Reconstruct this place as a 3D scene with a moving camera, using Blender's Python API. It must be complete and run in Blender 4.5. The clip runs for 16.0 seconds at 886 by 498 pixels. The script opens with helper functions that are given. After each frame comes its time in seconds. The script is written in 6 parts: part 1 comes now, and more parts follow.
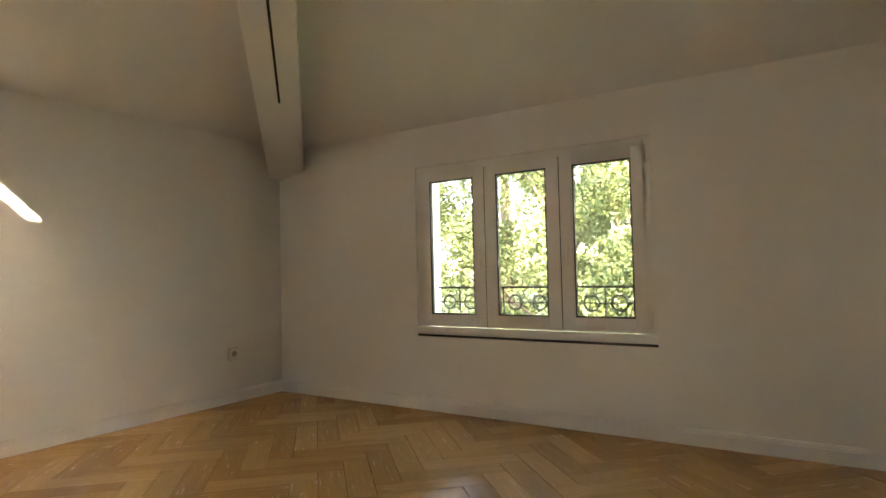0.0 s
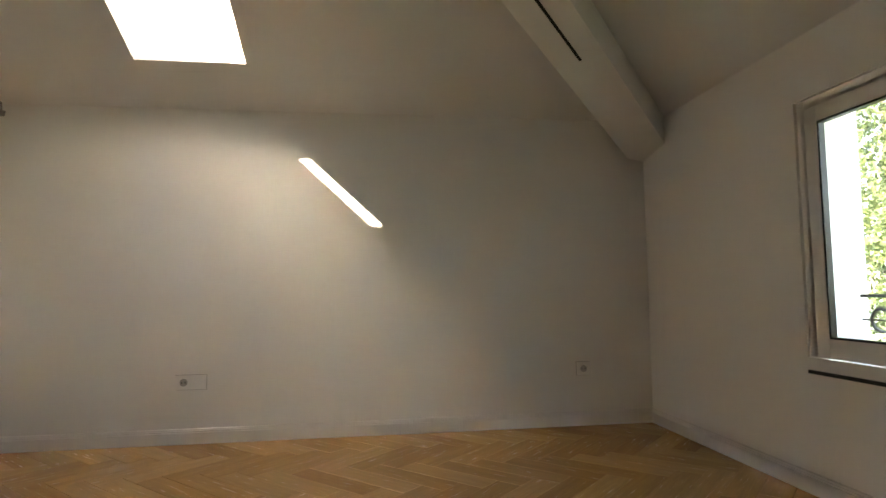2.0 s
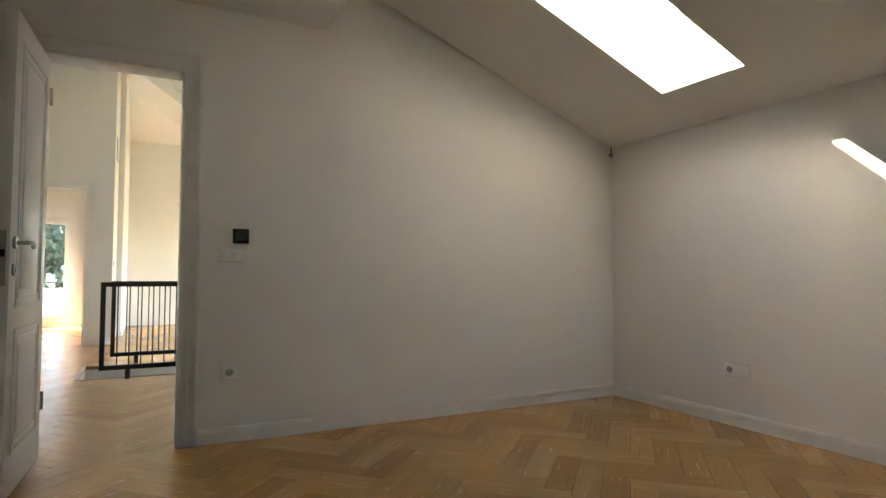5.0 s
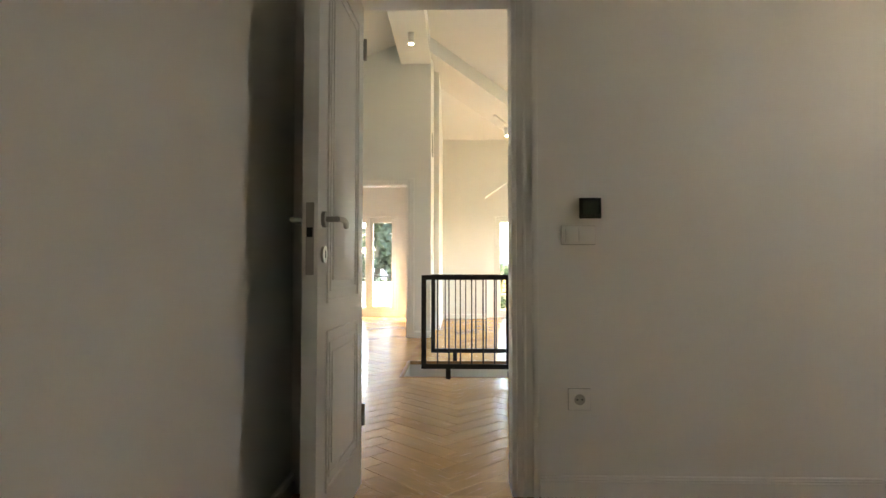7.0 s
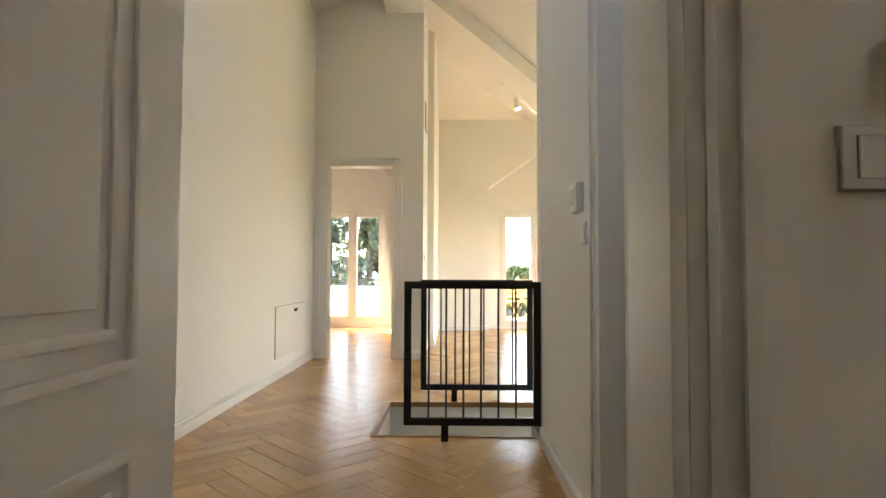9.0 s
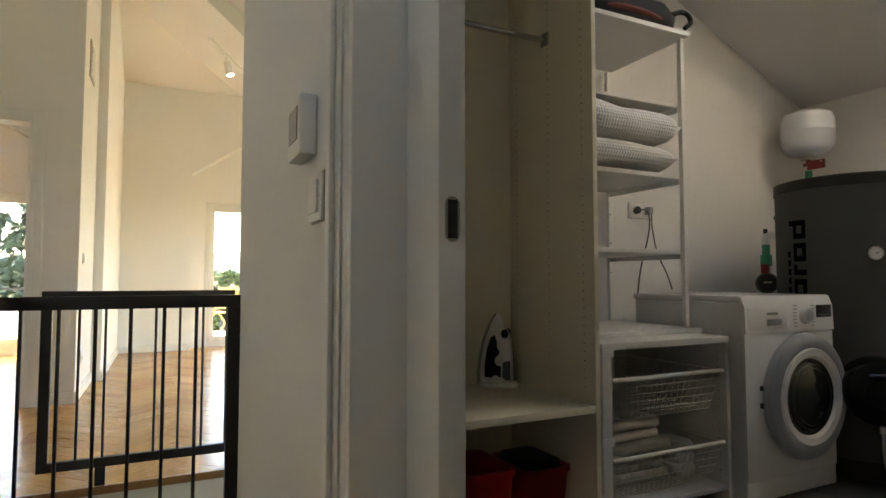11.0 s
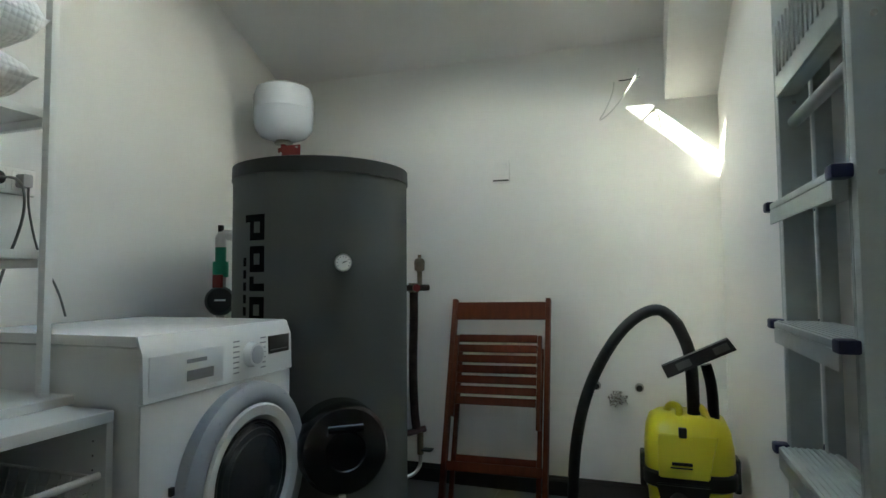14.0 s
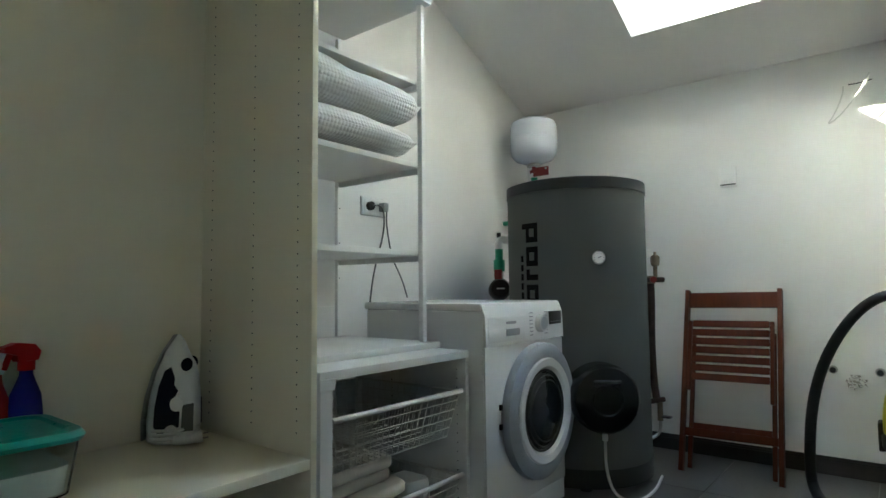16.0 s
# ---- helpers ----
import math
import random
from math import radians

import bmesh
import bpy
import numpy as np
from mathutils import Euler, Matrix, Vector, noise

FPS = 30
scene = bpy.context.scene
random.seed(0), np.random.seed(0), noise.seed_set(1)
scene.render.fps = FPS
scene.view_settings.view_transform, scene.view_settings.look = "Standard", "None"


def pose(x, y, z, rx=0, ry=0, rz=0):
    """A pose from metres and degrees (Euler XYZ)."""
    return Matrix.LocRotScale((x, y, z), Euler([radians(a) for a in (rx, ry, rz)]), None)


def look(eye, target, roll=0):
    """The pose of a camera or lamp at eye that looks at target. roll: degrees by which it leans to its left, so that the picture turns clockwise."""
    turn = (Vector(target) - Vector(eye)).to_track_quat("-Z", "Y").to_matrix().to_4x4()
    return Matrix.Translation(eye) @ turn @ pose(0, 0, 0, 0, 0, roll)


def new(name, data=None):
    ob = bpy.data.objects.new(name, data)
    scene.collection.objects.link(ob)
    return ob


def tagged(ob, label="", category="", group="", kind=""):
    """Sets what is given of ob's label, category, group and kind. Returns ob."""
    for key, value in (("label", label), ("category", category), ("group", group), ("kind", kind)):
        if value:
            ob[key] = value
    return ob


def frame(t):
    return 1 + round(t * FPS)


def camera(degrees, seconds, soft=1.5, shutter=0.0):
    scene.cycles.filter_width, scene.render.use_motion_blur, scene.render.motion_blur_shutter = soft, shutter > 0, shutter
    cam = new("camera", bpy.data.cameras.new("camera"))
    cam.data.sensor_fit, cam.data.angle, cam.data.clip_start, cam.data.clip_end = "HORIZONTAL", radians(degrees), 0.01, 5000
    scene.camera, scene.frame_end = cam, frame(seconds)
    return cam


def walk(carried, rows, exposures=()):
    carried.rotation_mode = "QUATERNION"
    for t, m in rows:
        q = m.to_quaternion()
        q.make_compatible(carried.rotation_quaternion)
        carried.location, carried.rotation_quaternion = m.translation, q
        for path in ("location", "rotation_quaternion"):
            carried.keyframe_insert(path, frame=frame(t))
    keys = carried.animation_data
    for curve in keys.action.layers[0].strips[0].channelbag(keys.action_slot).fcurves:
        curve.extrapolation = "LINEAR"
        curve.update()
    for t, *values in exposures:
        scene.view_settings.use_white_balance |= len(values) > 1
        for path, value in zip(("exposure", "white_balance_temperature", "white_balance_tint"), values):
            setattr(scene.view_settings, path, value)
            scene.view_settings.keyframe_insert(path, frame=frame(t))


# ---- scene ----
cam = camera(75.1, 16.0)
PATH = [
    (0, (3.577, 0.673, 0.912), (2.502, 2.358, 0.991), -1.3),
    (0.5, (3.5, 1.034, 0.902), (2.17, 2.526, 0.986), -1.3),
    (1, (3.489, 1.42, 0.919), (1.878, 2.6, 1.018), -1.4),
    (1.5, (3.519, 1.744, 0.886), (1.636, 2.405, 1.016), -1.3),
    (2, (3.511, 2.045, 0.844), (1.535, 2.317, 0.99), -0.8),
    (2.5, (3.455, 2.348, 0.928), (1.46, 2.248, 1.039), -0.8),
    (3, (3.345, 2.621, 0.929), (1.419, 2.093, 1.031), -0.4),
    (3.5, (3.35, 2.795, 0.898), (1.571, 1.889, 1.016), -0.4),
    (4, (3.404, 2.983, 0.876), (1.803, 1.791, 0.988), -0.4),
    (4.5, (3.406, 3.23, 0.894), (2.077, 1.74, 1.004), -0.0),
    (5, (3.259, 3.441, 0.927), (2.35, 1.662, 1.019), 0.1),
    (5.2, (3.299, 3.445, 0.912), (2.558, 1.589, 1.003), -0.0),
    (7.3, (3.333, 2.076, 0.895), (3.402, 0.078, 0.971), -0.1),
    (7.5, (3.339, 1.912, 0.898), (3.409, -0.085, 0.973), -0.2),
    (8, (3.367, 1.504, 0.904), (3.435, -0.493, 0.988), 0.1),
    (10.3, (3.254, -0.106, 0.9), (3.017, -2.09, 0.986), -0.2),
    (10.5, (3.221, -0.176, 0.897), (2.84, -2.138, 0.984), -0.1),
    (11, (3.123, -0.424, 0.913), (2.25, -2.22, 1.019), -0.0),
    (11.5, (2.986, -0.631, 0.921), (1.791, -2.232, 1.015), -0.0),
    (12, (2.723, -0.828, 0.919), (1.346, -2.274, 1.029), -0.4),
    (12.5, (2.495, -0.91, 0.931), (0.954, -2.182, 1.021), -0.3),
    (13, (2.209, -0.905, 0.957), (0.401, -1.753, 1.058), -0.2),
    (13.5, (2.055, -0.929, 0.968), (0.157, -1.55, 1.069), -0.4),
    (14, (2.032, -0.928, 0.97), (0.14, -1.568, 1.076), -0.4),
    (14.5, (2.09, -0.934, 0.93), (0.312, -1.841, 1.059), -0.7),
    (15, (2.244, -0.977, 0.935), (0.583, -2.085, 1.063), -0.5),
    (15.5, (2.529, -0.932, 0.906), (0.932, -2.129, 1.039), -0.6),
    (16, (2.699, -0.834, 0.901), (1.137, -2.077, 1.038), -0.6),
]
walk(cam, [(t, look(eye, aim, roll)) for t, eye, aim, roll in PATH],
     exposures=[(0.0, 4.85, 8900, 15), (1.0, 4.72, 8400, 13), (2.0, 4.56, 7900, 13), (2.6, 4.68, 7600, 12), (3.5, 4.52, 7400, 11), (5.0, 4.32, 7400, 11), (8.2, 4.36, 8200, 13), (10.3, 3.7, 8300, 15), (11.0, 3.82, 8100, 10), (11.5, 3.9, 7900, 7), (12.0, 4.36, 6600, -1), (12.6, 4.36, 6300, -4), (14.3, 4.4, 6100, -5), (16.0, 4.72, 6100, -4)])

# ---- sky and sun ----
SUN_WAY = Vector((-1.0, 0.855, -1.19)).normalized()
world = bpy.data.worlds.new("sky")
scene.world = world
world.use_nodes = True
sky = world.node_tree.nodes.new("ShaderNodeTexSky")
sky.sky_type = "NISHITA"
sky.sun_disc = False
sky.sun_elevation = math.asin(-SUN_WAY.z)
sky.sun_rotation = math.atan2(-SUN_WAY.x, -SUN_WAY.y)
bg = world.node_tree.nodes["Background"]
bg.inputs["Strength"].default_value = 0.15
world.node_tree.links.new(sky.outputs["Color"], bg.inputs["Color"])
sun = new("sun", bpy.data.lights.new("sun", "SUN"))
sun.data.energy, sun.data.angle, sun.data.color = 2.5, radians(0.5), (1.0, 0.91, 0.78)
sun.rotation_euler = SUN_WAY.to_track_quat("-Z", "Y").to_euler()

# ---- materials ----
def material(name, color, rough=0.5, metal=0.0, vary=0.06, scale=6.0, bump=0.0, bump_scale=60.0, spec=0.5, stains=0.0, stretch=(1, 1, 1), piece=0.0):
    """A procedural surface: base colour varied at two scales, with fine relief."""
    m = bpy.data.materials.new(name)
    m.use_nodes = True
    nt = m.node_tree
    n, l = nt.nodes, nt.links
    b = n["Principled BSDF"]
    b.inputs["Roughness"].default_value = rough
    b.inputs["Metallic"].default_value = metal
    b.inputs["Specular IOR Level"].default_value = spec
    tc = n.new("ShaderNodeTexCoord")
    mp = n.new("ShaderNodeMapping")
    mp.inputs["Scale"].default_value = stretch
    l.new(tc.outputs["Object"], mp.inputs["Vector"])
    big = n.new("ShaderNodeTexNoise")
    big.inputs["Scale"].default_value = scale
    big.inputs["Detail"].default_value = 4
    l.new(mp.outputs["Vector"], big.inputs["Vector"])
    fine = n.new("ShaderNodeTexNoise")
    fine.inputs["Scale"].default_value = bump_scale
    fine.inputs["Detail"].default_value = 3
    l.new(mp.outputs["Vector"], fine.inputs["Vector"])
    ramp = n.new("ShaderNodeMapRange")
    ramp.inputs["From Min"].default_value, ramp.inputs["From Max"].default_value = 0.3, 0.7
    ramp.inputs["To Min"].default_value, ramp.inputs["To Max"].default_value = 1 - vary, 1 + vary
    l.new(big.outputs["Fac"], ramp.inputs["Value"])
    mul = n.new("ShaderNodeMix")
    mul.data_type, mul.blend_type = "RGBA", "MULTIPLY"
    mul.inputs["Factor"].default_value = 1.0
    mul.inputs["A"].default_value = (*color, 1)
    l.new(ramp.outputs["Result"], mul.inputs["B"])
    out = mul.outputs["Result"]
    if piece:
        info = n.new("ShaderNodeObjectInfo")
        geo = n.new("ShaderNodeNewGeometry")
        add = n.new("ShaderNodeMath")
        add.operation = "ADD"
        l.new(info.outputs["Random"], add.inputs[0])
        l.new(geo.outputs["Random Per Island"], add.inputs[1])
        fr = n.new("ShaderNodeMath")
        fr.operation = "FRACT"
        l.new(add.outputs[0], fr.inputs[0])
        r2 = n.new("ShaderNodeMapRange")
        r2.inputs["To Min"].default_value, r2.inputs["To Max"].default_value = 1 - piece, 1 + piece
        l.new(fr.outputs[0], r2.inputs["Value"])
        m2 = n.new("ShaderNodeMix")
        m2.data_type, m2.blend_type = "RGBA", "MULTIPLY"
        m2.inputs["Factor"].default_value = 1.0
        l.new(out, m2.inputs["A"])
        l.new(r2.outputs["Result"], m2.inputs["B"])
        out = m2.outputs["Result"]
    if stains:
        st = n.new("ShaderNodeTexNoise")
        st.inputs["Scale"].default_value = 1.7
        st.inputs["Detail"].default_value = 6
        l.new(tc.outputs["Object"], st.inputs["Vector"])
        r3 = n.new("ShaderNodeMapRange")
        r3.inputs["From Min"].default_value, r3.inputs["From Max"].default_value = 0.52, 0.75
        r3.inputs["To Min"].default_value, r3.inputs["To Max"].default_value = 1, 1 - stains
        l.new(st.outputs["Fac"], r3.inputs["Value"])
        m3 = n.new("ShaderNodeMix")
        m3.data_type, m3.blend_type = "RGBA", "MULTIPLY"
        m3.inputs["Factor"].default_value = 1.0
        l.new(out, m3.inputs["A"])
        l.new(r3.outputs["Result"], m3.inputs["B"])
        out = m3.outputs["Result"]
    l.new(out, b.inputs["Base Color"])
    rr = n.new("ShaderNodeMapRange")
    rr.inputs["To Min"].default_value, rr.inputs["To Max"].default_value = max(0.02, rough - 0.07), min(1, rough + 0.07)
    l.new(fine.outputs["Fac"], rr.inputs["Value"])
    l.new(rr.outputs["Result"], b.inputs["Roughness"])
    if bump:
        bp = n.new("ShaderNodeBump")
        bp.inputs["Strength"].default_value = bump
        bp.inputs["Distance"].default_value = 0.002
        l.new(fine.outputs["Fac"], bp.inputs["Height"])
        l.new(bp.outputs["Normal"], b.inputs["Normal"])
    return m


def glowing(name, color, strength):
    m = material(name, color, 0.4)
    b = m.node_tree.nodes["Principled BSDF"]
    b.inputs["Emission Color"].default_value = (*color, 1)
    b.inputs["Emission Strength"].default_value = strength
    return m


def clear(name, tint=(1, 1, 1), rough=0.0, ior=1.45):
    m = bpy.data.materials.new(name)
    m.use_nodes = True
    b = m.node_tree.nodes["Principled BSDF"]
    b.inputs["Base Color"].default_value = (*tint, 1)
    b.inputs["Transmission Weight"].default_value = 1.0
    b.inputs["Roughness"].default_value = rough
    b.inputs["IOR"].default_value = ior
    return m


PLASTER = material("wall paint", (0.84, 0.825, 0.795), 0.85, vary=0.012, scale=1.3, bump=0.12, bump_scale=90)
CEILING = material("ceiling paint", (0.84, 0.825, 0.80), 0.9, vary=0.012, scale=1.1, bump=0.1, bump_scale=80)
TRIM = material("white lacquer", (0.83, 0.815, 0.785), 0.42, vary=0.015, scale=3, bump=0.02)
PVC = material("white pvc", (0.83, 0.82, 0.79), 0.35, vary=0.015, scale=4)
OAKDARK = material("oak edge", (0.33, 0.17, 0.07), 0.4, vary=0.15, scale=8, stretch=(3, 1, 1))
COATED = clear("coated double glazing", (0.92, 0.935, 0.925))
ROOFPANE = clear("coated roof glazing", (0.79, 0.80, 0.80))
DARKGAP = material("dark gap", (0.02, 0.02, 0.018), 0.8)
GUNMETAL = material("black painted steel", (0.010, 0.008, 0.007), 0.5, vary=0.2, scale=12)
STEEL = material("brushed steel", (0.42, 0.40, 0.37), 0.32, metal=1.0, vary=0.08, scale=20)
CHROME = material("chrome", (0.75, 0.75, 0.75), 0.12, metal=1.0, vary=0.03)
PLASTIC = material("white plastic", (0.84, 0.83, 0.80), 0.35, vary=0.015)
BLACKPL = material("black plastic", (0.006, 0.006, 0.0065), 0.4, vary=0.2)
TILE = material("grey floor tile", (0.11, 0.105, 0.098), 0.45, vary=0.06, scale=3, bump=0.04)
TILEBASE = material("grey skirting tile", (0.028, 0.024, 0.022), 0.6, vary=0.08, scale=4)
# wardrobe melamine: the warm light from the hall is put into its cream colour
WARMMELAMINE = material("melamine tinted for hall light", (0.87, 0.815, 0.64), 0.42, vary=0.012, scale=2)
MELAMINE = material("white melamine", (0.80, 0.79, 0.75), 0.42, vary=0.012, scale=2)
WHITEENAMEL = material("white enamel", (0.82, 0.82, 0.81), 0.2, vary=0.01)
BOILER = material("grey boiler jacket", (0.085, 0.092, 0.083), 0.7, vary=0.05, scale=3, bump=0.1, bump_scale=150)
BOILERTOP = material("dark boiler rim", (0.016, 0.018, 0.017), 0.5, vary=0.1)

# ---- mesh helpers ----
def box(bm, x0, x1, y0, y1, z0, z1, bevel=0.0):
    """A box between two corners, its edges rounded off."""
    r = bmesh.ops.create_cube(bm, size=1.0, matrix=Matrix.LocRotScale(((x0 + x1) / 2, (y0 + y1) / 2, (z0 + z1) / 2), None, (abs(x1 - x0), abs(y1 - y0), abs(z1 - z0))))
    if bevel:
        edges = {e for v in r["verts"] for e in v.link_edges}
        bmesh.ops.bevel(bm, geom=list(edges), offset=bevel, segments=2, affect="EDGES", profile=0.6)
    return bm


def cyl(bm, p, q, r, r2=None, seg=16, caps=True):
    """A round bar from p to q."""
    p, q = Vector(p), Vector(q)
    d = q - p
    m = Matrix.Translation((p + q) / 2) @ d.to_track_quat("Z", "Y").to_matrix().to_4x4()
    bmesh.ops.create_cone(bm, cap_ends=caps, segments=seg, radius1=r, radius2=r if r2 is None else r2, depth=d.length, matrix=m)
    return bm


def lathe(bm, profile, seg=32, m=None):
    """A turned body from (radius, height) steps about z."""
    m = m or Matrix()
    rings = []
    for r, z in profile:
        if r < 1e-5:
            rings.append([bm.verts.new(m @ Vector((0, 0, z)))])
        else:
            rings.append([bm.verts.new(m @ Vector((r * math.cos(2 * math.pi * i / seg), r * math.sin(2 * math.pi * i / seg), z))) for i in range(seg)])
    for a, b in zip(rings, rings[1:]):
        for i in range(seg):
            j = (i + 1) % seg
            if len(a) == 1 and len(b) > 1:
                bm.faces.new((a[0], b[j], b[i]))
            elif len(b) == 1 and len(a) > 1:
                bm.faces.new((a[i], a[j], b[0]))
            elif len(a) > 1:
                bm.faces.new((a[i], a[j], b[j], b[i]))
    return bm


def tube(bm, pts, r, seg=10, smooth=4):
    """A bent round hose through the points."""
    pts = [Vector(p) for p in pts]
    for _ in range(smooth if len(pts) > 2 else 0):
        if len(pts) > 80:
            break
        nxt = [pts[0]]
        for a, b in zip(pts, pts[1:]):
            nxt += [a.lerp(b, 0.25), a.lerp(b, 0.75)]
        pts = nxt + [pts[-1]]
    ring0, up = None, Vector((0.123, 0.345, 0.93)).normalized()
    for i, p in enumerate(pts):
        d = (pts[min(i + 1, len(pts) - 1)] - pts[max(i - 1, 0)]).normalized()
        side = d.cross(up)
        if side.length < 1e-4:
            side = d.cross(Vector((1, 0, 0)))
        side.normalize()
        up = side.cross(d).normalized()
        ring = [bm.verts.new(p + r * (math.cos(2 * math.pi * k / seg) * side + math.sin(2 * math.pi * k / seg) * up)) for k in range(seg)]
        if ring0:
            for k in range(seg):
                bm.faces.new((ring0[k], ring0[(k + 1) % seg], ring[(k + 1) % seg], ring[k]))
        else:
            bm.faces.new(ring[::-1])
        ring0 = ring
    bm.faces.new(ring0)
    return bm


def prism(bm, pts, lift):
    """A slab: a flat outline and its copy moved by lift."""
    a = [bm.verts.new(p) for p in pts]
    b = [bm.verts.new(Vector(p) + Vector(lift)) for p in pts]
    bm.faces.new(a[::-1])
    bm.faces.new(b)
    for i in range(len(a)):
        j = (i + 1) % len(a)
        bm.faces.new((a[i], a[j], b[j], b[i]))
    return bm


def rounded(cx, cy, hx, hy, r, z, n=6):
    pts = []
    for qx, qy, a0 in ((1, 1, 0), (-1, 1, 90), (-1, -1, 180), (1, -1, 270)):
        for k in range(n + 1):
            a = radians(a0 + 90 * k / n)
            pts.append((cx + qx * (hx - r) + r * math.cos(a), cy + qy * (hy - r) + r * math.sin(a), z))
    return pts


def loft(bm, rings, cap0=True, cap1=True):
    vs = [[bm.verts.new(p) for p in ring] for ring in rings]
    for a, b in zip(vs, vs[1:]):
        for i in range(len(a)):
            j = (i + 1) % len(a)
            bm.faces.new((a[i], a[j], b[j], b[i]))
    if cap0:
        bm.faces.new(vs[0][::-1])
    if cap1:
        bm.faces.new(vs[-1])
    return bm


def mesh_of(name, bm, mat, smooth=None):
    bmesh.ops.recalc_face_normals(bm, faces=bm.faces)
    me = bpy.data.meshes.new(name)
    bm.to_mesh(me)
    bm.free()
    me.materials.append(mat)
    if smooth:
        for p in me.polygons:
            p.use_smooth = True
        me.set_sharp_from_angle(angle=radians(smooth))
    return me


def part(name, bm, mat, parent, label="", smooth=35):
    """One mesh under a thing or under a part; its points are given in the world."""
    ob = new(name, mesh_of(name, bm, mat, smooth))
    ob.parent = parent
    if parent.type == "EMPTY":
        ob.matrix_parent_inverse = Matrix.Translation(-parent.location)
    if label:
        ob["label"] = label
    return ob


def thing(name, label, category, at=(0, 0, 0), group="", kind=""):
    """A top-level thing at its base, that carries its parts."""
    ob = tagged(new(name), label, category, group, kind)
    ob.location = at
    return ob


def single(name, bm, mat, label, category, group="", kind="", smooth=35):
    """A thing of one mesh."""
    return tagged(new(name, mesh_of(name, bm, mat, smooth)), label, category, group, kind)


def B():
    return bmesh.new()


def solid(*a, bevel=0.0):
    return box(B(), *a, bevel=bevel)


def pierced(axis, p0, p1, a0, a1, z0, z1, holes=()):
    """A wall slab across an axis, from a0 to a1 along it, with openings (a0, a1, z0, z1) that go through."""
    bm = B()

    def put(u0, u1, w0, w1):
        if u1 - u0 > 1e-4 and w1 - w0 > 1e-4:
            box(bm, *((p0, p1, u0, u1) if axis == "x" else (u0, u1, p0, p1)), w0, w1)
    cuts = sorted(holes)
    at = a0
    for h0, h1, w0, w1 in cuts:
        put(at, h0, z0, z1)
        put(h0, h1, z0, w0)
        put(h0, h1, w1, z1)
        at = h1
    put(at, a1, z0, z1)
    return bm

# ---- the large structure ----
def wall(name, bm, label, mat=None):
    return single(name, bm, mat or PLASTER, label, "wall", kind="structure", smooth=None)


EAST, NORTH, HALL_W, HALL_E = 4.0, 3.86, 2.88, 4.87
LW, LN, LS = -0.637, -0.59, -2.76          # laundry: west, north and south faces
WIN = (1.33, 2.87, 0.50, 1.62)             # bedroom window opening
DOOR = (3.09, 3.80, 0.0, 2.06)             # bedroom door opening
LDOOR = (-1.21, -0.42, 0.0, 2.10)          # laundry sliding door opening
ENDDOOR = (4.0, 4.73, 0.0, 2.08)
LIVDOOR = (1.42, 2.61, 0.02, 1.97)
ENDWIN = (4.50, 5.63, 0.08, 1.97)
wall("wall_west", pierced("x", -0.2, 0.0, -0.15, 4.16, 0, 2.3), "white painted knee wall of the bedroom")
wall("wall_north", pierced("y", NORTH, NORTH + 0.30, 0.0, 4.2, 0, 2.5, [WIN]), "white painted wall with a three-leaf window")
wall("wall_east", pierced("x", EAST, EAST + 0.2, 0.0, NORTH, 0, 3.1), "white painted wall beside the bedroom door")
wall("wall_south", pierced("y", -0.15, 0.0, 0.0, 4.2, 0, 3.1, [DOOR]), "white painted wall with the bedroom door")
wall("wall_hall_north", pierced("y", -0.15, 0.0, 4.2, 5.0, 0, 4.3), "white painted wall at the hallway's end")
wall("wall_hall_west", pierced("x", 2.72, HALL_W, -2.46, -0.15, 0, 4.2, [LDOOR]), "white painted hallway wall with the laundry's sliding door")
wall("wall_hall_east", pierced("x", HALL_E, HALL_E + 0.2, -5.48, -0.15, 0, 4.3), "white painted hallway wall with a small hatch")
wall("wall_end", pierced("y", -5.64, -5.48, 3.69, 5.9, 0, 4.3, [ENDDOOR]), "white painted wall with a doorway to a bright room")
wall("wall_laundry_west", pierced("x", LW - 0.2, LW, LS - 0.15, LN + 0.15, 0, 2.4), "white painted knee wall of the laundry room")
wall("wall_laundry_north", pierced("y", LN, LN + 0.15, LW, 2.72, 0, 3.6), "white painted wall of the laundry room")
wall("wall_laundry_south", pierced("y", LS - 0.15, LS, LW, 2.72, 0, 3.6), "white painted wall of the laundry room")
wall("wall_living_east", pierced("x", 3.69, 3.85, -6.5, -5.64, 0, 4.3), "white painted wall of the living room")
wall("wall_living_east_far", pierced("x", 3.61, 3.85, -8.9, -6.5, 0, 4.3), "white painted wall of the living room")
# the opening at x -0.7 to 0.7 is added out of view to brighten the hall
wall("wall_living_south", pierced("y", -9.15, -8.9, -1.0, 3.85, 0, 3.9, [(-0.7, 0.7, 0.02, 2.1), LIVDOOR]), "white painted wall with a balcony door and an added unseen daylight opening")
# this wide opening is also added, unseen, to let in more daylight
wall("wall_living_west", pierced("x", -1.2, -1.0, -9.15, -2.91, 0, 3.5, [(-7.6, -5.0, 0.1, 2.0)]), "unseen far wall of the living room with an added daylight opening")
wall("wall_stair", pierced("y", -2.91, -2.76, 2.72, 2.84, 0, 4.2), "white painted wall end beside the stairs")
wall("wall_room_south", pierced("y", -9.2, -8.96, 3.85, 6.2, 0, 3.6, [ENDWIN]), "white painted wall with a tall glazed door")
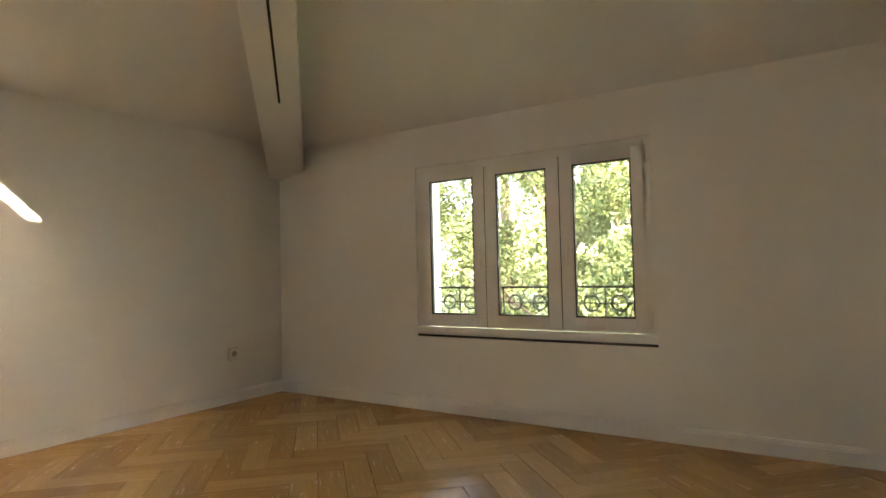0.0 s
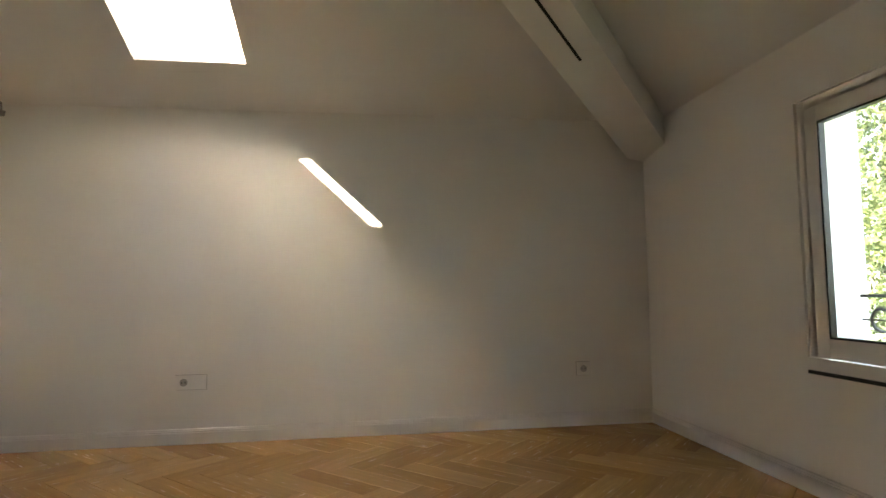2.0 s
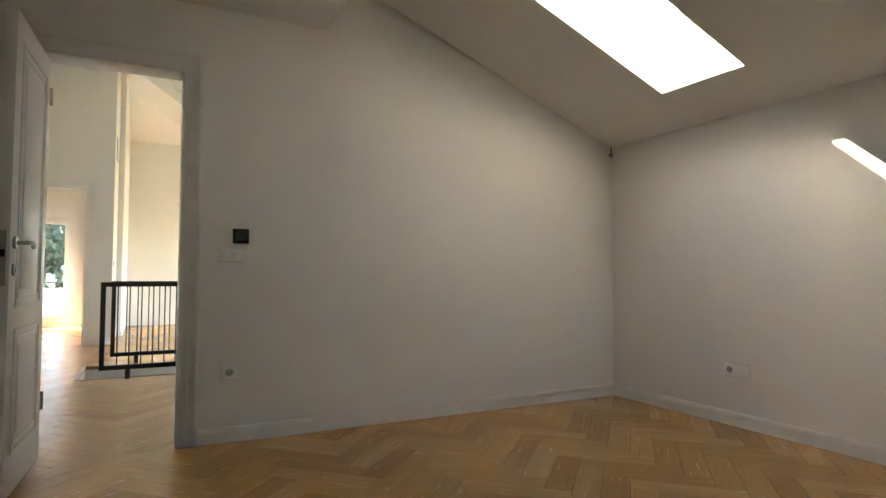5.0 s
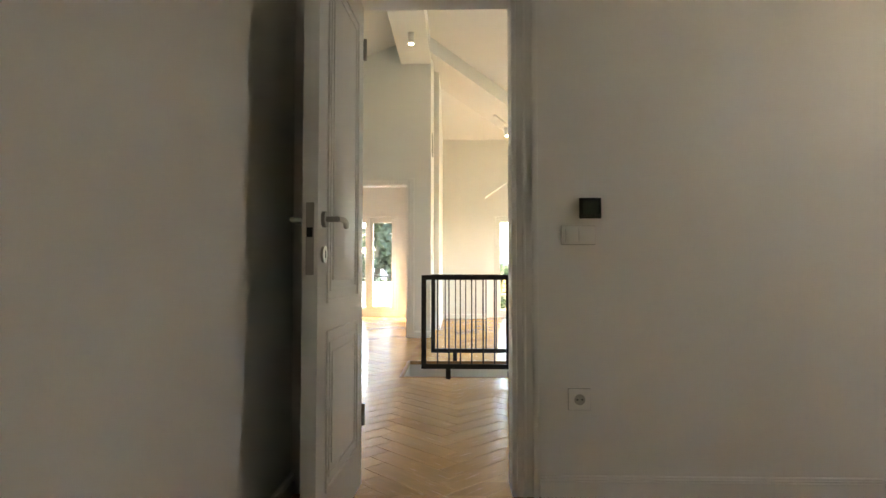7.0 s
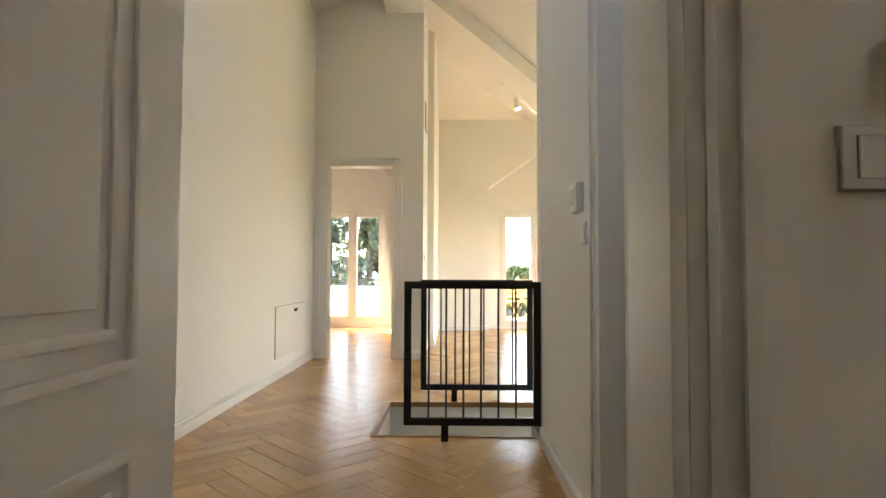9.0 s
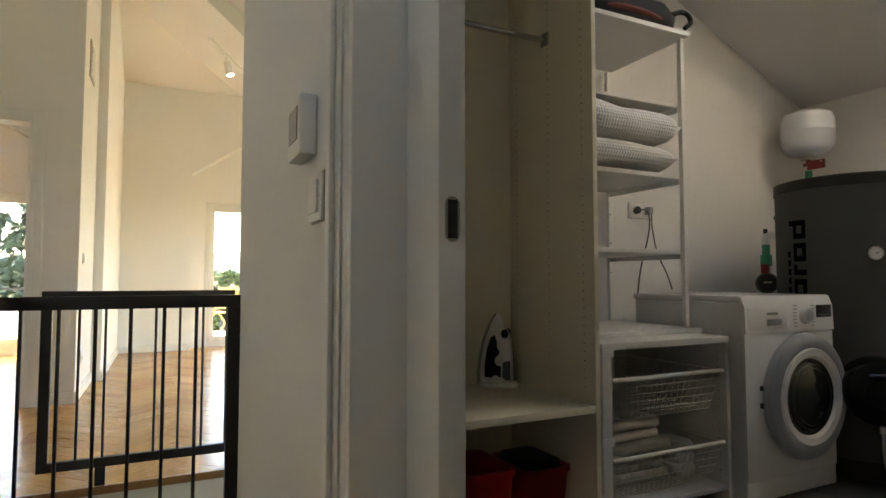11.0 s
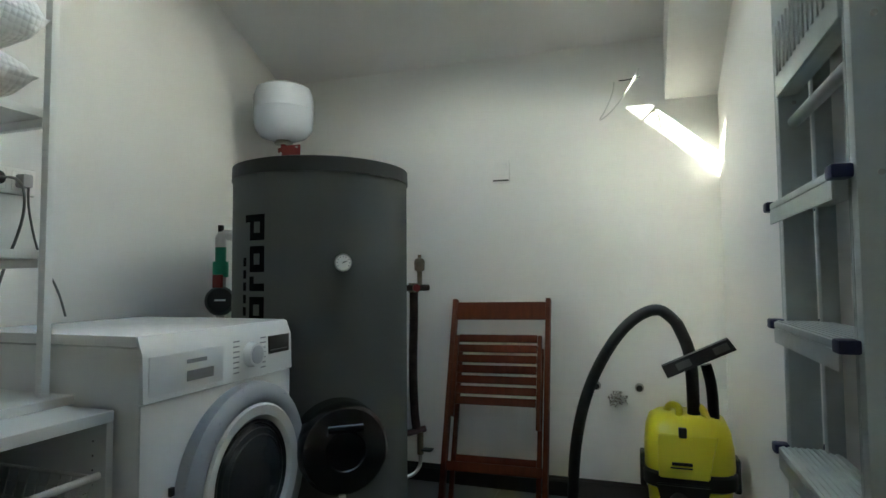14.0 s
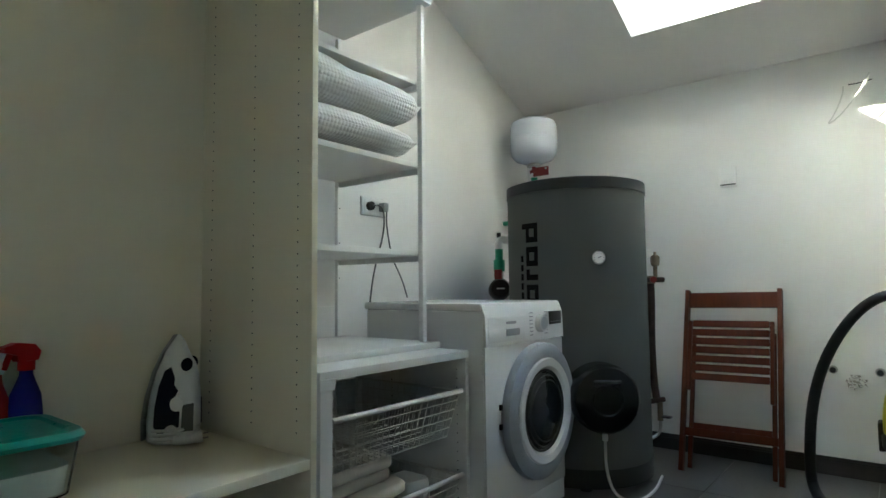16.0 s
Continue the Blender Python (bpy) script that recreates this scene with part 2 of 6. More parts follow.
wall("wall_room_east", pierced("x", 6.0, 6.2, -8.96, -5.48, 0, 3.6), "white painted wall of the far room")
wall("wall_living_north", pierced("y", -2.91, -2.76, -1.0, LW, 0, 3.6), "white painted wall of the living room")

# bedroom ceiling: two slopes that meet in a hip, a flat top, a shaft for the roof window
ZW, ZN, PITCH = 1.94, 1.89, 0.395
XM, YM, ZM = 2.304, 1.429, 2.85
SKY1 = (0.365, 1.50, 0.848, 1.416)


def zw(x):
    return ZW + PITCH * x


def ceil_w(bm, pts):
    prism(bm, [(x, y, zw(x)) for x, y in pts], (0, 0, 0.06))


bm = B()
hx0, hx1, hy0, hy1 = SKY1
ceil_w(bm, [(0, 0), (XM, 0), (XM, hy0), (0, hy0)])
ceil_w(bm, [(0, hy0), (hx0, hy0), (hx0, hy1), (0, hy1)])
ceil_w(bm, [(hx1, hy0), (XM, hy0), (XM, hy1), (hx1, hy1)])
ceil_w(bm, [(0, hy1), (XM, hy1), (XM, YM), (0, YM)])
ceil_w(bm, [(0, YM), (XM, YM), (0, YM + XM)])
prism(bm, [(0, YM + XM, ZW), (XM, YM, ZM), (EAST, YM, ZM), (EAST, NORTH, ZN), (0, NORTH, ZN)], (0, 0, 0.06))
prism(bm, [(XM, 0, ZM), (EAST, 0, ZM), (EAST, YM, ZM), (XM, YM, ZM)], (0, 0, 0.06))
single("ceiling", bm, CEILING, "white plastered sloping attic ceiling with a hip", "ceiling", kind="structure", smooth=None)
single("ceiling_soffit", solid(2.31, EAST, 0.0, 1.25, 2.44, ZM), CEILING, "white boxed-in soffit above the bedroom door", "ceiling", kind="structure", smooth=None)


def shaft(rect, zfun, h, inner, name):
    """The plastered well of a roof window from the ceiling up to the roof."""
    x0, x1, y0, y1 = rect
    bm = B()
    t = 0.05
    for xa, xb, ya, yb in ((x0 - t, x0, y0 - t, y1 + t), (x1, x1 + t, y0 - t, y1 + t), (x0, x1, y0 - t, y0), (x0, x1, y1, y1 + t)):
        lo = [(xa, ya, zfun(xa) + 0.004), (xb, ya, zfun(xb) + 0.004), (xb, yb, zfun(xb) + 0.004), (xa, yb, zfun(xa) + 0.004)]
        prism(bm, [(q[0], q[1], q[2] + 0.058) for q in lo], (0, 0, h - 0.062))
    single(name + "_well", bm, CEILING, "white plastered well of the roof window", "ceiling", kind="structure", smooth=None)
    win = tagged(new(name), "white-framed roof window, bright with daylight", "roof window", kind="structure")
    a0, a1, b0, b1 = inner
    fr = B()
    for xa, xb, ya, yb in ((x0 - t, a0, y0 - t, y1 + t), (a1, x1 + t, y0 - t, y1 + t), (a0, a1, y0 - t, b0), (a0, a1, b1, y1 + t)):
        prism(fr, [(xa, ya, zfun(xa) + h), (xb, ya, zfun(xb) + h), (xb, yb, zfun(xb) + h), (xa, yb, zfun(xa) + h)], (0, 0, 0.06))
    part("window_frame", fr, PVC, win, smooth=None)
    gl = part("pane", prism(B(), [(a0, b0, zfun(a0) + h + 0.03), (a1, b0, zfun(a1) + h + 0.03), (a1, b1, zfun(a1) + h + 0.03), (a0, b1, zfun(a0) + h + 0.03)], (0, 0, 0.006)), ROOFPANE, win, smooth=None)
    gl.visible_shadow = False


shaft(SKY1, zw, 0.36, (0.50, 1.395, 0.893, 1.37), "roof_window_1")

# hip beam, boxed in plaster, with a slot for a light track
hb = B()
du = Vector((1, -1, 0)).normalized()
dn = Vector((1, 1, 0)).normalized()
base = Vector((-0.07, 3.99, 0))


def hip(s, off, z):
    p = base + du * s + dn * off
    return (p.x, p.y, z)


def hipz(s):
    return 1.658 + 0.395 * (base + du * s).x


L = 3.1
WA, WB = -0.118, 0.152
prism(hb, [hip(0, WA, hipz(0)), hip(0, WB, hipz(0)), hip(L, WB, hipz(L)), hip(L, WA, hipz(L))], (0, 0, 0.36))
single("hip_beam", hb, CEILING, "white boxed-in hip beam under the sloping ceiling", "beam", kind="structure", smooth=None)
sl = B()
prism(sl, [hip(1.26, 0.018, hipz(1.26) - 0.004), hip(1.26, 0.032, hipz(1.26) - 0.004), hip(L, 0.032, hipz(L) - 0.004), hip(L, 0.018, hipz(L) - 0.004)], (0, 0, 0.006))
single("light_track_slot", sl, DARKGAP, "narrow dark slot of a light track in the beam", "light track", smooth=None)

# laundry ceiling
SKY2 = (-0.235, 0.95, -1.885, -1.20)


def zl(x):
    return 2.035 + 0.44 * (x - LW)


def ceil_l(bm, x0, x1, y0, y1):
    prism(bm, [(x0, y0, zl(x0)), (x1, y0, zl(x1)), (x1, y1, zl(x1)), (x0, y1, zl(x0))], (0, 0, 0.06))


bm = B()
ceil_l(bm, LW, -0.235, LS, LN)
ceil_l(bm, 0.95, 2.72, LS, LN)
ceil_l(bm, -0.235, 0.95, LS, -1.885)
ceil_l(bm, -0.235, 0.95, -1.20, LN)
single("ceiling_laundry", bm, CEILING, "white plastered sloping ceiling of the laundry room", "ceiling", kind="structure", smooth=None)
shaft(SKY2, zl, 0.38, (-0.15, 0.89, -1.805, -1.27), "roof_window_2")
bm = B()
prism(bm, [(LW, -0.80, 1.75), (1.6, -0.80, 1.75 + 0.44 * 2.237), (1.6, LN, 1.75 + 0.44 * 2.237), (LW, LN, 1.75)], (0, 0, 0.33))
single("laundry_beam", bm, CEILING, "white boxed-in rafter beside the laundry wall", "beam", kind="structure", smooth=None)

# hallway and living room ceiling: ridge, slope to the west, slope to the east
def zr(x):
    return 4.10 - 0.395 * abs(3.95 - x)


bm = B()
prism(bm, [(-1.2, -9.15, zr(-1.2)), (3.95, -9.15, zr(3.95)), (3.95, -2.76, zr(3.95)), (-1.2, -2.76, zr(-1.2))], (0, 0, 0.06))
prism(bm, [(2.72, -2.76, zr(2.72)), (3.95, -2.76, 4.10), (3.95, 0, 4.10), (2.72, 0, zr(2.72))], (0, 0, 0.06))
prism(bm, [(3.95, -9.2, 4.10), (6.2, -9.2, zr(6.2)), (6.2, 0, zr(6.2)), (3.95, 0, 4.10)], (0, 0, 0.06))
single("ceiling_hall", bm, CEILING, "white plastered sloping ceiling of the hallway and living room", "ceiling", kind="structure", smooth=None)
bm = B()
prism(bm, [(0.8, -8.9, 3.30), (3.61, -8.9, 3.30), (3.61, -6.9, 4.10), (0.8, -6.9, 4.10)], (0, 0, 0.06))
single("ceiling_living_slope", bm, CEILING, "white plastered ceiling slope above the balcony door", "ceiling", kind="structure", smooth=None)
single("ridge_beam", solid(3.69, 4.10, -5.48, -0.15, 3.74, 4.2), CEILING, "white boxed-in ridge beam", "beam", kind="structure", smooth=None)

bm = B()
side = Vector((0.69, -0.72, 0)) * 0.11
a, b = Vector((3.76, -5.25, 0)), Vector((0.6, -8.15, 0))
prism(bm, [(p.x, p.y, zr(p.x) - 0.20) for p in (a - side, a + side, b + side, b - side)], (0, 0, 0.25))
single("valley_rafter", bm, CEILING, "white boxed-in valley rafter in the living room", "beam", kind="structure", smooth=None)

def dormer_wall(name, y0, y1, x0, x1, top, n0, n1, eave, ax, az):
    """A wall layer with a gabled recess cut out for a dormer."""
    bm = B()
    lift = (0, y1 - y0, 0)
    prism(bm, [(x0, y0, 0), (n0, y0, 0), (n0, y0, eave), (n0, y0, top), (x0, y0, top)], lift)
    prism(bm, [(n1, y0, 0), (x1, y0, 0), (x1, y0, top), (n1, y0, top), (n1, y0, eave)], lift)
    prism(bm, [(n0, y0, eave), (ax, y0, az), (ax, y0, top), (n0, y0, top)], lift)
    prism(bm, [(ax, y0, az), (n1, y0, eave), (n1, y0, top), (ax, y0, top)], lift)
    wall(name, bm, "white painted wall with a gabled dormer recess")


dormer_wall("wall_dormer_living", -8.898, -8.62, 0.80, 3.608, 3.55, 0.92, 2.80, 2.30, 1.86, 2.95)
dormer_wall("wall_dormer_room", -8.958, -8.70, 3.852, 5.998, 3.30, 4.40, 5.82, 2.50, 5.10, 2.92)

# floors
bm = B()
box(bm, -0.2, 4.2, -0.15, 4.16, -0.25, -0.012)
box(bm, 2.88, 5.07, -2.44, -0.15, -0.25, -0.012)
box(bm, 3.92, 5.07, -5.48, -2.44, -0.25, -0.012)
box(bm, -1.2, 3.92, -9.15, -3.53, -0.25, -0.012)
box(bm, -1.2, 2.396, -3.53, -2.91, -0.25, -0.012)
box(bm, 3.92, 6.2, -9.2, -5.48, -0.25, -0.012)
single("floor_base", bm, DARKGAP, "dark screed under the parquet", "floor", kind="structure", smooth=None)
bm = B()
box(bm, LW - 0.2, 2.88, LS - 0.15, LN + 0.15, -0.25, -0.004)
single("floor_laundry_base", bm, material("tile grout", (0.28, 0.275, 0.26), 0.8), "grey grout under the laundry tiles", "floor", kind="structure", smooth=None)
well = thing("stairwell", "white plastered stairwell cut into the hallway floor", "stairwell", (3.1, -3.0, -2.6), kind="structure")
wb = B()
box(wb, 2.40, 3.80, -3.53, -3.414, -2.6, -0.014)
box(wb, 2.40, 3.80, -2.556, -2.44, -2.6, -0.014)
box(wb, 3.804, 3.92, -3.53, -2.44, -2.6, -0.014)
box(wb, 1.0, 2.396, -3.53, -3.41, -2.6, -0.26)
box(wb, 1.0, 2.396, -2.56, -2.44, -2.6, -0.26)
part("well_wall", wb, PLASTER, well, smooth=None)
part("landing", solid(3.02, 3.802, -3.41, -2.56, -0.42, -0.36, bevel=0.004), OAKDARK, well, "oak landing below the hallway floor")
for i in range(3, 11):
    st = solid(3.80 - 0.25 * i - 0.27, 3.80 - 0.25 * i, -3.40, -2.57, -0.19 * (i + 1) - 0.04, -0.19 * (i + 1), bevel=0.006)
    part("step", st, OAKDARK, well, "oak stair tread")
    part("riser", solid(3.79 - 0.25 * i - 0.25, 3.81 - 0.25 * i - 0.25, -3.40, -2.57, -0.19 * (i + 2), -0.19 * (i + 1) - 0.045), TRIM, well)
for a in ((2.40, 3.82, -3.43, -3.405), (2.90, 3.82, -2.565, -2.545), (3.797, 3.82, -3.404, -2.566)):
    part("edge_trim", solid(*a, -0.03, 0.006, bevel=0.003), OAKDARK, well, "dark oak edge strip")
single("ground", solid(-600, 600, -600, 600, -6.6, -6.5), material("grass ground", (0.07, 0.10, 0.03), 0.9, vary=0.3, scale=0.3), "green ground far below the attic", "ground", kind="structure", smooth=None)

# ---- baseboards, casings, doors and windows ----
def baseboard(x0, y0, x1, y1, side, mat=None, h=0.085, t=0.016):
    """A moulded skirting along a wall's foot; side points into the room."""
    n = Vector((*side, 0))
    bm = B()
    g = t * 0.5
    prof = [(0.001, 0.0), (t, 0.0), (t, h * 0.74), (g, h * 0.75), (g, h * 0.785), (t, h * 0.795), (t, h * 0.865), (g, h * 0.875), (g, h * 0.91), (t * 0.9, h * 0.92), (t * 0.8, h * 0.97), (t * 0.5, h), (0.001, h)]
    a = [bm.verts.new(Vector((x0, y0, z)) + n * d) for d, z in prof]
    b = [bm.verts.new(Vector((x1, y1, z)) + n * d) for d, z in prof]
    for i in range(len(prof)):
        j = (i + 1) % len(prof)
        bm.faces.new((a[i], a[j], b[j], b[i]))
    bm.faces.new(a)
    bm.faces.new(b[::-1])
    return single("baseboard", bm, mat or TRIM, "white lacquered moulded skirting board", "baseboard", kind="structure", smooth=None)


baseboard(0, 0, 0, NORTH, (1, 0))
baseboard(0.016, NORTH, EAST, NORTH, (0, -1))
baseboard(EAST, 0, EAST, NORTH - 0.016, (-1, 0))
baseboard(0.016, 0, DOOR[0] - 0.09, 0, (0, 1))
baseboard(HALL_E, -5.46, HALL_E, -0.15, (-1, 0))
baseboard(HALL_W, -2.46, HALL_W, LDOOR[0] - 0.10, (1, 0))
baseboard(HALL_W, LDOOR[1] + 0.10, HALL_W, -0.15, (1, 0))
baseboard(3.69, -5.48, ENDDOOR[0] - 0.09, -5.48, (0, 1))
baseboard(3.69, -6.5, 3.69, -5.48, (-1, 0))
baseboard(3.61, -8.9, 3.61, -6.5, (-1, 0))
baseboard(2.81, -8.62, 3.59, -8.62, (0, 1))
baseboard(3.87, -8.70, 4.39, -8.70, (0, 1))


def casing(name, axis, at, a0, a1, top, out, label, depth, w=0.085):
    """A moulded door lining: two architrave sides and a head on the wall face, and the jambs through the wall."""
    th = thing(name, label, "door frame", kind="structure")

    def bar(n, u0, u1, z0, z1, d0, d1, bevel=0.003):
        p, q = sorted((at + out * d0, at + out * d1))
        u0, u1 = sorted((u0, u1))
        part(n, solid(*((p, q, u0, u1) if axis == "x" else (u0, u1, p, q)), z0, z1, bevel=bevel), TRIM, th)
    for s, e in ((-1, a0), (1, a1)):
        bar("architrave", e, e + s * w, 0, top + w, 0.001, 0.012)
        bar("architrave", e + s * w * 0.72, e + s * w, 0, top + w, 0.0125, 0.022)
        bar("architrave", e + s * w * 0.25, e + s * w * 0.42, 0, top + w * 0.42, 0.0125, 0.017)
        bar("jamb", e, e - s * 0.02, 0, top, 0.012, -depth)
    bar("architrave", a0, a1, top, top + w, 0.001, 0.012)
    bar("architrave", a0 - w * 0.70, a1 + w * 0.70, top + w * 0.72, top + w, 0.0125, 0.022)
    bar("architrave", a0, a1, top + w * 0.25, top + w * 0.42, 0.0125, 0.017)
    bar("jamb", a0 + 0.02, a1 - 0.02, top - 0.02, top, 0.012, -depth)
    return th


casing("door_frame_1", "y", 0.0, DOOR[0], DOOR[1], 2.06, 1, "white lacquered moulded frame of the bedroom door", 0.15)
casing("door_frame_2", "x", HALL_W, LDOOR[0], LDOOR[1], 2.10, 1, "white lacquered moulded frame of the laundry door", 0.10)
casing("door_frame_3", "y", -5.48, ENDDOOR[0], ENDDOOR[1], 2.08, 1, "white lacquered frame of the open doorway", 0.15)


def place(ob, m):
    """Turns and moves a thing that was built about the world's origin."""
    ob.matrix_basis = m
    return ob


def built_door():
    """A panelled leaf hung at the origin, its face along +x, seen from -y; the handle at the free end."""
    w, h, t = 0.665, 2.03, 0.050
    d = thing("door_1", "white lacquered panel door standing open into the bedroom", "door", kind="structure")
    part("leaf", solid(0, w, 0, t, 0.008, h, bevel=0.002), TRIM, d)
    for side in (-1, 1):
        y = 0.0 if side < 0 else t
        for z0, z1 in ((0.18, 0.70), (0.79, 1.92)):
            for k, (m, e) in enumerate(((0.100, 0.007), (0.138, 0.005))):
                x0, x1, a, b = m, w - m, z0 + (m - 0.100), z1 - (m - 0.100)
                g = 0.014
                for bx in ((x0, x1, a, a + g), (x0, x1, b - g, b), (x0, x0 + g, a + g, b - g), (x1 - g, x1, a + g, b - g)):
                    part("moulding", solid(bx[0], bx[1], min(y, y + side * e), max(y, y + side * e), bx[2], bx[3], bevel=0.002), TRIM, d)
            part("panel", solid(0.172, w - 0.172, min(y, y + side * 0.005), max(y, y + side * 0.005), z0 + 0.075, z1 - 0.075, bevel=0.002), TRIM, d)
        hy = y + side * 0.012
        hd = part("door_handle", cyl(B(), (w - 0.055, y, 1.06), (w - 0.055, hy, 1.06), 0.026, seg=28), STEEL, d, "brushed steel lever handle")
        part("neck", cyl(B(), (w - 0.055, hy, 1.06), (w - 0.055, y + side * 0.05, 1.06), 0.009), STEEL, hd)
        part("lever", tube(B(), [(w - 0.05, y + side * 0.048, 1.06), (w - 0.09, y + side * 0.056, 1.062), (w - 0.14, y + side * 0.054, 1.058), (w - 0.185, y + side * 0.044, 1.047)], 0.0095, 12), STEEL, hd)
        ro = part("key_rosette", cyl(B(), (w - 0.055, y, 0.948), (w - 0.055, hy - side * 0.003, 0.948), 0.026, seg=28), STEEL, d, "round steel keyhole rosette")
        part("keyhole", solid(w - 0.059, w - 0.051, min(hy - side * 0.003, hy - side * 0.0015), max(hy - side * 0.003, hy - side * 0.0015), 0.936, 0.960), BLACKPL, ro)
    lk = part("lock_plate", solid(w, w + 0.0025, 0.012, 0.038, 0.883, 1.108, bevel=0.001), STEEL, d, "steel lock plate in the door's edge")
    part("latch", solid(w + 0.0025, w + 0.005, 0.016, 0.034, 1.0, 1.03), DARKGAP, lk)
    for z in (0.25, 1.80):
        part("hinge", cyl(B(), (0.0, t + 0.006, z), (0.0, t + 0.006, z + 0.09), 0.008), STEEL, d)
    return d


# hung on the east jamb, swung into the room
place(built_door(), pose(3.781, -0.10, 0, 0, 0, 87.5))


def pane_frame(th, name, axis, at, a0, a1, z0, z1, w, d, mat):
    """A rectangular frame of four bars of width w and depth d."""
    for u0, u1, s0, s1 in ((a0, a0 + w, z0, z1), (a1 - w, a1, z0, z1), (a0 + w, a1 - w, z0, z0 + w), (a0 + w, a1 - w, z1 - w, z1)):
        p, q = at - d / 2, at + d / 2
        part(name, solid(*((p, q, u0, u1) if axis == "x" else (u0, u1, p, q)), s0, s1, bevel=0.003), mat, th)


def pane(th, axis, at, a0, a1, z0, z1):
    g = part("pane", solid(*((at - 0.003, at + 0.003, a0, a1) if axis == "x" else (a0, a1, at - 0.003, at + 0.003)), z0, z1), COATED, th, smooth=None)
    g.visible_shadow = False
    return g


w1 = thing("window_1", "white three-leaf window with closed leaves", "window", (2.1, 3.95, 0.5), kind="structure")
pane_frame(w1, "window_frame", "y", 3.905, WIN[0] + 0.002, WIN[1] - 0.002, WIN[2] + 0.001, WIN[3] - 0.002, 0.045, 0.07, PVC)
part("window_sill", solid(WIN[0] + 0.004, WIN[1] + 0.012, NORTH - 0.006, 3.872, WIN[2] + 0.002, WIN[2] + 0.053, bevel=0.003), PVC, w1, "white lower frame rail")
# near-black strip that draws the shadow line below the board
part("gap", solid(WIN[0] + 0.004, WIN[1] + 0.010, NORTH - 0.0055, NORTH + 0.02, WIN[2] - 0.013, WIN[2] + 0.001), DARKGAP, w1, "dark strip for the shadow joint under the window board")
sw = (WIN[1] - WIN[0] - 0.05) / 3
for i in range(3):
    a = WIN[0] + 0.025 + sw * i
    pane_frame(w1, "sash", "y", 3.895, a + 0.003, a + sw - 0.003, WIN[2] + 0.055, WIN[3] - 0.028, 0.078, 0.05, PVC)
    pane(w1, "y", 3.905, a + 0.079, a + sw - 0.079, WIN[2] + 0.131, WIN[3] - 0.104)
    for u in (a + 0.0805, a + sw - 0.0895):
        part("gasket", solid(u, u + 0.009, 3.873, 3.900, WIN[2] + 0.133, WIN[3] - 0.106), BLACKPL, w1)
    for z in (WIN[2] + 0.1325, WIN[3] - 0.1145):
        part("gasket", solid(a + 0.0896, a + sw - 0.0896, 3.873, 3.900, z, z + 0.009), BLACKPL, w1)
for i in (1, 2):
    a = WIN[0] + 0.025 + sw * i
    part("gap", solid(a - 0.003, a + 0.003, 3.876, 3.882, WIN[2] + 0.06, WIN[3] - 0.03), DARKGAP, w1)
for x, s in ((WIN[0] + 0.025 + sw - 0.04, 1), (WIN[0] + 0.025 + sw * 2 + 0.04, 1)):
    hd = part("window_handle", solid(x - 0.014, x + 0.014, 3.858, 3.870, 1.00, 1.065, bevel=0.004), PVC, w1, "white window handle")
    part("lever", solid(x - 0.009, x + 0.009, 3.836, 3.858, 0.93, 1.045, bevel=0.005), PVC, hd)
for x in (WIN[0] + 0.025 + sw + 0.016, WIN[1] - 0.022):
    for z in (WIN[2] + 0.08, WIN[3] - 0.14):
        part("hinge", cyl(B(), (x, 3.866, z), (x, 3.866, z + 0.09), 0.008), PVC, w1)


def socket(name, label, m, gang=1):
    """A flush wall socket, built facing +y at the origin and set by its pose."""
    th = thing(name, label, "socket")
    w = 0.041 * gang + 0.002
    # grey rim, a little larger than the plate: its contact shadow as colour
    part("shadow_rim", solid(-w - 0.0015, w + 0.0015, 0.0005, 0.0035, -0.0435, 0.0425), material("shadow joint", (0.40, 0.38, 0.36), 0.8), th)
    part("frame", solid(-w, w, 0.0036, 0.012, -0.041, 0.041, bevel=0.003), PLASTIC, th)
    for i in range(gang):
        x = (i - (gang - 1) / 2) * 0.078
        part("insert", solid(x - 0.030, x + 0.030, 0.0122, 0.0145, -0.030, 0.030, bevel=0.002), PLASTIC, th)
        if i == gang - 1:
            # flat disc; its grey stands for the shade inside the hollow cup
            ring = part("cup", cyl(B(), (x, 0.0146, 0), (x, 0.0152, 0), 0.0215, seg=24), material("painted cup shade", (0.38, 0.37, 0.35), 0.5), th)
            for dx in (-0.0095, 0.0095):
                part("hole", cyl(B(), (x + dx, 0.0153, 0), (x + dx, 0.0160, 0), 0.004, seg=10), BLACKPL, ring)
    place(th, m)
    return th


def switch(name, label, m, gang=1):
    th = thing(name, label, "light switch")
    w = 0.041 * gang + 0.002
    # the switch plate's thin shadow line, drawn as a grey rim
    part("shadow_rim", solid(-w - 0.0015, w + 0.0015, 0.0005, 0.0035, -0.0435, 0.0425), material("switch shadow joint", (0.40, 0.38, 0.36), 0.8), th)
    part("frame", solid(-w, w, 0.0036, 0.010, -0.041, 0.041, bevel=0.003), PLASTIC, th)
    for i in range(gang):
        x = (i - (gang - 1) / 2) * 0.066
        part("rocker", solid(x - 0.030, x + 0.030, 0.0102, 0.0145, -0.028, 0.028, bevel=0.003), PLASTIC, th)
        part("gap", solid(x + 0.0305, x + 0.0315, 0.0101, 0.0108, -0.028, 0.028), DARKGAP, th)
    place(th, m)
    return th


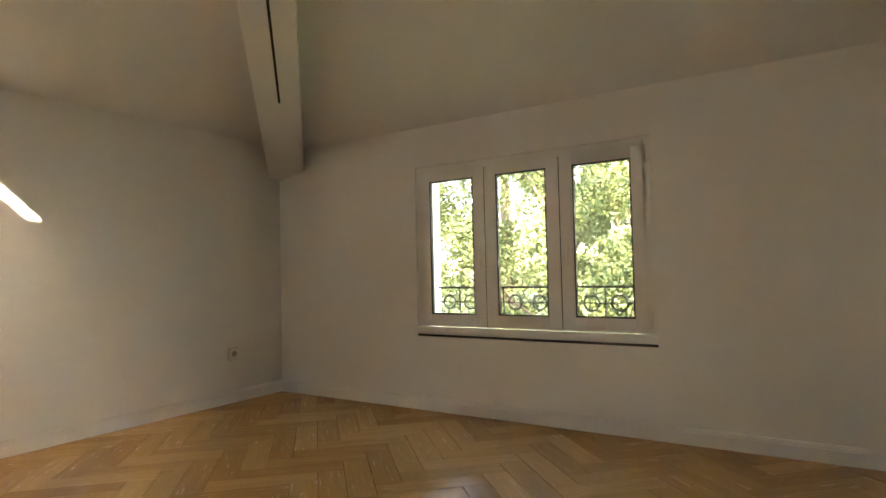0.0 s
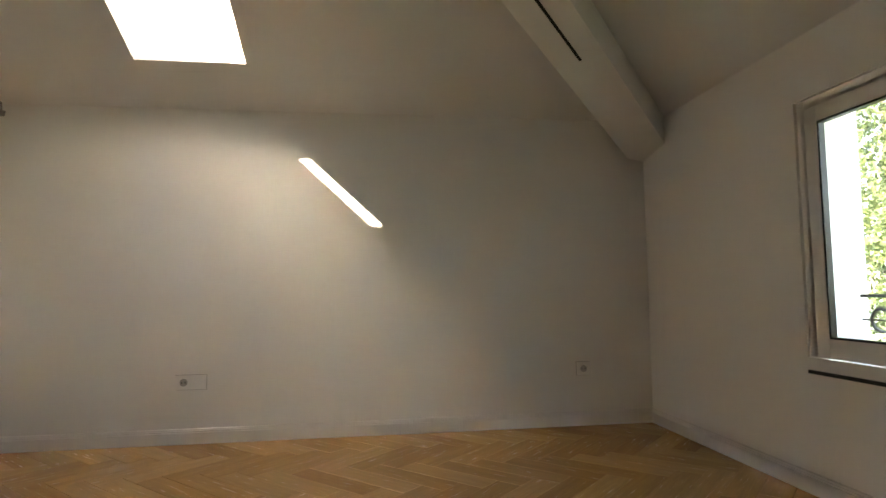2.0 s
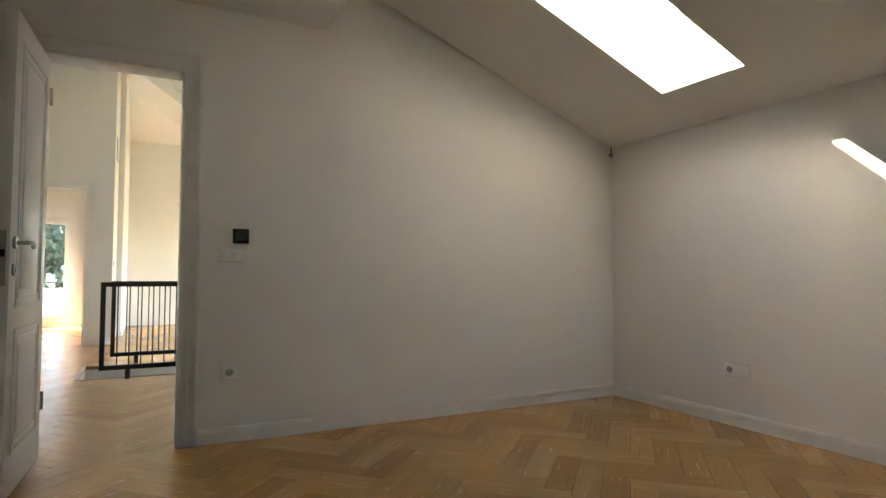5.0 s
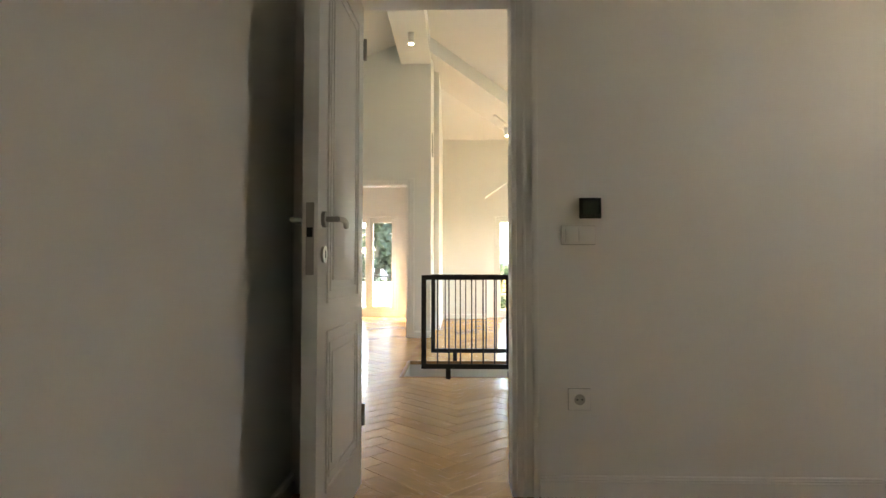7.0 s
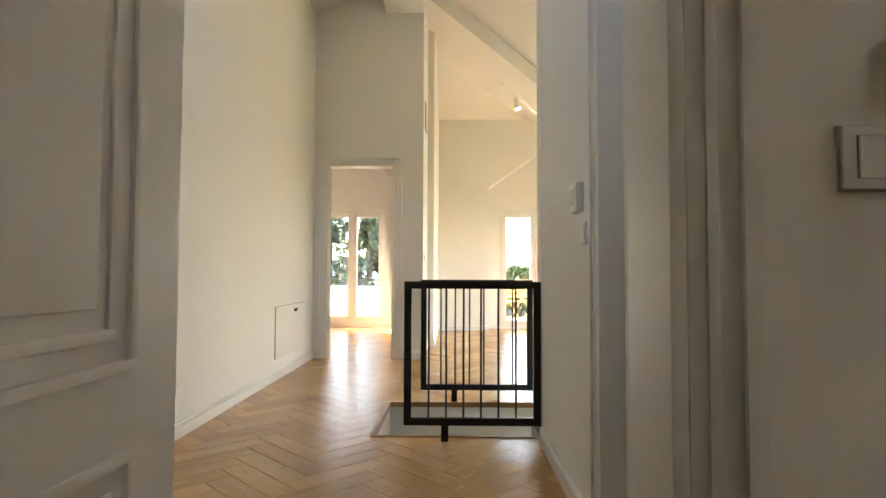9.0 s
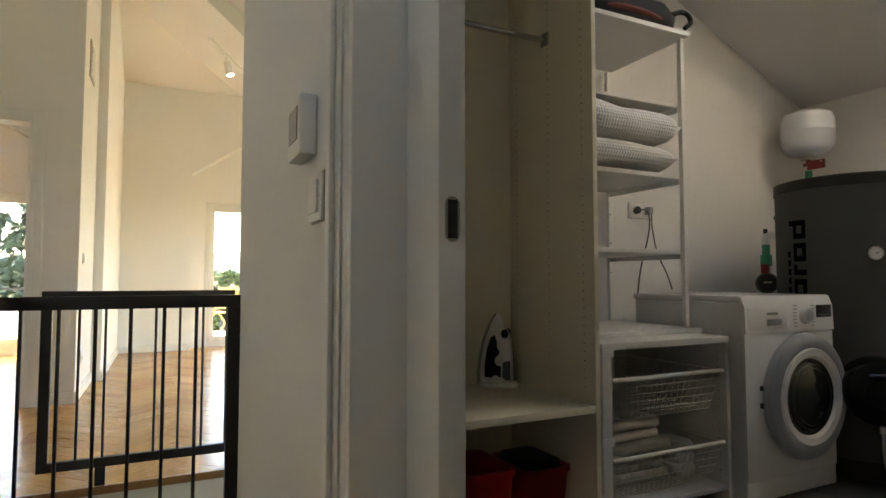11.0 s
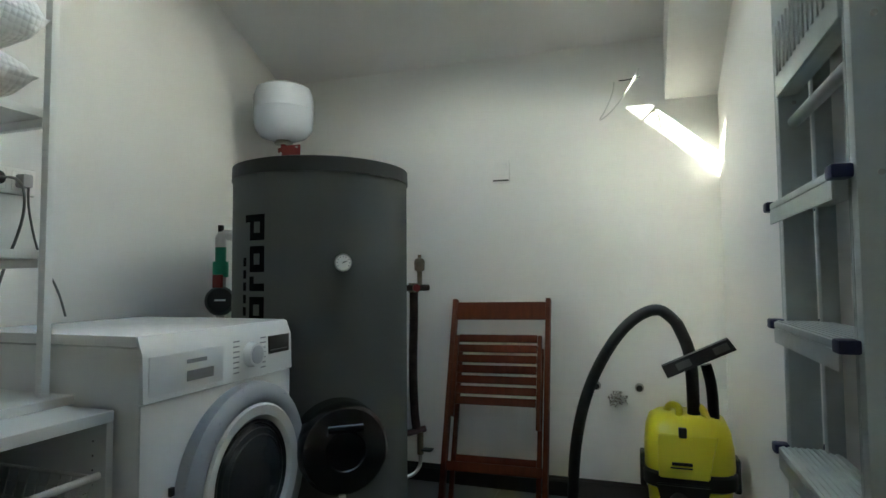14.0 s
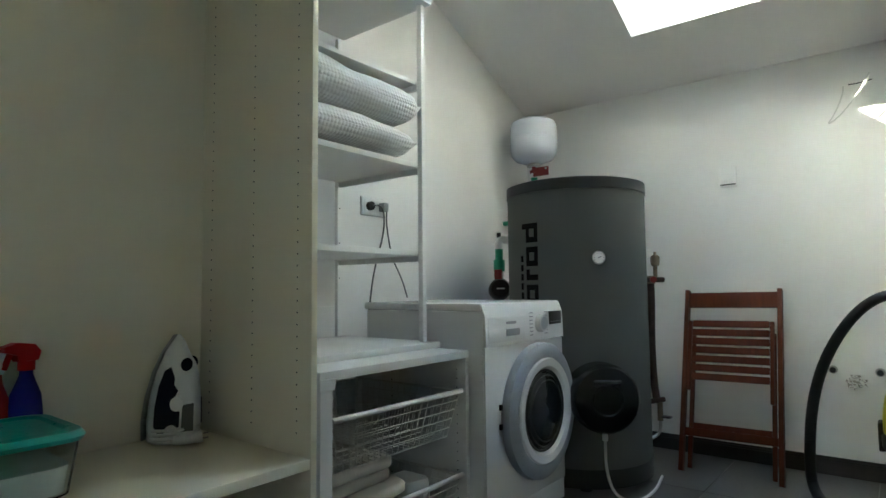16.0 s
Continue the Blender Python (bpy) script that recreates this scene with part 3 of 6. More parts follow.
socket("wall_socket", "white double socket plate on the bedroom wall", pose(0, 1.064, 0.345, 0, 0, -90), 2)
socket("wall_socket", "white single socket near the window corner", pose(0, 3.403, 0.35, 0, 0, -90), 1)
socket("wall_socket", "white single socket beside the bedroom door", pose(2.843, 0, 0.385, 0, 0, 0), 1)
switch("light_switch", "white double switch plate under the black thermostat", pose(2.842, 0, 1.04, 0, 0, 0) @ Matrix.Diagonal((0.80, 1, 0.9, 1)), 2)
th = thing("thermostat", "square black glass thermostat beside the bedroom door", "thermostat", (2.796, 0, 1.12))
part("back", solid(2.756, 2.836, 0.001, 0.012, 1.110, 1.186, bevel=0.003), PLASTIC, th)
part("screen", solid(2.752, 2.840, 0.0122, 0.022, 1.106, 1.190, bevel=0.004), material("black glass", (0.008, 0.008, 0.009), 0.12, vary=0.1), th, "glossy black glass face")
part("display", solid(2.762, 2.825, 0.0222, 0.0228, 1.123, 1.178), material("dim display", (0.03, 0.032, 0.028), 0.2), th)
cs = B()
tube(cs, [(0.012, 0.012, 1.955), (0.018, 0.02, 1.90), (0.03, 0.03, 1.875)], 0.006, 8)
single("cable_stub", cs, material("grey cable", (0.25, 0.23, 0.21), 0.6), "short grey cable end in the ceiling corner", "cable")
sd = thing("smoke_cap", "small grey plastic cap in the ceiling corner", "cable cap", (0.03, 0.03, 1.85))
part("cap", cyl(B(), (0.03, 0.03, 1.862), (0.03, 0.03, 1.89), 0.014, 0.018, seg=14), material("grey plastic cap", (0.22, 0.21, 0.19), 0.5), sd)

# iron railing outside the window
rl = thing("iron_railing", "black wrought iron railing with rings outside the window", "railing", (2.1, 4.13, 0.52))
for z in (0.60, 0.80):
    part("rail", solid(WIN[0], WIN[1], 4.125, 4.137, z - 0.007, z + 0.007), GUNMETAL, rl)
part("rail", solid(WIN[0], WIN[1], 4.127, 4.135, 0.697, 0.705), GUNMETAL, rl)
n = 9
for i in range(n):
    x = WIN[0] + 0.09 + i * (WIN[1] - WIN[0] - 0.18) / (n - 1)
    rb = B()
    ringpts = [(x + 0.047 * math.cos(a), 4.131, 0.701 + 0.047 * math.sin(a)) for a in [k * 2 * math.pi / 20 for k in range(21)]]
    tube(rb, ringpts, 0.0075, 6, smooth=0)
    part("ring", rb, GUNMETAL, rl)
    if i % 2 == 0:
        part("bar", solid(x + 0.08, x + 0.09, 4.127, 4.135, 0.50, 0.80), GUNMETAL, rl)

# ---- hallway ----
def stair_gate(y, x0, x1):
    """A low steel guard panel at the edge of the stairwell."""
    g = thing("stair_guard", "dark brown steel guard panel with thin vertical bars", "railing", (x0 + 0.2, y, 0), group="stair guards")
    z0, z1, w = 0.085, 0.862, 0.04
    part("top_rail", solid(x0, x1, y - 0.015, y + 0.015, z1 - w, z1, bevel=0.002), GUNMETAL, g)
    part("bottom_rail", solid(x0, x1, y - 0.015, y + 0.015, z0, z0 + w, bevel=0.002), GUNMETAL, g)
    part("post", solid(x0, x0 + w, y - 0.015, y + 0.015, z0 + w, z1 - w), GUNMETAL, g)
    part("post", solid(x1 - w, x1, y - 0.015, y + 0.015, z0 + w, z1 - w), GUNMETAL, g)
    n = 6
    for i in range(n):
        x = x0 + w + (i + 1) * (x1 - x0 - 2 * w) / (n + 1)
        part("bar", cyl(B(), (x, y, z0 + w), (x, y, z1 - w), 0.0055, seg=8), GUNMETAL, g)
    fx = x0 + (x1 - x0) * 0.70
    part("foot", solid(fx - 0.02, fx + 0.02, y - 0.015, y + 0.015, 0.0, z0), GUNMETAL, g)


stair_gate(-2.483, 2.885, 3.628)
stair_gate(-3.436, 2.80, 3.59)
ht = thing("wall_hatch", "white flush hatch with a black lock in the hallway wall", "hatch", (HALL_E, -4.7, 0.17))
HX, HY0, HY1, HZ0, HZ1 = HALL_E, -5.14, -4.19, 0.175, 0.615
part("hatch_door", solid(HX - 0.010, HX - 0.0008, HY0, HY1, HZ0, HZ1, bevel=0.002), TRIM, ht)
for a in ((HY0 - 0.004, HY1 + 0.004, HZ1, HZ1 + 0.004), (HY0 - 0.004, HY1 + 0.004, HZ0 - 0.004, HZ0), (HY1, HY1 + 0.004, HZ0, HZ1), (HY0 - 0.004, HY0, HZ0, HZ1)):
    part("gap", solid(HX - 0.0022, HX - 0.0008, a[0], a[1], a[2], a[3]), material("grey joint", (0.42, 0.40, 0.37), 0.8), ht)
part("knob", cyl(B(), (HX - 0.010, -4.755, 0.56), (HX - 0.032, -4.755, 0.56), 0.013), BLACKPL, ht, "small black turning lock")
part("lever", solid(HX - 0.038, HX - 0.032, -4.775, -4.70, 0.566, 0.580, bevel=0.003), BLACKPL, ht)
t2 = thing("thermostat", "white wall thermostat beside the laundry door", "thermostat", (2.9, -1.49, 1.13))
part("case", solid(HALL_W + 0.001, HALL_W + 0.032, -1.545, -1.435, 1.135, 1.245, bevel=0.005), PLASTIC, t2)
part("screen", solid(HALL_W + 0.0322, HALL_W + 0.034, -1.525, -1.455, 1.165, 1.225), material("grey display", (0.35, 0.36, 0.35), 0.3), t2)
switch("light_switch", "white switch with a round button under the thermostat", pose(HALL_W, -1.415, 1.055, 0, 0, -90), 1)
# sliding laundry door, pushed into its pocket
ld = thing("sliding_door", "white sliding door pushed open into its wall pocket", "door", (2.77, -1.6, 0), kind="structure")
part("leaf", solid(2.769, 2.808, -1.95, -1.085, 0.01, 2.09, bevel=0.002), TRIM, ld)
pl = B()
for z in (0.972, 1.010):
    tube(pl, [(2.7885, -1.0855, z), (2.7885, -1.0835, z)], 0.0105, 20)
box(pl, 2.778, 2.799, -1.0855, -1.0835, 0.972, 1.010)
part("pull", pl, STEEL, ld, "recessed brushed steel edge pull")
# raised dark plate; its colour stands for the shade in the pull's hollow
part("pull_cup_shade", solid(2.7815, 2.7955, -1.0834, -1.0825, 0.966, 1.016, bevel=0.0003), DARKGAP, ld)
# lights
def spot(name, label, p, way, track=None):
    s = thing(name, label, "spotlight", p)
    p, way = Vector(p), Vector(way).normalized()
    part("body", cyl(B(), p, p + way * 0.13, 0.036, seg=24), PVC, s)
    part("lens", cyl(B(), p + way * 0.1305, p + way * 0.133, 0.030, seg=24), glowing("lamp lens", (1.0, 0.86, 0.66), 6.0), s, "glowing lamp lens")
    return s


spot("spotlight", "white cylinder spotlight under the ridge beam", (3.88, -4.44, 3.74), (0, 0, -1))
tr = B()
prism(tr, [(2.78, -6.37, 3.245), (2.75, -6.35, 3.245), (1.9, -7.4, 2.93), (1.93, -7.42, 2.93)], (0, 0, 0.03))
tk = thing("light_track", "white ceiling light track in the living room", "light track", (2.4, -6.8, 3.1))
part("rail", tr, PVC, tk)
s2 = spot("spotlight", "white spotlight on the living room track", (2.58, -6.60, 3.13), (-0.25, 0.1, -1))
part("arm", cyl(B(), (2.60, -6.58, 3.2), (2.58, -6.60, 3.12), 0.008), PVC, s2)
vg = thing("vent_grille", "white wall vent grille high on the living room wall", "vent", (3.69, -5.9, 2.7))
part("frame", solid(3.680, 3.689, -6.05, -5.75, 2.55, 2.85, bevel=0.002), material("grille grey", (0.45, 0.43, 0.40), 0.6), vg)
for i in range(7):
    part("slat", solid(3.672, 3.6798, -6.03, -5.77, 2.575 + i * 0.038, 2.595 + i * 0.038), PVC, vg)
switch("light_switch", "white switch on the living room wall", pose(3.69, -5.75, 1.08, 0, 0, 90), 1)
socket("wall_socket", "white socket low on the living room wall", pose(3.69, -5.75, 0.30, 0, 0, 90), 1)


def balcony_door(name, y, x0, x1, z0, z1, label):
    w = thing(name, label, "balcony door", ((x0 + x1) / 2, y, z0), kind="structure")
    pane_frame(w, "window_frame", "y", y - 0.06, x0 + 0.002, x1 - 0.002, z0, z1 - 0.002, 0.05, 0.07, PVC)
    xm = (x0 + x1) / 2
    for a, b in ((x0 + 0.045, xm - 0.002), (xm + 0.002, x1 - 0.045)):
        pane_frame(w, "sash", "y", y - 0.045, a, b, z0 + 0.045, z1 - 0.05, 0.075, 0.06, PVC)
        pane(w, "y", y - 0.05, a + 0.073, b - 0.073, z0 + 0.118, z1 - 0.123)
    hd = part("handle", solid(xm - 0.04, xm - 0.02, y - 0.015, y + 0.0, 1.0, 1.07, bevel=0.003), PVC, w)
    part("lever", solid(xm - 0.037, xm - 0.023, y + 0.0, y + 0.02, 0.94, 1.05, bevel=0.004), PVC, hd)
    return w


balcony_door("window_2", -8.96, ENDWIN[0], ENDWIN[1], ENDWIN[2], ENDWIN[3], "white glazed balcony door of the far room")
balcony_door("window_3", -8.9, LIVDOOR[0], LIVDOOR[1], LIVDOOR[2], LIVDOOR[3], "white glazed balcony door of the living room")

# ---- laundry room ----
baseboard(LW, -2.76, LW, LN, (1, 0), TILEBASE, 0.085, 0.010)["label"] = "dark grey tile skirting on the laundry wall"
baseboard(LW + 0.01, LN, 2.60, LN, (0, -1), TILEBASE, 0.085, 0.010)["label"] = "dark grey tile skirting on the laundry wall"
baseboard(LW + 0.01, LS, 2.60, LS, (0, 1), TILEBASE, 0.085, 0.010)["label"] = "dark grey tile skirting on the laundry wall"

# wardrobe carcass
CX0, CX1, CY0, CY1, SH = 1.700, 2.66, -2.62, -2.06, 0.462
cl = thing("wardrobe", "open melamine wardrobe, tinted cream for warm hall light, with a shelf and a clothes rail", "wardrobe", (2.2, -2.35, 0))
part("side_panel", solid(CX0, CX0 + 0.019, CY0, CY1, 0, 2.36, bevel=0.001), WARMMELAMINE, cl)
part("side_panel", solid(CX1, CX1 + 0.019, CY0, CY1, 0, 2.36, bevel=0.001), WARMMELAMINE, cl)
part("back_panel", solid(CX0, CX1 + 0.019, CY0 - 0.009, CY0 - 0.001, 0, 2.36), WARMMELAMINE, cl)
part("top_panel", solid(CX0, CX1 + 0.019, CY0, CY1, 2.361, 2.38, bevel=0.001), WARMMELAMINE, cl)
part("shelf", solid(CX0 + 0.020, CX1 - 0.001, CY0, CY1 - 0.002, SH - 0.026, SH, bevel=0.001), WARMMELAMINE, cl)
part("bottom_panel", solid(CX0 + 0.020, CX1 - 0.001, CY0, CY1 - 0.03, 0.03, 0.048), WARMMELAMINE, cl)
rd = part("clothes_rail", cyl(B(), (CX0 + 0.02, -2.34, 1.90), (CX1, -2.34, 1.90), 0.0125), CHROME, cl, "chrome clothes rail")
part("rail_bracket", solid(CX0 + 0.0195, CX0 + 0.03, -2.362, -2.318, 1.875, 1.93, bevel=0.003), STEEL, rd)
hl = B()
for yy in (-2.12, -2.33, -2.56):
    for k in range(50):
        z = 0.52 + k * 0.032
        cyl(hl, (CX0 + 0.0188, yy, z), (CX0 + 0.0202, yy, z), 0.0022, seg=6)
ob = part("drilling", hl, DARKGAP, cl, "rows of small shelf peg holes", smooth=None)
ob["kind"] = "stuff"

# iron standing on its heel
IR = material("iron white plastic", (0.78, 0.77, 0.73), 0.3)
IRON_X, IRON_Y = 1.833, -2.556
ir = thing("steam_iron", "white and dark blue steam iron standing on its heel", "iron", (0, 0, 0))
SIDE = [(0.0, 0.012), (-0.002, 0.065), (0.006, 0.13), (0.024, 0.20), (0.050, 0.262), (0.082, 0.308), (0.090, 0.309), (0.106, 0.286), (0.122, 0.246), (0.138, 0.222), (0.148, 0.184), (0.153, 0.13), (0.153, 0.035), (0.140, 0.012)]


def half_width(z):
    return 0.006 + 0.047 * max(0.0, 1 - (z / 0.312) ** 2.4)


b1 = B()
rings = []
for v, k in ((-1.0, 0.80), (-0.94, 0.92), (-0.72, 1.0), (0.72, 1.0), (0.94, 0.92), (1.0, 0.80)):
    rings.append([(0.078 + (u - 0.078) * k, v * half_width(z), 0.13 + (z - 0.13) * (k * 0.5 + 0.5)) for u, z in SIDE])
loft(b1, rings)
part("body", b1, IR, ir, smooth=50)
b1 = B()
for (u0, z0), (u1, z1) in zip(SIDE[:5], SIDE[1:6]):
    w0, w1 = half_width(z0) + 0.004, half_width(z1) + 0.004
    prism(b1, [(u0 - 0.004, -w0, z0), (u0 - 0.004, w0, z0), (u1 - 0.004, w1, z1), (u1 - 0.004, -w1, z1)], (-0.007, 0, 0.0))
part("soleplate", b1, STEEL, ir, "steel soleplate")
DBLUE = material("dark blue plastic", (0.004, 0.005, 0.016), 0.5, spec=0.15)
for sgn in (-1, 1):
    def flat(pts, lift=0.003, base=0.0):
        b = B()
        vs = [(u, sgn * (half_width(z) + base), z) for u, z in pts]
        return prism(b, vs, (0, sgn * lift, 0))
    part("side_inset", flat([(0.073, 0.216), (0.088, 0.184), (0.086, 0.166), (0.100, 0.148), (0.084, 0.118), (0.090, 0.096), (0.108, 0.088), (0.106, 0.046), (0.066, 0.028), (0.046, 0.018), (0.026, 0.050), (0.028, 0.104), (0.038, 0.162), (0.054, 0.206)]), DBLUE, ir, "dark blue inset")
    part("grip", flat([(0.114, 0.032), (0.152, 0.034), (0.152, 0.112), (0.116, 0.106)], 0.004), material("grey rubber", (0.10, 0.098, 0.085), 0.7), ir, "grey rubber grip")
    part("button", flat([(0.123 + 0.019 * math.cos(k * 0.4488), 0.222 + 0.019 * math.sin(k * 0.4488)) for k in range(14)], 0.004), DBLUE, ir, "dark blue spray button")
    part("dial", cyl(B(), (0.099, sgn * 0.045, 0.112), (0.099, sgn * 0.060, 0.112), 0.021, seg=28), IR, ir)
    part("heel_cap", cyl(B(), (0.082, sgn * 0.046, 0.030), (0.082, sgn * 0.057, 0.030), 0.022, seg=24), IR, ir)
b1 = B()
for k in range(4):
    pts = [(0.074 + (0.080 + 0.003 * (k % 2)) * math.cos(a), (0.062 + 0.004 * (k % 2)) * math.sin(a), 0.006 + 0.0095 * k + 0.004 * math.sin(a + k)) for a in [i * 2 * math.pi / 28 for i in range(29)]]
    tube(b1, pts, 0.0048, 6, smooth=0)
part("cord", b1, material("white cord", (0.7, 0.69, 0.66), 0.5), ir, "wound white cord")
pg = part("plug", tube(B(), [(0.10, -0.082, 0.014), (0.135, -0.080, 0.014), (0.165, -0.072, 0.016)], 0.0135, 12), PLASTIC, ir)
part("plug_collar", tube(B(), [(0.165, -0.072, 0.016), (0.186, -0.066, 0.020)], 0.017, 14), PLASTIC, pg)
for dz in (-0.007, 0.007):
    part("pins", cyl(B(), (0.186, -0.066, 0.020 + dz), (0.203, -0.060, 0.021 + dz), 0.0024, seg=8), STEEL, pg)
place(ir, pose(IRON_X, IRON_Y, SH + 0.001, 0, 0, 139) @ Matrix.Diagonal((0.86, 1.0, 1.0, 1)) @ Matrix.Translation((-0.075, 0, 0)))

# cleaning things on the wardrobe shelf
TEAL = material("teal plastic lid", (0.015, 0.36, 0.27), 0.3)
CLOUDY = clear("cloudy plastic", (0.95, 0.98, 0.97), 0.22, 1.12)
tub = thing("storage_tub", "clear plastic tub with a teal lid", "storage tub", (2.29, -2.36, SH))
b1 = B()
ox, oy = 2.30, -2.39


loft(b1, [rounded(ox, oy, 0.105, 0.125, 0.04, SH + 0.002), rounded(ox, oy, 0.112, 0.132, 0.04, SH + 0.06), rounded(ox, oy, 0.12, 0.14, 0.045, SH + 0.125),
          rounded(ox, oy, 0.117, 0.137, 0.045, SH + 0.125), rounded(ox, oy, 0.102, 0.122, 0.04, SH + 0.005)])
part("tub", b1, CLOUDY, tub)
b1 = loft(B(), [rounded(ox, oy, 0.098, 0.118, 0.04, SH + 0.007), rounded(ox, oy, 0.104, 0.124, 0.04, SH + 0.065)])
part("powder", b1, material("pale washing powder", (0.76, 0.84, 0.79), 0.9, vary=0.1, bump=0.4), tub, "pale washing powder")
b1 = loft(B(), [rounded(ox, oy, 0.126, 0.146, 0.05, SH + 0.118), rounded(ox, oy, 0.130, 0.150, 0.05, SH + 0.128), rounded(ox, oy, 0.122, 0.142, 0.05, SH + 0.140), rounded(ox, oy, 0.10, 0.12, 0.04, SH + 0.142), rounded(ox, oy, 0.094, 0.114, 0.04, SH + 0.136)])
part("lid", b1, TEAL, tub, "teal plastic lid")


def bottle(x, y, h, r, body, cap, label, kind="spray", turn=0.0, nozzle=None):
    t = thing("spray_bottle" if kind == "spray" else "cleaner_bottle", label, "cleaner bottle", (x, y, SH))
    m = Matrix.Translation((x, y, SH + 0.001)) @ Matrix.Rotation(turn, 4, "Z")
    prof = [(0, 0), (r * 0.92, 0), (r, 0.008), (r, h * 0.42), (r * 0.86, h * 0.58), (r * 0.55, h * 0.68), (0.016, h * 0.74), (0.016, h * 0.78), (0, h * 0.78)]
    b = lathe(B(), prof, 24, m @ Matrix.Diagonal((1.0, 0.72, 1.0, 1.0)))
    part("body", b, body, t)
    if kind == "spray":
        part("collar", cyl(B(), m @ Vector((0, 0, h * 0.775)), m @ Vector((0, 0, h * 0.85)), 0.019, seg=18), cap, t)
        b = B()
        pts = [(-0.022, h * 0.85), (0.026, h * 0.85), (0.030, h * 0.90), (0.060, h * 0.93), (0.062, h * 0.97), (0.030, h * 1.0), (-0.012, h * 0.98), (-0.028, h * 0.92)]
        prism(b, [m @ Vector((px, -0.013, pz)) for px, pz in pts], (m.to_3x3() @ Vector((0, 0.026, 0))))
        hd = part("head", b, cap, t)
        b = B()
        prism(b, [m @ Vector((px, -0.006, pz)) for px, pz in ((0.034, h * 0.92), (0.046, h * 0.925), (0.058, h * 0.80), (0.050, h * 0.79))], (m.to_3x3() @ Vector((0, 0.012, 0))))
        part("trigger", b, cap, hd)
        if nozzle:
            part("nozzle", cyl(B(), m @ Vector((0.061, 0, h * 0.95)), m @ Vector((0.068, 0, h * 0.95)), 0.008), nozzle, hd)
    else:
        part("cap", cyl(B(), m @ Vector((0, 0, h * 0.78)), m @ Vector((0, 0, h)), 0.024, 0.021, seg=20), cap, t)
    part("sticker", lathe(B(), [(r * 1.005, h * 0.10), (r * 1.008, h * 0.12), (r * 1.008, h * 0.36), (r * 1.005, h * 0.38)], 24, m @ Matrix.Diagonal((1.0, 0.72, 1.0, 1.0))), nozzle or cap, t)
    return t


RED = material("red plastic", (0.55, 0.010, 0.008), 0.45, spec=0.25)
BLUE = material("blue plastic", (0.007, 0.009, 0.23), 0.45, spec=0.2)
WHITEB = material("white bottle plastic", (0.74, 0.74, 0.72), 0.35)
YELG = material("yellow green liquid", (0.42, 0.44, 0.16), 0.3)
bottle(2.205, -2.575, 0.315, 0.042, BLUE, RED, "dark blue spray bottle with a red trigger head", turn=0.3)
bottle(2.270, -2.575, 0.310, 0.036, RED, WHITEB, "red cleaner bottle with a white spray head", turn=0.1)
bottle(2.328, -2.575, 0.350, 0.040, YELG, RED, "clear spray bottle with a red trigger head", turn=0.2)
bottle(2.345, -2.50, 0.255, 0.036, YELG, WHITEB, "yellow-green spray bottle with a white head", turn=2.8)
bottle(2.445, -2.56, 0.32, 0.046, WHITEB, BLUE, "white cleaner bottle with a blue cap", kind="cap")
bottle(2.535, -2.53, 0.295, 0.040, CLOUDY, RED, "clear cleaner bottle with a red cap", kind="cap")
bottle(2.59, -2.575, 0.30, 0.040, WHITEB, BLUE, "white cleaner bottle with a dark blue cap", kind="cap")


def towel_material():
    m = material("striped towel", (0.75, 0.73, 0.70), 0.95, vary=0.06, bump=0.6, bump_scale=300)
    nt = m.node_tree
    tc = nt.nodes.new("ShaderNodeTexCoord")
    wv = nt.nodes.new("ShaderNodeTexWave")
    wv.inputs["Scale"].default_value, wv.inputs["Distortion"].default_value, wv.inputs["Detail Scale"].default_value = 11.5, 2.2, 7.0
    nt.links.new(tc.outputs["Object"], wv.inputs["Vector"])
    rp = nt.nodes.new("ShaderNodeValToRGB")
    rp.color_ramp.elements[0].position, rp.color_ramp.elements[0].color = 0.68, (0.74, 0.72, 0.69, 1)
    rp.color_ramp.elements[1].position, rp.color_ramp.elements[1].color = 0.78, (0.42, 0.02, 0.02, 1)
    nt.links.new(wv.outputs["Color"], rp.inputs["Fac"])
    nt.links.new(rp.outputs["Color"], nt.nodes["Principled BSDF"].inputs["Base Color"])
    return m


def folded(bm, x0, x1, y0, y1, z0, layers, h, seed):
    """A stack of soft folded cloth layers."""
    rng = random.Random(seed)
    for k in range(layers):
        jx, jy = rng.uniform(-0.012, 0.012), rng.uniform(-0.012, 0.012)
        rings = []
        cx, cy, hx, hy = (x0 + x1) / 2 + jx, (y0 + y1) / 2 + jy, (x1 - x0) / 2 * rng.uniform(0.9, 1), (y1 - y0) / 2 * rng.uniform(0.9, 1)
        for f, g in ((0.0, 0.93), (0.25, 1.0), (0.75, 1.0), (1.0, 0.93)):
            ring = rounded(cx, cy, hx * g, hy * g, min(hx, hy) * 0.35, z0 + (k + f) * h)
            rings.append([(p[0] + 0.006 * noise.noise(Vector((p[0] * 30, p[1] * 30, seed + k))), p[1], p[2] + 0.007 * noise.noise(Vector((p[0] * 14, p[1] * 14, seed + 5 + k)))) for p in ring])
        loft(bm, rings)
    return bm


tw = folded(B(), 2.41, 2.60, -2.40, -2.11, SH + 0.008, 4, 0.028, 3)
single("kitchen_towel", tw, towel_material(), "folded white towel with red stripes on the shelf", "towel", smooth=60)
bx = folded(B(), 2.43, 2.58, -2.42, -2.26, SH + 0.125, 2, 0.03, 8)
single("kitchen_towel", bx, bpy.data.materials["striped towel"], "crumpled white towel with red stripes", "towel", smooth=60)

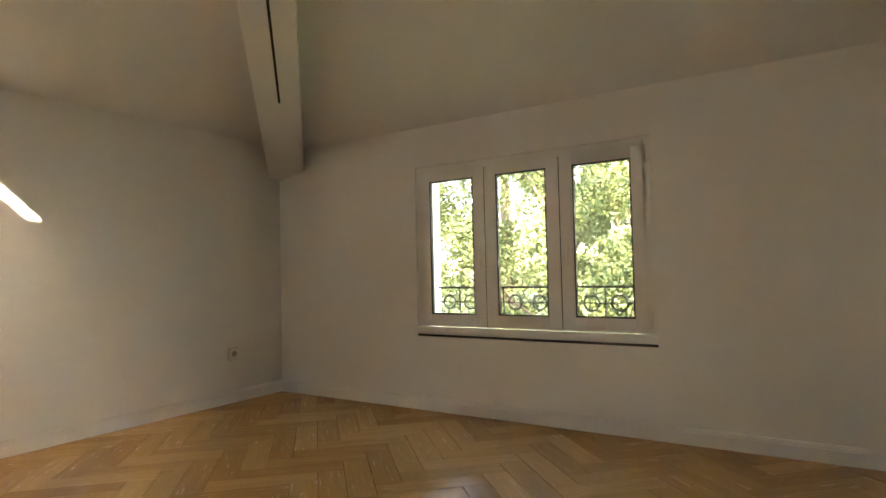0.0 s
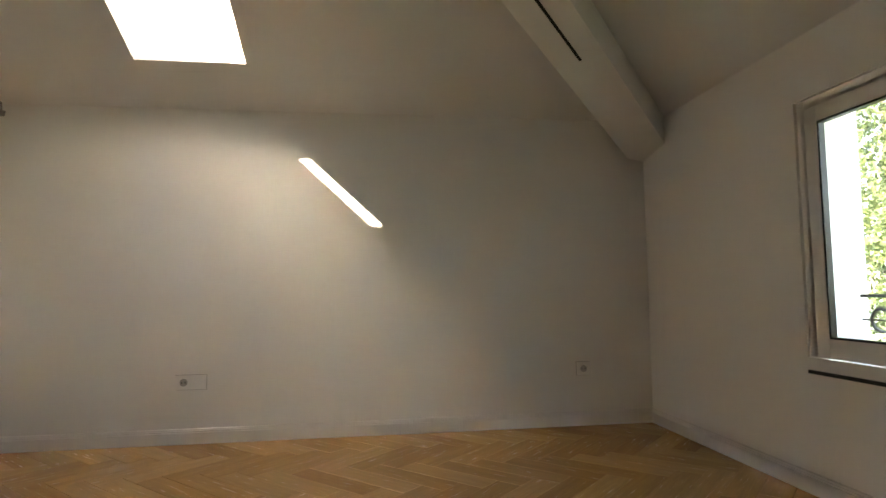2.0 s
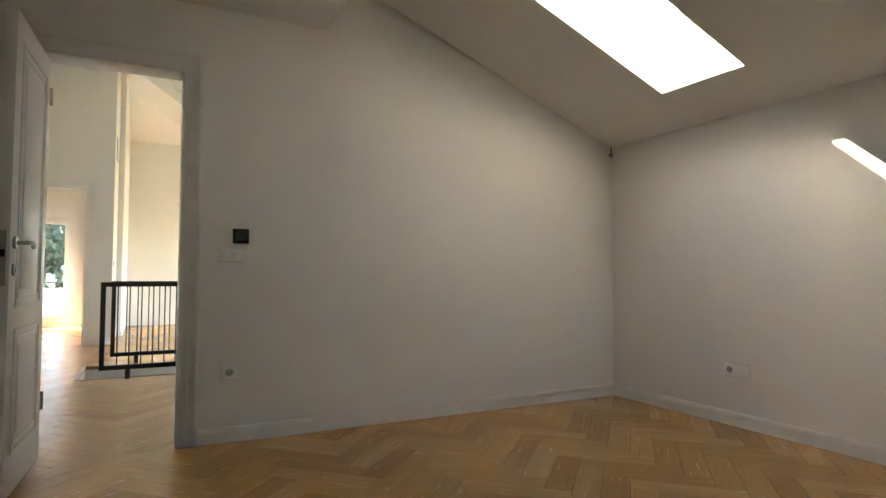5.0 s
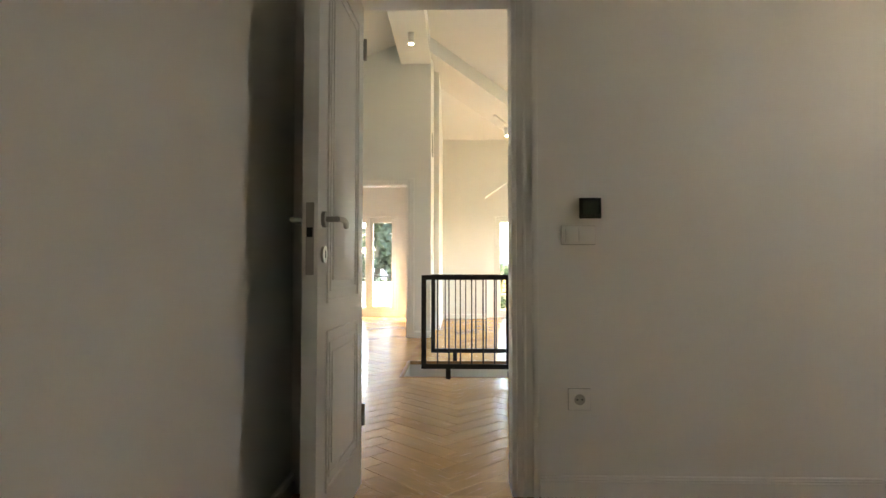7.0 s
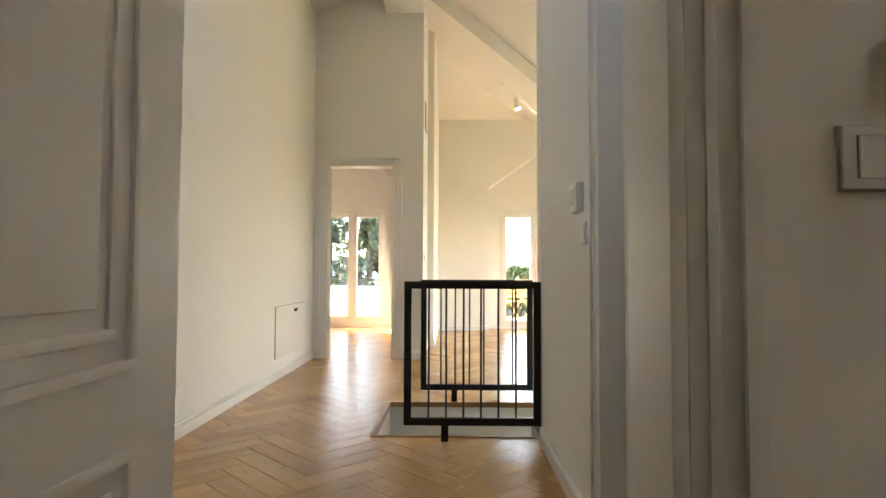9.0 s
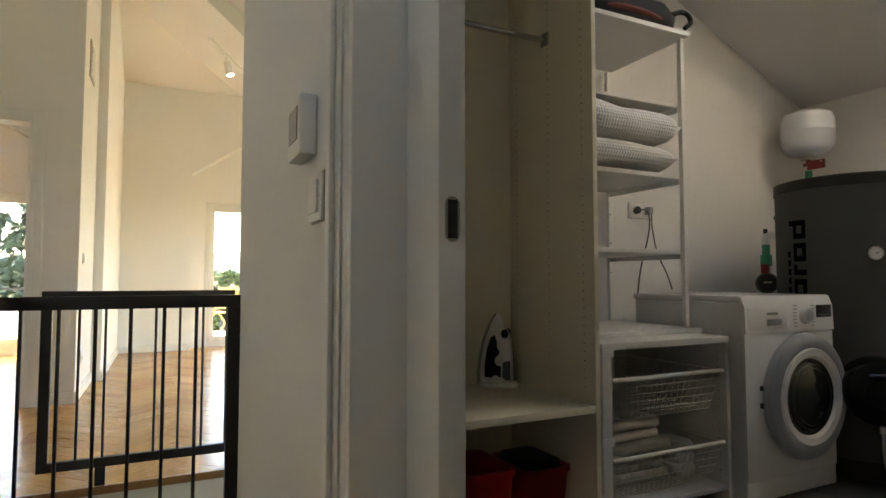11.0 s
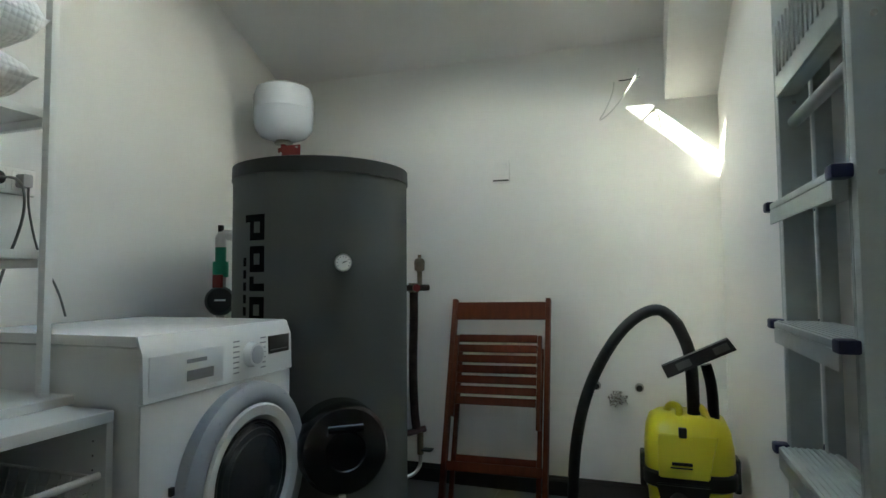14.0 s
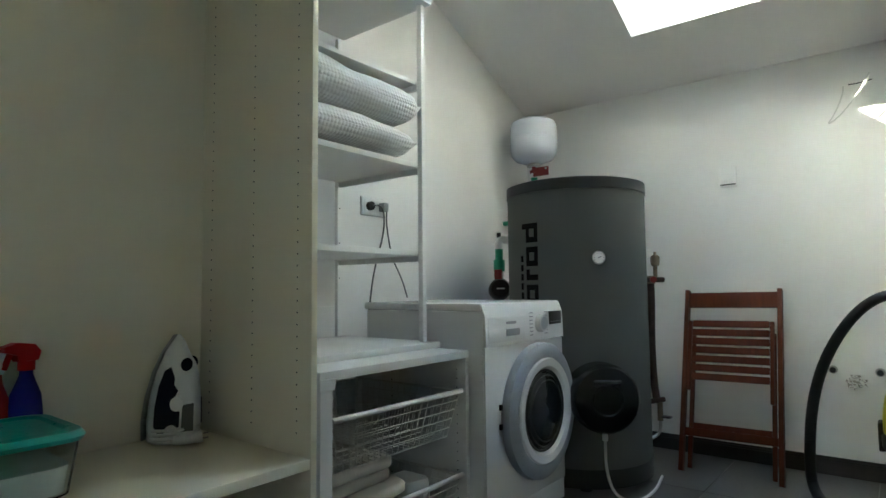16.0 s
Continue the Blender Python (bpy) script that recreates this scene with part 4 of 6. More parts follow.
# red bins under the shelf
def bin_box(x, y, w, d, h, label):
    t = thing("plastic_bin", label, "storage bin", (x, y, 0.048))
    z = 0.049
    part("bin", loft(B(), [rounded(x, y, w * 0.44, d * 0.44, 0.03, z), rounded(x, y, w * 0.5, d * 0.5, 0.035, z + h - 0.02), rounded(x, y, w * 0.53, d * 0.53, 0.035, z + h - 0.018), rounded(x, y, w * 0.53, d * 0.53, 0.035, z + h),
                          rounded(x, y, w * 0.47, d * 0.47, 0.03, z + h), rounded(x, y, w * 0.41, d * 0.41, 0.03, z + 0.01)]), material("dark red plastic", (0.30, 0.008, 0.006), 0.3), t)
    return t


bin_box(2.12, -2.24, 0.19, 0.26, 0.22, "red plastic bin under the wardrobe shelf")
t = bin_box(1.83, -2.32, 0.20, 0.26, 0.17, "red plastic box with a black lid insert")
part("insert", loft(B(), [rounded(1.83, -2.32, 0.085, 0.11, 0.03, 0.20), rounded(1.83, -2.32, 0.08, 0.105, 0.03, 0.235)]), BLACKPL, t, "black insert")

# shelving tower and drawer bench
SX0, SX1, SY0, SY1 = 1.035, 1.690, -2.74, -2.24
tower = thing("shelf_tower", "white metal shelving tower with melamine shelves", "shelving", (1.36, -2.5, 0.7))
for x in (SX0, SX1 - 0.022):
    part("upright", solid(x, x + 0.020, SY1 - 0.022, SY1, 0.703, 2.0, bevel=0.002), PVC, tower)
    part("upright", solid(x, x + 0.020, SY0 + 0.002, SY0 + 0.022, 0.703, 2.0, bevel=0.002), PVC, tower)
for z in (2.001, 1.362, 1.026):
    part("shelf", solid(SX0 - 0.012 if z > 2 else SX0, SX1, SY0 + 0.024, SY1 + (0.025 if z > 2 else -0.0235), z, z + 0.020, bevel=0.001), MELAMINE, tower)
    for x in (SX0 + 0.001, SX1 - 0.020):
        if z < 2:
            part("bracket", solid(x, x + 0.018, SY0 + 0.024, SY1 - 0.026, z - 0.022, z - 0.001, bevel=0.002), PVC, tower)
part("bracket", solid(SX0 + 0.001, SX0 + 0.019, SY0 + 0.024, SY1 - 0.026, 1.668, 1.70, bevel=0.002), PVC, tower)
part("bracket", solid(SX1 - 0.020, SX1 - 0.002, SY0 + 0.024, SY1 - 0.026, 1.668, 1.70, bevel=0.002), PVC, tower)
part("shelf", solid(SX0 + 0.02, SX1 - 0.021, SY1 - 0.20, SY1 - 0.03, 1.688, 1.703, bevel=0.001), MELAMINE, tower)
for z in (0.95, 1.10, 1.25, 1.45, 1.60):
    part("hole", cyl(B(), (SX0 + 0.010, SY0 + 0.0222, z), (SX0 + 0.010, SY0 + 0.0235, z), 0.003, seg=8), DARKGAP, tower)
part("back_plate", solid(SX0 + 0.03, SX1 - 0.03, SY0 + 0.004, SY0 + 0.016, 0.703, 0.83), MELAMINE, tower)

KNIT = material("white knitted cotton", (0.80, 0.79, 0.76), 0.95, vary=0.05, bump=0.0)
nt = KNIT.node_tree
vo = nt.nodes.new("ShaderNodeTexVoronoi")
vo.inputs["Scale"].default_value, vo.inputs["Randomness"].default_value = 68, 0.12
tcn = nt.nodes.new("ShaderNodeTexCoord")
nt.links.new(tcn.outputs["Object"], vo.inputs["Vector"])
bp = nt.nodes.new("ShaderNodeBump")
bp.inputs["Strength"].default_value, bp.inputs["Distance"].default_value = 0.8, 0.006
bp.invert = True
nt.links.new(vo.outputs["Distance"], bp.inputs["Height"])
nt.links.new(bp.outputs["Normal"], nt.nodes["Principled BSDF"].inputs["Normal"])


def pillow(cx, cy, z, hx, hy, h, seed, label, sag=0.0):
    bm = B()
    n = 22
    grid = {}
    for s in (1, -1):
        for i in range(n + 1):
            for j in range(n + 1):
                u, v = 2 * i / n - 1, 2 * j / n - 1
                if s < 0 and (i in (0, n) or j in (0, n)):
                    grid[s, i, j] = grid[1, i, j]
                    continue
                f = (1 - abs(u) ** 5) ** 0.5 * (1 - abs(v) ** 6) ** 0.5
                pinch = 1 - 0.05 * (abs(u) * abs(v)) ** 2
                wob = 0.014 * noise.noise(Vector((u * 2 + seed, v * 2, s)))
                zz = z + h * 0.5 + s * h * 0.5 * f * (0.9 if s < 0 else 1) + wob * (f > 0.2) + sag * u * u * 0.03 + (0.018 * u if sag else 0)
                grid[s, i, j] = bm.verts.new((cx + hx * u * pinch, cy + hy * v * pinch, max(z + 0.001, zz)))
    for s in (1, -1):
        for i in range(n):
            for j in range(n):
                q = [grid[s, i, j], grid[s, i + 1, j], grid[s, i + 1, j + 1], grid[s, i, j + 1]]
                bm.faces.new(q if s > 0 else q[::-1])
    return single("pillow", bm, KNIT, label, "pillow", group="pillows on the shelf", smooth=80)


pillow(1.368, -2.46, 1.383, 0.300, 0.235, 0.125, 1.0, "white knitted cotton pillow lying on the shelf")
pillow(1.355, -2.46, 1.497, 0.310, 0.235, 0.165, 4.0, "plump white knitted pillow on top of another pillow", 1.0)
# dark bag on the top shelf
bag = thing("travel_bag", "black and red fabric bag on the top shelf", "bag", (1.3, -2.45, 2.02))
b1 = B()
rings = [[(p[0], p[1], p[2] + 0.01 * noise.noise(Vector((p[0] * 9, p[1] * 9, p[2] * 9)))) for p in rounded(1.30, -2.43, a, b, 0.09, z)] for a, b, z in ((0.24, 0.15, 2.024), (0.27, 0.18, 2.05), (0.28, 0.185, 2.10), (0.25, 0.16, 2.16), (0.18, 0.10, 2.19))]
part("body", loft(b1, rings), material("black nylon", (0.012, 0.011, 0.013), 0.75, vary=0.3, bump=0.4, bump_scale=200), bag, smooth=60)
part("trim", tube(B(), [(1.06, -2.29, 2.06), (1.2, -2.243, 2.075), (1.4, -2.243, 2.08), (1.55, -2.28, 2.06)], 0.012, 8), material("dark red nylon", (0.18, 0.03, 0.02), 0.7), bag, "dark red piping")
part("strap", tube(B(), [(1.10, -2.26, 2.10), (1.02, -2.24, 2.13), (0.985, -2.23, 2.08), (1.03, -2.235, 2.045)], 0.011, 8), bpy.data.materials["black nylon"], bag, "black carrying strap")

# bench with wire baskets
bn = thing("drawer_bench", "white melamine bench unit with sliding wire baskets", "drawer unit", (1.36, -2.35, 0))
BX0, BX1, BY0, BY1 = 1.018, 1.690, -2.64, -2.06
part("top", solid(BX0, BX1, BY0, BY1, 0.655, 0.680, bevel=0.001), MELAMINE, bn)
part("side_panel", solid(BX0, BX0 + 0.018, BY0, BY1 - 0.001, 0, 0.654, bevel=0.001), MELAMINE, bn)
part("side_panel", solid(BX1 - 0.045, BX1 - 0.003, BY0, BY1 - 0.001, 0, 0.654, bevel=0.002), MELAMINE, bn)
part("back_panel", solid(BX0 + 0.019, BX1 - 0.046, BY0, BY0 + 0.008, 0.02, 0.654), MELAMINE, bn)
part("bottom_panel", solid(BX0 + 0.019, BX1 - 0.046, BY0 + 0.01, BY1 - 0.01, 0.06, 0.078), MELAMINE, bn)
part("loose_board", solid(BX0 - 0.02, BX1 - 0.03, -2.72, -2.205, 0.681, 0.702, bevel=0.001), MELAMINE, bn, "loose white board lying on the bench")
for zz in (0.63, 0.31):
    part("collar", solid(BX1 - 0.052, BX1 + 0.002, BY1 - 0.006, BY1 + 0.004, zz, zz + 0.03, bevel=0.002), PVC, bn)
hb2 = B()
for yy in (-2.10, -2.42):
    for k in range(17):
        cyl(hb2, (BX0 + 0.0178, yy, 0.10 + k * 0.032), (BX0 + 0.0192, yy, 0.10 + k * 0.032), 0.0022, seg=6)
ob = part("drilling", hb2, DARKGAP, bn, "rows of small shelf peg holes", smooth=None)
ob["kind"] = "stuff"
WIRE = material("white coated wire", (0.74, 0.72, 0.66), 0.35)


def basket(z_top, depth, pull, label):
    """A white wire basket that slides in the bench."""
    t = thing("wire_basket", label, "wire basket", (1.34, -2.35, z_top - depth), group="wire baskets")
    x0, x1, y0, y1 = 1.052, 1.625, -2.60 + pull, -2.075 + pull
    part("front_rim", tube(B(), [(x0 - 0.01, y1, z_top), (x1 + 0.01, y1, z_top)], 0.0085, 10), WIRE, t)
    rim = B()
    tube(rim, [(x0, y1, z_top), (x0, y0, z_top)], 0.004, 6)
    tube(rim, [(x1, y1, z_top), (x1, y0, z_top)], 0.004, 6)
    tube(rim, [(x0, y0, z_top), (x1, y0, z_top)], 0.004, 6)
    part("rim", rim, WIRE, t)
    wr = B()
    ins = 0.035
    r = 0.0015

    def bar(p, q):
        cyl(wr, p, q, r, seg=5, caps=False)
    zb = z_top - depth
    nx, ny, nz = 20, 16, 5
    for i in range(nx + 1):
        x = x0 + (x1 - x0) * i / nx
        xb = x0 + ins + (x1 - x0 - 2 * ins) * i / nx
        for y, yb in ((y1, y1 - ins), (y0, y0 + ins)):
            bar((x, y, z_top), (xb, yb, zb))
        bar((xb, y1 - ins, zb), (xb, y0 + ins, zb))
    for j in range(ny + 1):
        y = y0 + (y1 - y0) * j / ny
        yb = y0 + ins + (y1 - y0 - 2 * ins) * j / ny
        for x, xb in ((x0, x0 + ins), (x1, x1 - ins)):
            bar((x, y, z_top), (xb, yb, zb))
    for j in range(0, ny + 1, 2):
        yb = y0 + ins + (y1 - y0 - 2 * ins) * j / ny
        bar((x0 + ins, yb, zb), (x1 - ins, yb, zb))
    for k in range(1, nz + 1):
        f = k / nz
        a0, a1, c0, c1, z = x0 + ins * f, x1 - ins * f, y0 + ins * f, y1 - ins * f, z_top - depth * f
        bar((a0, c1, z), (a1, c1, z))
        bar((a0, c0, z), (a1, c0, z))
        bar((a0, c0, z), (a0, c1, z))
        bar((a1, c0, z), (a1, c1, z))
    part("wire_mesh", wr, WIRE, t, "fine white wire mesh", smooth=60)
    return t


basket(0.540, 0.155, 0.0, "empty white wire basket in the bench")
basket(0.250, 0.150, 0.0, "white wire basket filled with folded cloths")
LINEN = material("cream linen", (0.62, 0.59, 0.52), 0.95, vary=0.08, bump=0.3, bump_scale=250)
COTTON = material("white cotton cloth", (0.74, 0.73, 0.70), 0.95, vary=0.06)
st = thing("folded_cloths", "stack of folded cream cloths in the basket", "cloths", (1.4, -2.34, 0.106))
for k in range(6):
    part("cloth", folded(B(), 1.22 + 0.01 * (k % 3), 1.58 - 0.02 * (k % 2), -2.52, -2.16 - 0.012 * (k % 3), 0.106 + 0.040 * k, 1, 0.040, 11 + k), LINEN, st, smooth=60)
st = thing("crumpled_cloths", "crumpled white cloths in the basket", "cloths", (1.16, -2.25, 0.106))
for k in range(3):
    part("cloth", folded(B(), 1.10, 1.21, -2.34 + 0.02 * k, -2.16, 0.106 + 0.045 * k, 1, 0.045, 27 + k), COTTON, st, smooth=60)

# wall socket behind the tower, plug and cable
socket("wall_socket", "white double socket with a plugged-in cable", pose(0.80, LS, 1.285, 0, 0, 0), 2)
pg = thing("power_plug", "grey plug with two dark cables in the socket", "plug", (0.82, LS, 1.28))
part("plug", cyl(B(), (0.842, LS + 0.0155, 1.285), (0.842, LS + 0.035, 1.285), 0.020, seg=20), BLACKPL, pg)
part("plug_body", solid(0.752, 0.784, LS + 0.0155, LS + 0.055, 1.262, 1.305, bevel=0.008), material("grey plug", (0.28, 0.29, 0.30), 0.5), pg)
GREYC = material("grey power cable", (0.10, 0.10, 0.10), 0.5)
part("cable", tube(B(), [(0.842, LS + 0.036, 1.285), (0.80, LS + 0.05, 1.29), (0.77, LS + 0.045, 1.25), (0.765, LS + 0.03, 1.15), (0.83, LS + 0.03, 0.98), (0.865, LS + 0.035, 0.80), (0.87, LS + 0.04, 0.60)], 0.0042, 8), GREYC, pg)
part("cable", tube(B(), [(0.768, LS + 0.055, 1.262), (0.765, LS + 0.05, 1.20), (0.72, LS + 0.04, 1.05), (0.66, LS + 0.05, 0.95), (0.655, LS + 0.08, 0.86)], 0.0035, 8), GREYC, pg)

# washing machine
wm = thing("washing_machine", "white front-loading washing machine with a grey door ring", "washing machine", (0.705, -2.3, 0))
MX0, MX1, MY0, MY1 = 0.408, 1.004, -2.60, -2.005
part("body", solid(MX0 + 0.004, MX1 - 0.004, MY0, MY1 - 0.004, 0.012, 0.818, bevel=0.012), WHITEENAMEL, wm)
part("top", solid(MX0, MX1, MY0 - 0.01, MY1 - 0.012, 0.8185, 0.846, bevel=0.008), WHITEENAMEL, wm)
part("kickplate", solid(MX0 + 0.006, MX1 - 0.006, MY1 - 0.004, MY1 - 0.001, 0.015, 0.095, bevel=0.001), WHITEENAMEL, wm)
part("front_panel", solid(MX0 + 0.003, MX1 - 0.003, MY1 - 0.0035, MY1 + 0.004, 0.098, 0.688, bevel=0.004), WHITEENAMEL, wm)
bm = B()
prism(bm, [(MX0 + 0.003, MY1 - 0.003, 0.691), (MX0 + 0.003, MY1 + 0.010, 0.691), (MX0 + 0.003, MY1 + 0.006, 0.80), (MX0 + 0.003, MY1 - 0.010, 0.842), (MX0 + 0.003, MY1 - 0.0115, 0.842), (MX0 + 0.003, MY1 - 0.0115, 0.819), (MX0 + 0.003, MY1 - 0.003, 0.8175)], (MX1 - MX0 - 0.006, 0, 0))
part("control_panel", bm, WHITEENAMEL, wm)
FY = MY1 + 0.0085
dw = part("detergent_drawer", solid(0.735, 0.985, FY - 0.0005, FY + 0.0012, 0.703, 0.795, bevel=0.0005), WHITEENAMEL, wm)
part("grip", solid(0.775, 0.87, FY + 0.003, FY + 0.0045, 0.722, 0.748, bevel=0.001), material("grey recess", (0.22, 0.22, 0.22), 0.5), dw, "grey grip recess")
part("mark", solid(0.80, 0.87, FY + 0.003, FY + 0.0038, 0.766, 0.776), material("grey print", (0.25, 0.25, 0.26), 0.5), dw)
kn = part("program_knob", cyl(B(), (0.618, FY, 0.758), (0.618, FY + 0.024, 0.758), 0.036, 0.033, seg=36), WHITEENAMEL, wm, "white program knob")
part("knob_ring", cyl(B(), (0.618, FY + 0.0242, 0.758), (0.618, FY + 0.026, 0.758), 0.026, seg=30), material("knob silver", (0.55, 0.56, 0.57), 0.35, metal=0.6), kn)
for i in range(7):
    for x in (0.548, 0.668):
        part("print", solid(x, x + 0.024, FY - 0.001, FY + 0.0008, 0.712 + i * 0.0145, 0.7155 + i * 0.0145), bpy.data.materials["grey print"], wm)
part("display", solid(0.428, 0.532, FY - 0.003, FY + 0.002, 0.748, 0.802, bevel=0.001), BLACKPL, wm, "dark display window")
part("display_line", solid(0.434, 0.526, FY + 0.002, FY + 0.0026, 0.758, 0.760), bpy.data.materials["grey print"], wm)
DX, DZ, DY = 0.640, 0.418, MY1 + 0.004
MD = Matrix.Translation((DX, DY, DZ)) @ Matrix.Rotation(radians(-90), 4, "X")
SILV = material("silver grey plastic", (0.34, 0.36, 0.39), 0.3)
door = part("door", lathe(B(), [(0.262, 0.0), (0.266, 0.012), (0.262, 0.034), (0.240, 0.046), (0.212, 0.045), (0.205, 0.040), (0.205, 0.0)], 64, MD), SILV, wm, "silver grey round door ring")
part("inner_ring", lathe(B(), [(0.206, 0.044), (0.200, 0.050), (0.172, 0.046), (0.158, 0.030), (0.158, 0.002)], 64, MD), WHITEENAMEL, door, "white inner ring")
part("gasket", lathe(B(), [(0.160, 0.034), (0.156, 0.038), (0.150, 0.036), (0.149, 0.026)], 48, MD), BLACKPL, door, "black rubber seal")
# no drum behind: its dark inside is put into the opaque glass colour
bowl = part("bowl", lathe(B(), [(0.150, 0.030), (0.146, 0.036), (0.128, 0.044), (0.09, 0.051), (0.04, 0.0545), (0.0, 0.055)], 48, MD), material("opaque glass with drum shade", (0.030, 0.031, 0.033), 0.10, vary=0.25, scale=9), door, "opaque glass porthole, coloured dark for the shaded drum")
for r in (0.118, 0.136):
    zz = 0.0470 if r < 0.13 else 0.0410
    part("glass_step", lathe(B(), [(r - 0.003, zz - 0.001), (r, zz + 0.0015), (r + 0.003, zz - 0.002)], 48, MD), BLACKPL, bowl)
for z in (-0.03, 0.04):
    part("hinge", solid(DX + 0.2635, DX + 0.276, DY - 0.002, DY + 0.008, DZ + z, DZ + z + 0.02), BLACKPL, wm)
part("handle_recess", solid(DX - 0.252, DX - 0.220, DY + 0.044, DY + 0.049, DZ - 0.05, DZ + 0.06, bevel=0.004), SILV, door)
for x, y in ((MX0 + 0.06, MY0 + 0.06), (MX1 - 0.06, MY0 + 0.06), (MX0 + 0.06, MY1 - 0.06), (MX1 - 0.06, MY1 - 0.06)):
    part("foot", cyl(B(), (x, y, 0.0), (x, y, 0.013), 0.022), BLACKPL, wm)

# boiler
BC, BR = Vector((0.03, -2.11, 0)), 0.334
bo = thing("hot_water_tank", "tall grey hot water tank with a dark rim", "water heater", BC)
MB = Matrix.Translation(BC)
part("jacket", lathe(B(), [(BR - 0.002, 0.11), (BR, 0.112), (BR, 1.343), (BR - 0.002, 1.345)], 72, MB), BOILER, bo)
part("rim", lathe(B(), [(0.0, 1.402), (BR - 0.02, 1.402), (BR + 0.003, 1.395), (BR + 0.005, 1.344), (BR - 0.02, 1.342)], 72, MB), BOILERTOP, bo, "dark plastic top rim")
part("base_ring", lathe(B(), [(0.0, 0.02), (BR - 0.03, 0.02), (BR + 0.003, 0.03), (BR + 0.003, 0.111), (BR - 0.03, 0.113)], 72, MB), BOILERTOP, bo, "dark plastic base ring")
for a in (30, 150, 270):
    p = BC + Vector((0.25 * math.cos(radians(a)), 0.25 * math.sin(radians(a)), 0))
    part("foot", cyl(B(), p, p + Vector((0, 0, 0.021)), 0.03), BLACKPL, bo)


def on_tank(angle, z, d=0.0):
    a = radians(angle)
    return BC + Vector(((BR + d) * math.cos(a), (BR + d) * math.sin(a), z))


DA = 42.3
w = Vector((math.cos(radians(DA)), math.sin(radians(DA)), 0))
dl = part("thermometer", cyl(B(), on_tank(DA, 1.03, -0.004), on_tank(DA, 1.03, 0.012), 0.031, seg=32), CHROME, bo, "round dial thermometer with a white face")
part("face", cyl(B(), on_tank(DA, 1.03, 0.0122), on_tank(DA, 1.03, 0.0135), 0.026, seg=32), PLASTIC, dl)
side = Vector((-w.y, w.x, 0))
nd = B()
p = on_tank(DA, 1.03, 0.0142)
prism(nd, [p + side * 0.018 + Vector((0, 0, 0.008)), p - side * 0.003 + Vector((0, 0, -0.003)), p - side * 0.002 + Vector((0, 0, 0.002))], w * 0.001)
part("needle", nd, BLACKPL, dl)
for k in range(9):
    a = radians(-30 + k * 30)
    q = p + side * 0.021 * math.cos(a) + Vector((0, 0, 0.021 * math.sin(a)))
    part("mark", cyl(B(), q - w * 0.0005, q + w * 0.0003, 0.0018, seg=6), BLACKPL, dl)
# dark upright lettering shapes on the jacket
INK = material("black print", (0.003, 0.003, 0.003), 0.8, spec=0.08)


def print_bar(a0, a1, z0, z1):
    bm = B()
    n = 4
    lo = [on_tank(a0 + (a1 - a0) * i / n, z0, 0.002) for i in range(n + 1)]
    hi = [on_tank(a0 + (a1 - a0) * i / n, z1, 0.002) for i in range(n + 1)]
    vs, us = [bm.verts.new(q) for q in lo], [bm.verts.new(q) for q in hi]
    for i in range(n):
        bm.faces.new((vs[i], vs[i + 1], us[i + 1], us[i]))
    return part("print", bm, INK, bo, smooth=None)


A0 = -16.5
for z0, z1, gap in ((0.715, 0.805, 0), (0.825, 0.915, 1), (0.935, 0.985, 2), (1.0, 1.09, 1), (1.11, 1.20, 3)):
    if gap == 2:
        print_bar(A0, A0 + 12, z0, z0 + 0.026)
        print_bar(A0, A0 + 3.8, z0 + 0.026, z1)
    else:
        print_bar(A0, A0 + 12, z0, z0 + 0.026)
        print_bar(A0, A0 + 12, z1 - 0.026, z1)
        print_bar(A0, A0 + 3.6, z0 + 0.026, z1 - 0.026)
        print_bar(A0 + 8.4, A0 + 12, z0 + 0.026, z1 - 0.026)
        if gap == 3:
            print_bar(A0 - 4.5, A0, z1 - 0.026, z1)
for k in range(8):
    print_bar(A0 - 6.5, A0 - 3.2, 0.72 + k * 0.043, 0.72 + k * 0.043 + 0.030)
# black heater cover low on the jacket, with a grip and a cable
CA = 40.0
wc = Vector((math.cos(radians(CA)), math.sin(radians(CA)), 0))
mc = Matrix.Translation(on_tank(CA, 0.432, 0)) @ wc.to_track_quat("Z", "Y").to_matrix().to_4x4()
GLOSS = material("glossy black plastic", (0.006, 0.006, 0.006), 0.22, vary=0.2)
cv = part("heater_cover", lathe(B(), [(0.144, -0.05), (0.146, 0.075), (0.143, 0.105), (0.132, 0.122), (0.10, 0.130), (0.06, 0.132), (0.0, 0.133)], 48, mc), GLOSS, bo, "round glossy black heater cover")
b1 = B()
tube(b1, [mc @ Vector((-0.055, 0.070, 0.126)), mc @ Vector((0.055, 0.070, 0.126))], 0.014, 12)
part("grip", b1, GLOSS, cv)
part("ridge", lathe(B(), [(0.058, 0.131), (0.062, 0.136), (0.066, 0.130)], 40, mc), GLOSS, cv)
q = mc @ Vector((0.0, -0.146, 0.075))
part("cable_gland", cyl(B(), q, q + Vector((0, 0, -0.03)), 0.012), PLASTIC, cv)
part("cable", tube(B(), [q + Vector((0, 0, -0.025)), q + Vector((0.0, 0.0, -0.16)), q + Vector((-0.02, 0.03, -0.26)), q + Vector((-0.08, 0.10, -0.286)), q + Vector((-0.16, 0.15, -0.25)), q + Vector((-0.22, 0.16, -0.20))], 0.006, 8), material("pale cable", (0.6, 0.59, 0.57), 0.5), cv, "pale grey cable")

